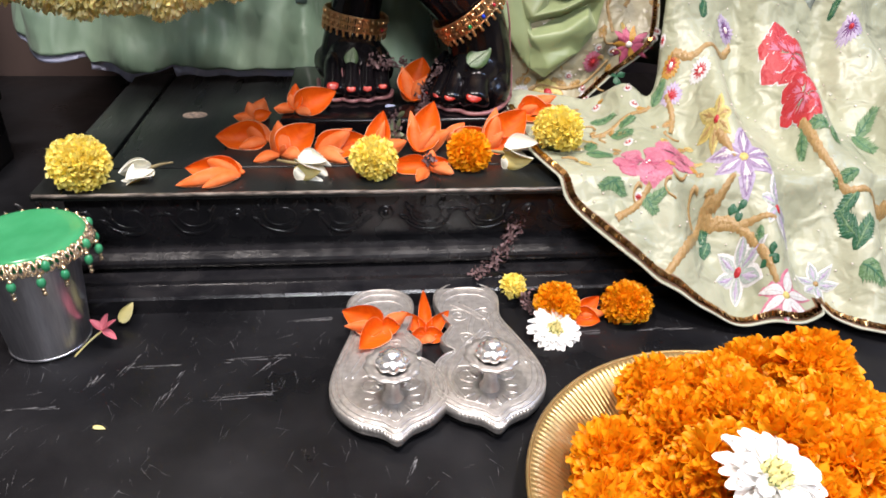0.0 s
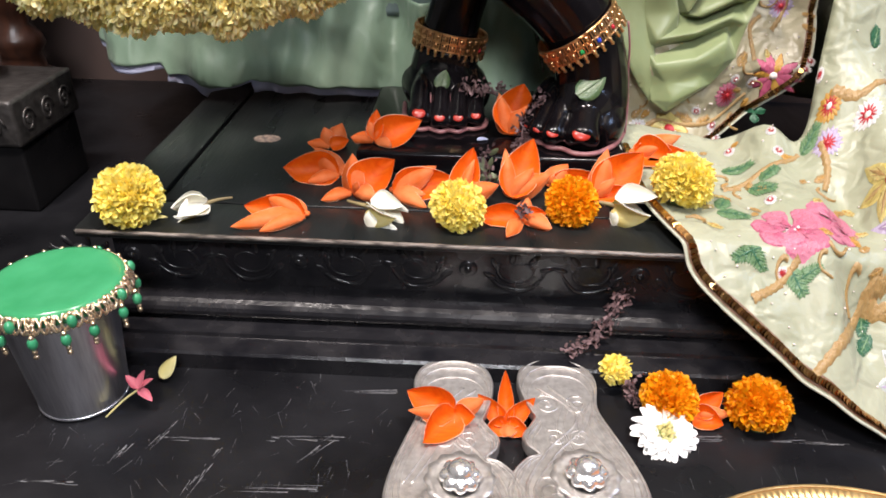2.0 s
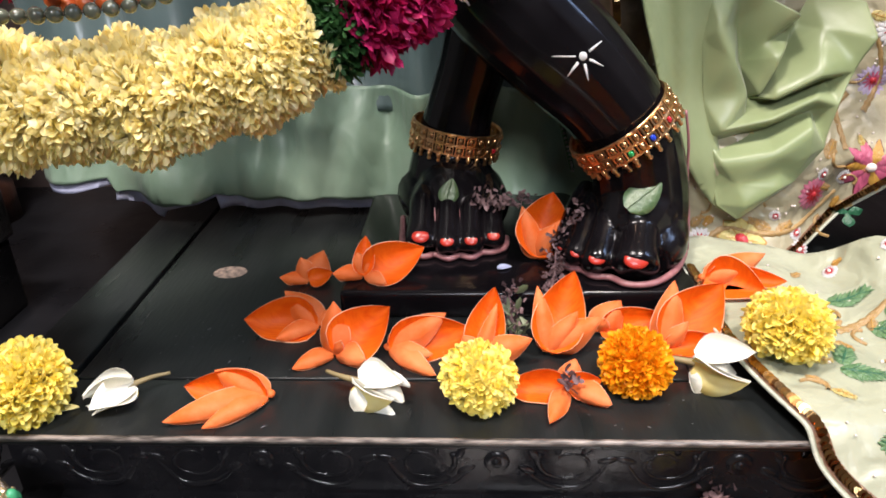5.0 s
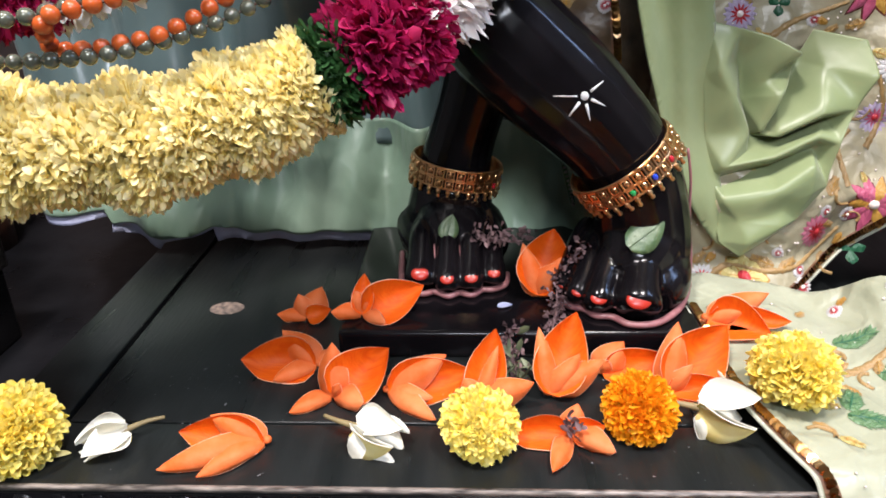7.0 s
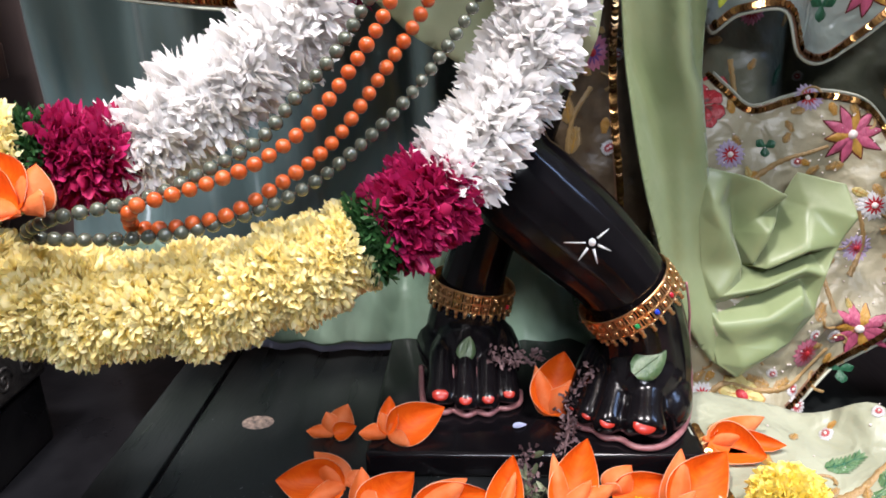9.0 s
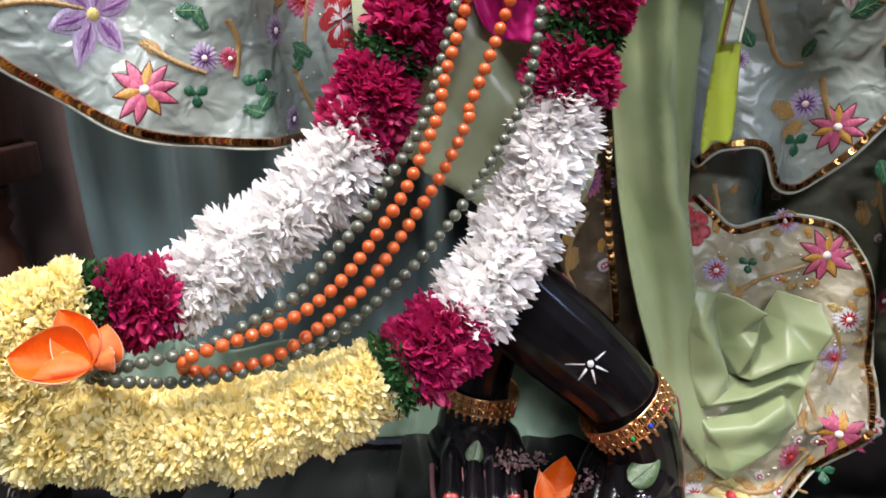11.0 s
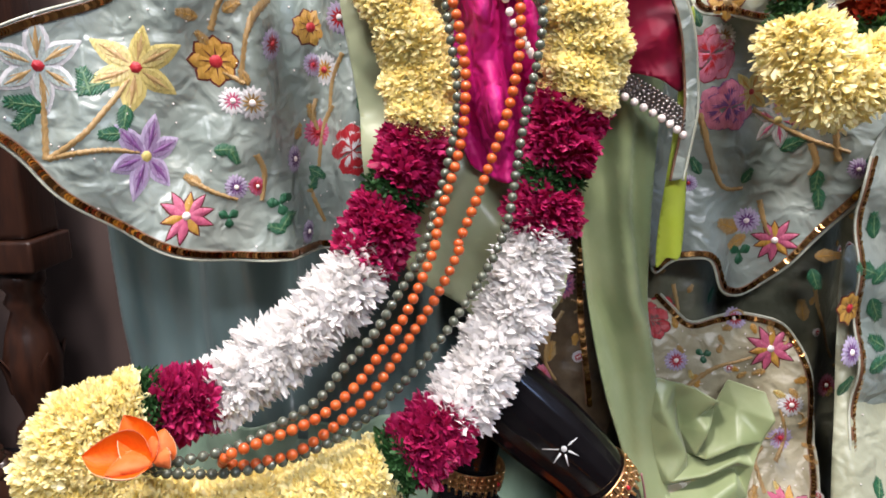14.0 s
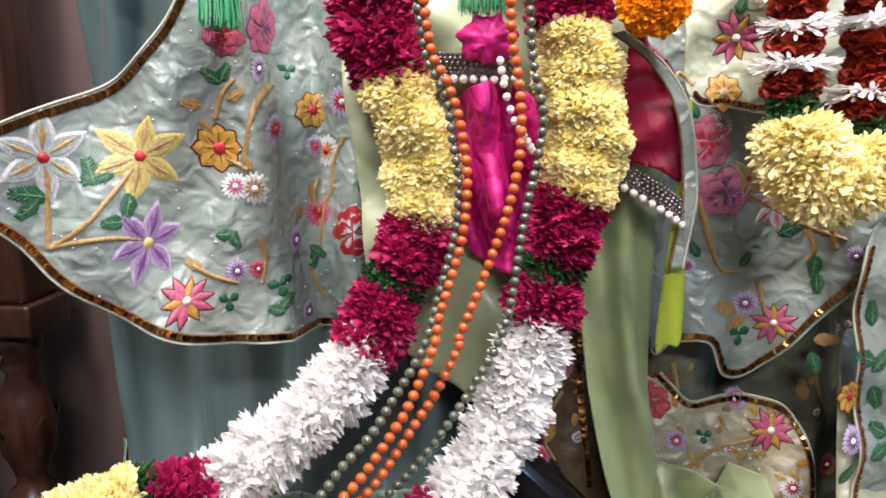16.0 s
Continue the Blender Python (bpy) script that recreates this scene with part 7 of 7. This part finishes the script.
# ---- anklets ----
def anklet(centre, axis, R, label, gems):
    t = thing("gold_anklet", centre, label, "anklet", "gold anklets")
    t.rotation_mode = "QUATERNION"
    t.rotation_quaternion = Vector(axis).to_track_quat("Z", "Y")
    n = 28
    w, h, d = 2 * math.pi * R / n * 0.86, 0.0078, 0.0024
    b = bmesh.new()
    ri = []
    for cx, cz in ((-1, 0), (1, 0), (1, 1), (-1, 1)):
        x, z = cx * w / 2, cz * h
        ix, iz = x - cx * 0.0013, z + (0.0013 if cz == 0 else -0.0013)
        ri.append([b.verts.new(q) for q in ((x, -d / 2, z), (ix, -d / 2, iz), (ix, d / 2, iz), (x, d / 2, z))])
    for k in range(4):
        for j in range(4):
            b.faces.new((ri[k][j], ri[(k + 1) % 4][j], ri[(k + 1) % 4][(j + 1) % 4], ri[k][(j + 1) % 4]))
    link = bpy.data.meshes.new("link")
    bmesh.ops.recalc_face_normals(b, faces=b.faces)
    b.to_mesh(link)
    b.free()
    b = bmesh.new()
    ball(b, (0, 0, 0), 0.0023, 8, 6, (1, 0.7, 1.2))
    stone = bpy.data.meshes.new("stone")
    b.to_mesh(stone)
    b.free()
    b = bmesh.new()
    lathe(b, [(0.0003, -0.0092), (0.0016, -0.0084), (0.0020, -0.0072), (0.0012, -0.0056), (0.0017, -0.0046), (0.0023, -0.0030), (0.0016, -0.0012), (0.0006, 0.0), (0.0005, 0.001)], 8)
    drop = bpy.data.meshes.new("drop")
    b.to_mesh(drop)
    b.free()
    gr = random.Random(int(R * 1e6))
    for k in range(n):
        q = 2 * math.pi * k / n
        m = Matrix.Rotation(q, 4, "Z") @ Matrix.Translation((0, -R, 0))
        o = place("drop", drop, M_gold, t)
        o.matrix_local = m @ Matrix.Rotation(gr.gauss(0, 0.12), 4, "Y")
        for z0 in (0.0, 0.0088):
            place("link", link, M_gold, t, smooth=False).matrix_local = m @ Matrix.Translation((0, 0, z0))
            me = stone.copy()
            place("stone", me, gems.get(k, M_gold) if z0 == 0.0 else M_gold, t).matrix_local = m @ Matrix.Translation((0, -0.0010, z0 + 0.0039))
    for z in (-0.0006, 0.0080, 0.0172):
        b = bmesh.new()
        tube(b, [(R * math.cos(2 * math.pi * j / 60), R * math.sin(2 * math.pi * j / 60), z) for j in range(61)], 0.0010, 6)
        part("band", b, M_gold, t)
    return t


anklet((-0.0385, 0.9675, 0.201), (0.18, 0.02, 1.0), 0.0395, "gold anklet with hanging balls and coloured stones", {0: M_bluegem, 25: M_redgem})
anklet((0.098, 0.883, 0.232), (-0.60, -0.06, 0.78), 0.0415, "gold anklet of open links with blue and green stones", {6: M_greengem, 8: M_bluegem, 10: M_redgem})

# ---- folded end of the sash ----
tail = thing("sash_end", (0.21, 0.92, 0.155), "bunched end of a leaf green satin sash with deep folds", "sash")
# its corners and creases, as chains of (x, z, millimetres forward)
RIM = [(0.157, 0.337, 2), (0.182, 0.331, 6), (0.205, 0.325, 9), (0.226, 0.314, 14), (0.233, 0.303, -8), (0.244, 0.327, -6), (0.277, 0.321, 8), (0.283, 0.296, 17), (0.272, 0.272, 12),
       (0.262, 0.247, 14), (0.257, 0.213, 6), (0.235, 0.186, 6), (0.194, 0.156, 8), (0.178, 0.166, 4), (0.171, 0.195, 0), (0.166, 0.220, 0), (0.162, 0.250, 2), (0.157, 0.295, 4)]
CREASES = [[(0.168, 0.305, 13), (0.180, 0.280, 13), (0.194, 0.254, 8)], [(0.186, 0.305, -4), (0.192, 0.275, -6), (0.200, 0.247, -6)], [(0.206, 0.292, 5)], [(0.215, 0.283, 15), (0.205, 0.254, 8)],
           [(0.223, 0.281, -9), (0.209, 0.252, -3)], [(0.214, 0.252, 13), (0.244, 0.270, 18)], [(0.250, 0.300, 3)], [(0.196, 0.237, 2), (0.224, 0.246, -3), (0.254, 0.262, 2)],
           [(0.176, 0.227, 9), (0.212, 0.236, 13), (0.244, 0.252, 14)], [(0.178, 0.214, -4), (0.214, 0.223, -5), (0.246, 0.240, 2)], [(0.177, 0.203, 8), (0.214, 0.213, 15), (0.242, 0.230, 14)],
           [(0.190, 0.186, 8), (0.222, 0.196, 9), (0.243, 0.210, 10)], [(0.197, 0.170, 13), (0.222, 0.184, 12)]]


def bunched(name, rim, creases, parent):
    """Cloth bunched along creases: flat facets between them, rounded over."""
    pts, edges = list(rim), []
    for chain in creases:
        k = len(pts)
        pts += chain
        edges += [(k + i, k + i + 1) for i in range(len(chain) - 1)]
    vs, _, fs, orig, *_ = delaunay_2d_cdt([Vector(p[:2]) for p in pts], edges, [list(range(len(rim)))], 1, 1e-6)
    b = bmesh.new()
    bv = []
    for v, o in zip(vs, orig):
        h = pts[o[0]][2] if o else 0.0
        bv.append(b.verts.new((v.x, lin(v.y, [0.15, 0.20, 0.25, 0.34], [0.906, 0.908, 0.925, 0.940]) - 0.0017 * h, v.y)))
    for q in fs:
        b.faces.new([bv[i] for i in q])
    for r in range(4):
        bmesh.ops.subdivide_edges(b, edges=b.edges[:], cuts=1, use_grid_fill=True)
        if r > 0:
            bmesh.ops.smooth_vert(b, verts=b.verts[:], factor=0.5, use_axis_x=r > 2, use_axis_y=True, use_axis_z=r > 2)
    for r in range(12):
        bmesh.ops.smooth_vert(b, verts=b.verts[:], factor=0.5, use_axis_x=False, use_axis_y=True, use_axis_z=False)
    ob = part(name, b, M_sash, None)
    sol = ob.modifiers.new("thickness", "SOLIDIFY")
    sol.thickness, sol.offset = 0.0016, 0
    ob.parent = parent
    ob.matrix_parent_inverse = Matrix.Translation(parent.location).inverted()
    return ob


bunched("cloth", RIM, CREASES, tail)

# ---- magenta cloth, belts, lime edge ----
def s_mag(x, z):
    y = 0.866 + 0.024 * math.sin(125 * x + 20 * z) + 0.008 * math.sin(70 * z + 60 * x) + 0.004 * math.sin(150 * x - 60 * z) + 3.0 * (x + 0.012) ** 2
    return (x, y, z)


def s_hip(x, z):
    y = 0.890 + 0.9 * (x - 0.14) ** 2 * 10 + 0.004 * math.sin(120 * z - 60 * x) + 0.1 * max(0, 0.66 - z)
    return (x, y, z)


front = thing("magenta_cloth", (-0.01, 0.87, 0.56), "crumpled bright magenta silk tied at the waist", "cloth")
hung("cloth", [(-0.045, 0.71), (-0.05, 0.66), (-0.044, 0.60), (-0.030, 0.565), (0.0, 0.555), (0.018, 0.575), (0.022, 0.64), (0.024, 0.70), (0.0, 0.725), (-0.025, 0.722)], s_mag, M_magenta, front, step=0.004)
knot = thing("magenta_knot", (-0.02, 0.86, 0.76), "puffed knot of bright magenta silk", "cloth")
b = bmesh.new()
ball(b, (0, 0, 0), 0.022, 32, 24, (1.15, 0.7, 0.95))
for v in b.verts:
    q = math.atan2(v.co.z, v.co.x)
    v.co *= 1 + 0.10 * math.sin(7 * q + 40 * v.co.y) + 0.05 * math.sin(13 * q)
part("puff", b, M_magenta, knot)
hip = thing("crimson_cloth", (0.13, 0.89, 0.64), "crimson silk cloth stretched over the hip", "cloth")
hung("cloth", [(0.075, 0.80), (0.075, 0.66), (0.112, 0.652), (0.14, 0.645), (0.163, 0.634), (0.168, 0.67), (0.166, 0.705), (0.150, 0.735), (0.122, 0.768), (0.10, 0.80)], s_hip, M_crimson, hip, step=0.005)


def belt(name, line, label, drop=True):
    t = thing(name, line[0], label, "belt", "jewelled belts")
    o = Vector(line[0])
    c = catmull([Vector(p) - o for p in line], 60)
    s = np.concatenate([[0], np.cumsum(np.linalg.norm(np.diff(c, axis=0), axis=1))])
    for z, r, m, nm in ((0.0150, 0.0019, M_gsilver, "silver_bead"), (0.0112, 0.0021, M_gsilver, "silver_bead"), (0.0070, 0.0024, M_gsilver, "silver_bead"), (0.0026, 0.0021, M_gsilver, "silver_bead"), (-0.0010, 0.0017, M_gsilver, "silver_bead"), (-0.0062, 0.0039, M_pearl, "pearl")):
        b = bmesh.new()
        ball(b, (0, 0, 0), r, 10, 7)
        me = bpy.data.meshes.new(nm)
        b.to_mesh(me)
        b.free()
        n = int(s[-1] / (2.05 * r))
        for q in np.linspace(0, s[-1], n):
            p = [np.interp(q, s, c[:, k]) for k in range(3)]
            place(nm, me, m, t).location = (p[0], p[1] - 0.004, p[2] + z)
    b = bmesh.new()
    for a, d in zip(c, c[1:]):
        vs = [b.verts.new(p) for p in ((a[0], a[1], a[2] - 0.004), (d[0], d[1], d[2] - 0.004), (d[0], d[1], d[2] + 0.014), (a[0], a[1], a[2] + 0.014))]
        b.faces.new(vs)
        vs = [b.verts.new(p) for p in ((a[0], a[1] + 0.002, a[2] - 0.004), (d[0], d[1] + 0.002, d[2] - 0.004), (d[0], d[1] + 0.002, d[2] + 0.014), (a[0], a[1] + 0.002, a[2] + 0.014))]
        b.faces.new(vs[::-1])
    part("backing", b, M_gsilver, t)
    return t


belt("jewelled_belt", [(-0.066, 0.876, 0.735), (-0.04, 0.866, 0.733), (-0.015, 0.862, 0.732), (0.004, 0.862, 0.733)], "silver jewelled belt edged with pearls")
belt("jewelled_belt", [(0.098, 0.880, 0.640), (0.122, 0.876, 0.626), (0.145, 0.876, 0.612), (0.162, 0.884, 0.600)], "silver jewelled belt edged with pearls over the hip")
pearls = thing("pearl_string", (0, 0, 0), "short string of small pearls hanging beside the beads", "necklace")
b = bmesh.new()
ball(b, (0, 0, 0), 0.0036, 10, 7)
me = bpy.data.meshes.new("pearl")
b.to_mesh(me)
b.free()
for k, p in enumerate(catmull([(-0.010, 0.835, 0.740), (-0.006, 0.828, 0.715), (0.002, 0.826, 0.69), (0.012, 0.832, 0.675), (0.018, 0.836, 0.665)], 11)):
    place("pearl", me, M_pearl, pearls).location = p
lime = thing("lime_edging", (0.165, 0.9, 0.45), "bright lime silk edging hanging beside the sash", "cloth")
hung("cloth", [(0.166, 0.70), (0.160, 0.62), (0.152, 0.55), (0.148, 0.468), (0.158, 0.474), (0.170, 0.480), (0.173, 0.56), (0.172, 0.64), (0.171, 0.70)], lambda x, z: (x, 0.896 + 0.004 * math.sin(160 * x + 20 * z), z), M_lime, lime, step=0.004)


# the skirt's bordered edge that runs over the hip
EDGE = [(0.094, 0.767), (0.114, 0.753), (0.133, 0.736), (0.15, 0.71), (0.159, 0.674), (0.164, 0.627), (0.161, 0.588), (0.155, 0.551)]


def s_edge(x, z):
    return (x, 0.880 + 0.03 * max(0.0, 0.62 - z) + 0.0012 * math.sin(90 * z), z)


hung("border", [(x - 0.002, z) for x, z in EDGE] + [(x + 0.010, z + 0.002) for x, z in EDGE[::-1]], s_edge, M_shawl, upper, "pale corded border of the skirt", curve=False, step=0.004)
for off in (-0.002, 0.010):
    b = bmesh.new()
    tube(b, [Vector(s_edge(x + off, z)) for x, z in catmull(EDGE, 50)], 0.0014, 6)
    ob = part("piping", b, M_piping if off > 0 else M_band)
    ob.parent = upper
    ob.matrix_parent_inverse = Matrix.Translation(upper.location).inverted()


def tassel(x, y, z, label):
    t = thing("green_tassel", (x, y, z), label, "tassel", "green tassels")
    g = random.Random(int(abs(x) * 1e4))
    b = bmesh.new()
    for k in range(150):
        q, r = g.uniform(0, 6.28), 0.018 * math.sqrt(g.random())
        dx, dy = r * math.cos(q), r * math.sin(q)
        L = g.uniform(0.044, 0.054)
        tube(b, [(dx * 0.4, dy * 0.4, 0.04), (dx, dy, 0.018), (dx * 1.15 + g.gauss(0, 0.001), dy * 1.1, 0.045 - L - 0.012)], 0.0006, 3, False)
    part("fringe", b, M_tassel, t)["kind"] = "stuff"
    b = bmesh.new()
    lathe(b, [(0.001, 0.056), (0.006, 0.055), (0.0085, 0.049), (0.0075, 0.042), (0.009, 0.038), (0.003, 0.036)], 14)
    part("cap", b, M_gold, t)


tassel(-0.251, 0.85, 0.790, "bright green silk tassel over the shawl")
tassel(-0.024, 0.852, 0.800, "bright green silk tassel over the waist")

# ---- second garland beside the skirt ----
g2 = thing("banded_garland", (0, 0, 0), "two-stranded garland of red and white bands ending in yellow", "garland")
for k, pts in enumerate(([(0.231, 0.83, 0.86), (0.231, 0.83, 0.745), (0.233, 0.83, 0.702), (0.240, 0.826, 0.665), (0.262, 0.824, 0.635), (0.285, 0.826, 0.65)],
                         [(0.297, 0.842, 0.86), (0.300, 0.84, 0.745), (0.300, 0.84, 0.700), (0.302, 0.836, 0.668), (0.304, 0.833, 0.640), (0.306, 0.834, 0.62)])):
    c = catmull(pts, 200)
    z = c[:, 2]
    par = lambda zz: float(np.argmin(np.abs(z[:130] - zz))) / 199
    reds, whites = (((0.812, 0.781, 0.750, 0.720), (0.828, 0.797, 0.766, 0.735)), ((0.815, 0.785, 0.752, 0.728, 0.698), (0.832, 0.800, 0.769, 0.711)))[k]
    for j, zc in enumerate(reds):
        bloom_section("red_bloom_band", M_darkred, g2, c, par(zc + 0.008), par(zc - 0.008), 0.0215, 620, 0.010, 0.0048, 40 + j + 20 * k, lean=0.5, cup=0.6, curl=0.4, inner=0.2)
    for j, zc in enumerate(whites):
        bloom_section("white_bloom_band", M_wbloom, g2, c, par(zc + 0.003), par(zc - 0.003), 0.029, 150, 0.022, 0.0021, 60 + j + 20 * k, lean=0.12, jitter=0.10, inner=0.75)
    fz = 0.697 if k == 0 else 0.682
    bloom_section("fern_tuft", M_fern, g2, c, par(fz + 0.012), par(fz - 0.012), 0.022, 700, 0.010, 0.0015, 71 + k, lean=0.6, jitter=0.6)
    bloom_section("yellow_bloom_band", M_ybloom, g2, c, par(fz - 0.010), 0.99, 0.036, 6500 if k == 0 else 4200, 0.0112, 0.0025, 75 + k, lean=0.4, jitter=0.28, cup=0.6, curl=0.25, inner=0.6)
marigold(0.118, 0.862, 0.775, 0.030, M_maro, 51, "deep orange marigold tucked beside the waist", (60, 0, 0))
hang = thing("magenta_garland", (0, 0, 0), "end of a magenta flower garland before the curtain", "garland")
bloom_section("magenta_bloom_band", M_mbloom, hang, catmull([(-0.37, 0.98, 0.90), (-0.38, 0.98, 0.86), (-0.385, 0.98, 0.835)], 40), 0.0, 1.0, 0.030, 900, 0.015, 0.0032, 90)

# ---- string of sequins behind the legs ----
st = thing("sequin_string", (0, 1.0, 0.2), "dark green cord of small glittering sequins", "cord")
c = catmull([(-0.02, 0.01, 0.12), (0.02, 0.005, 0.075), (0.055, 0.0, 0.02), (0.07, -0.02, -0.03)], 46)
b = bmesh.new()
tube(b, c, 0.004, 8, True, 0.6)
part("cord", b, M_fern, st)
b = bmesh.new()
for p in c[::1]:
    ball(b, (p[0], p[1] - 0.003, p[2]), 0.0017, 6, 5)
part("sequin_trim", b, M_gsilver, st)["kind"] = "stuff"

# ---- carved furniture behind ----
base = thing("carved_stand", (-0.60, 0.98, 0.0), "carved brown wooden figure base on a metal-clad stand", "stand")
b = bmesh.new()
box(b, -0.14, 0.075, -0.08, 0.045, 0.0, 0.085, 0.004)
part("block", b, M_lacquer, base)
b = bmesh.new()
box(b, -0.145, 0.080, -0.085, 0.050, 0.085, 0.140, 0.005)
clad = part("cladding", b, M_tarnish, base, "embossed tarnished metal cladding")
for k in range(6):
    b = bmesh.new()
    x0 = -0.115 + 0.034 * k
    tube(b, [(x0 + (0.013 * (1 - i / 24)) * math.cos(i * 0.5), -0.0865, 0.110 + (0.016 * (1 - i / 24)) * math.sin(i * 0.5)) for i in range(25)], 0.0017, 6)
    part("scroll", b, M_tarnish, clad)
    if k > 2:
        continue
    b = bmesh.new()
    tube(b, [(0.0805, -0.06 + 0.040 * k + (0.013 * (1 - i / 24)) * math.cos(i * 0.5), 0.110 + (0.016 * (1 - i / 24)) * math.sin(i * 0.5)) for i in range(25)], 0.0017, 6)
    part("scroll", b, M_tarnish, clad)
b = bmesh.new()
g = random.Random(12)
for k in range(60):
    q, h = g.uniform(0, 6.28), g.uniform(0.0, 0.09)
    r = 0.075 * (1 - 0.5 * h / 0.09)
    ball(b, (-0.045 + r * math.cos(q), -0.017 + 0.75 * r * math.sin(q), 0.142 + h), g.uniform(0.008, 0.017), 10, 8, (1, 1, g.uniform(0.6, 1.2)))
ball(b, (-0.045, -0.017, 0.165), 0.070, 20, 12, (1, 0.75, 0.9))
part("carved_mound", b, M_brownwood, base, "glossy carved brown wood")


def post(x, y, label):
    t = thing("turned_post", (x, y, 0.0), label, "post", "turned posts")
    b = bmesh.new()
    lathe(b, [(0.001, 0.0), (0.05, 0.0), (0.05, 0.05), (0.034, 0.06), (0.030, 0.085), (0.040, 0.10), (0.036, 0.115), (0.022, 0.13), (0.026, 0.15), (0.040, 0.19), (0.043, 0.23), (0.034, 0.275), (0.022, 0.31), (0.030, 0.325), (0.024, 0.34), (0.034, 0.355), (0.034, 0.37), (0.026, 0.38)], 28)
    part("shaft", b, M_brownwood, t)
    b = bmesh.new()
    box(b, -0.06, 0.055, -0.055, 0.055, 0.38, 0.43, 0.006)
    part("capital", b, M_brownwood, t)
    b = bmesh.new()
    box(b, -0.05, 0.045, -0.045, 0.045, 0.43, 1.2, 0.01)
    part("upright", b, M_brownwood, t)
    for k in range(4):
        b = bmesh.new()
        q = math.pi / 2 * k - 0.6
        leaf_sheet(b, 0.07, 0.014, Matrix.Translation((0.040 * math.cos(q), 0.040 * math.sin(q), 0.18)) @ aim(math.degrees(q), 85), 0.5, -0.15, thick=0.003)
        part("carved_leaf", b, M_brownwood, t)
    return t


post(-0.735, 1.27, "dark turned wooden post with a carved bulb")
post(-0.90, 1.27, "dark turned wooden post with a carved bulb")
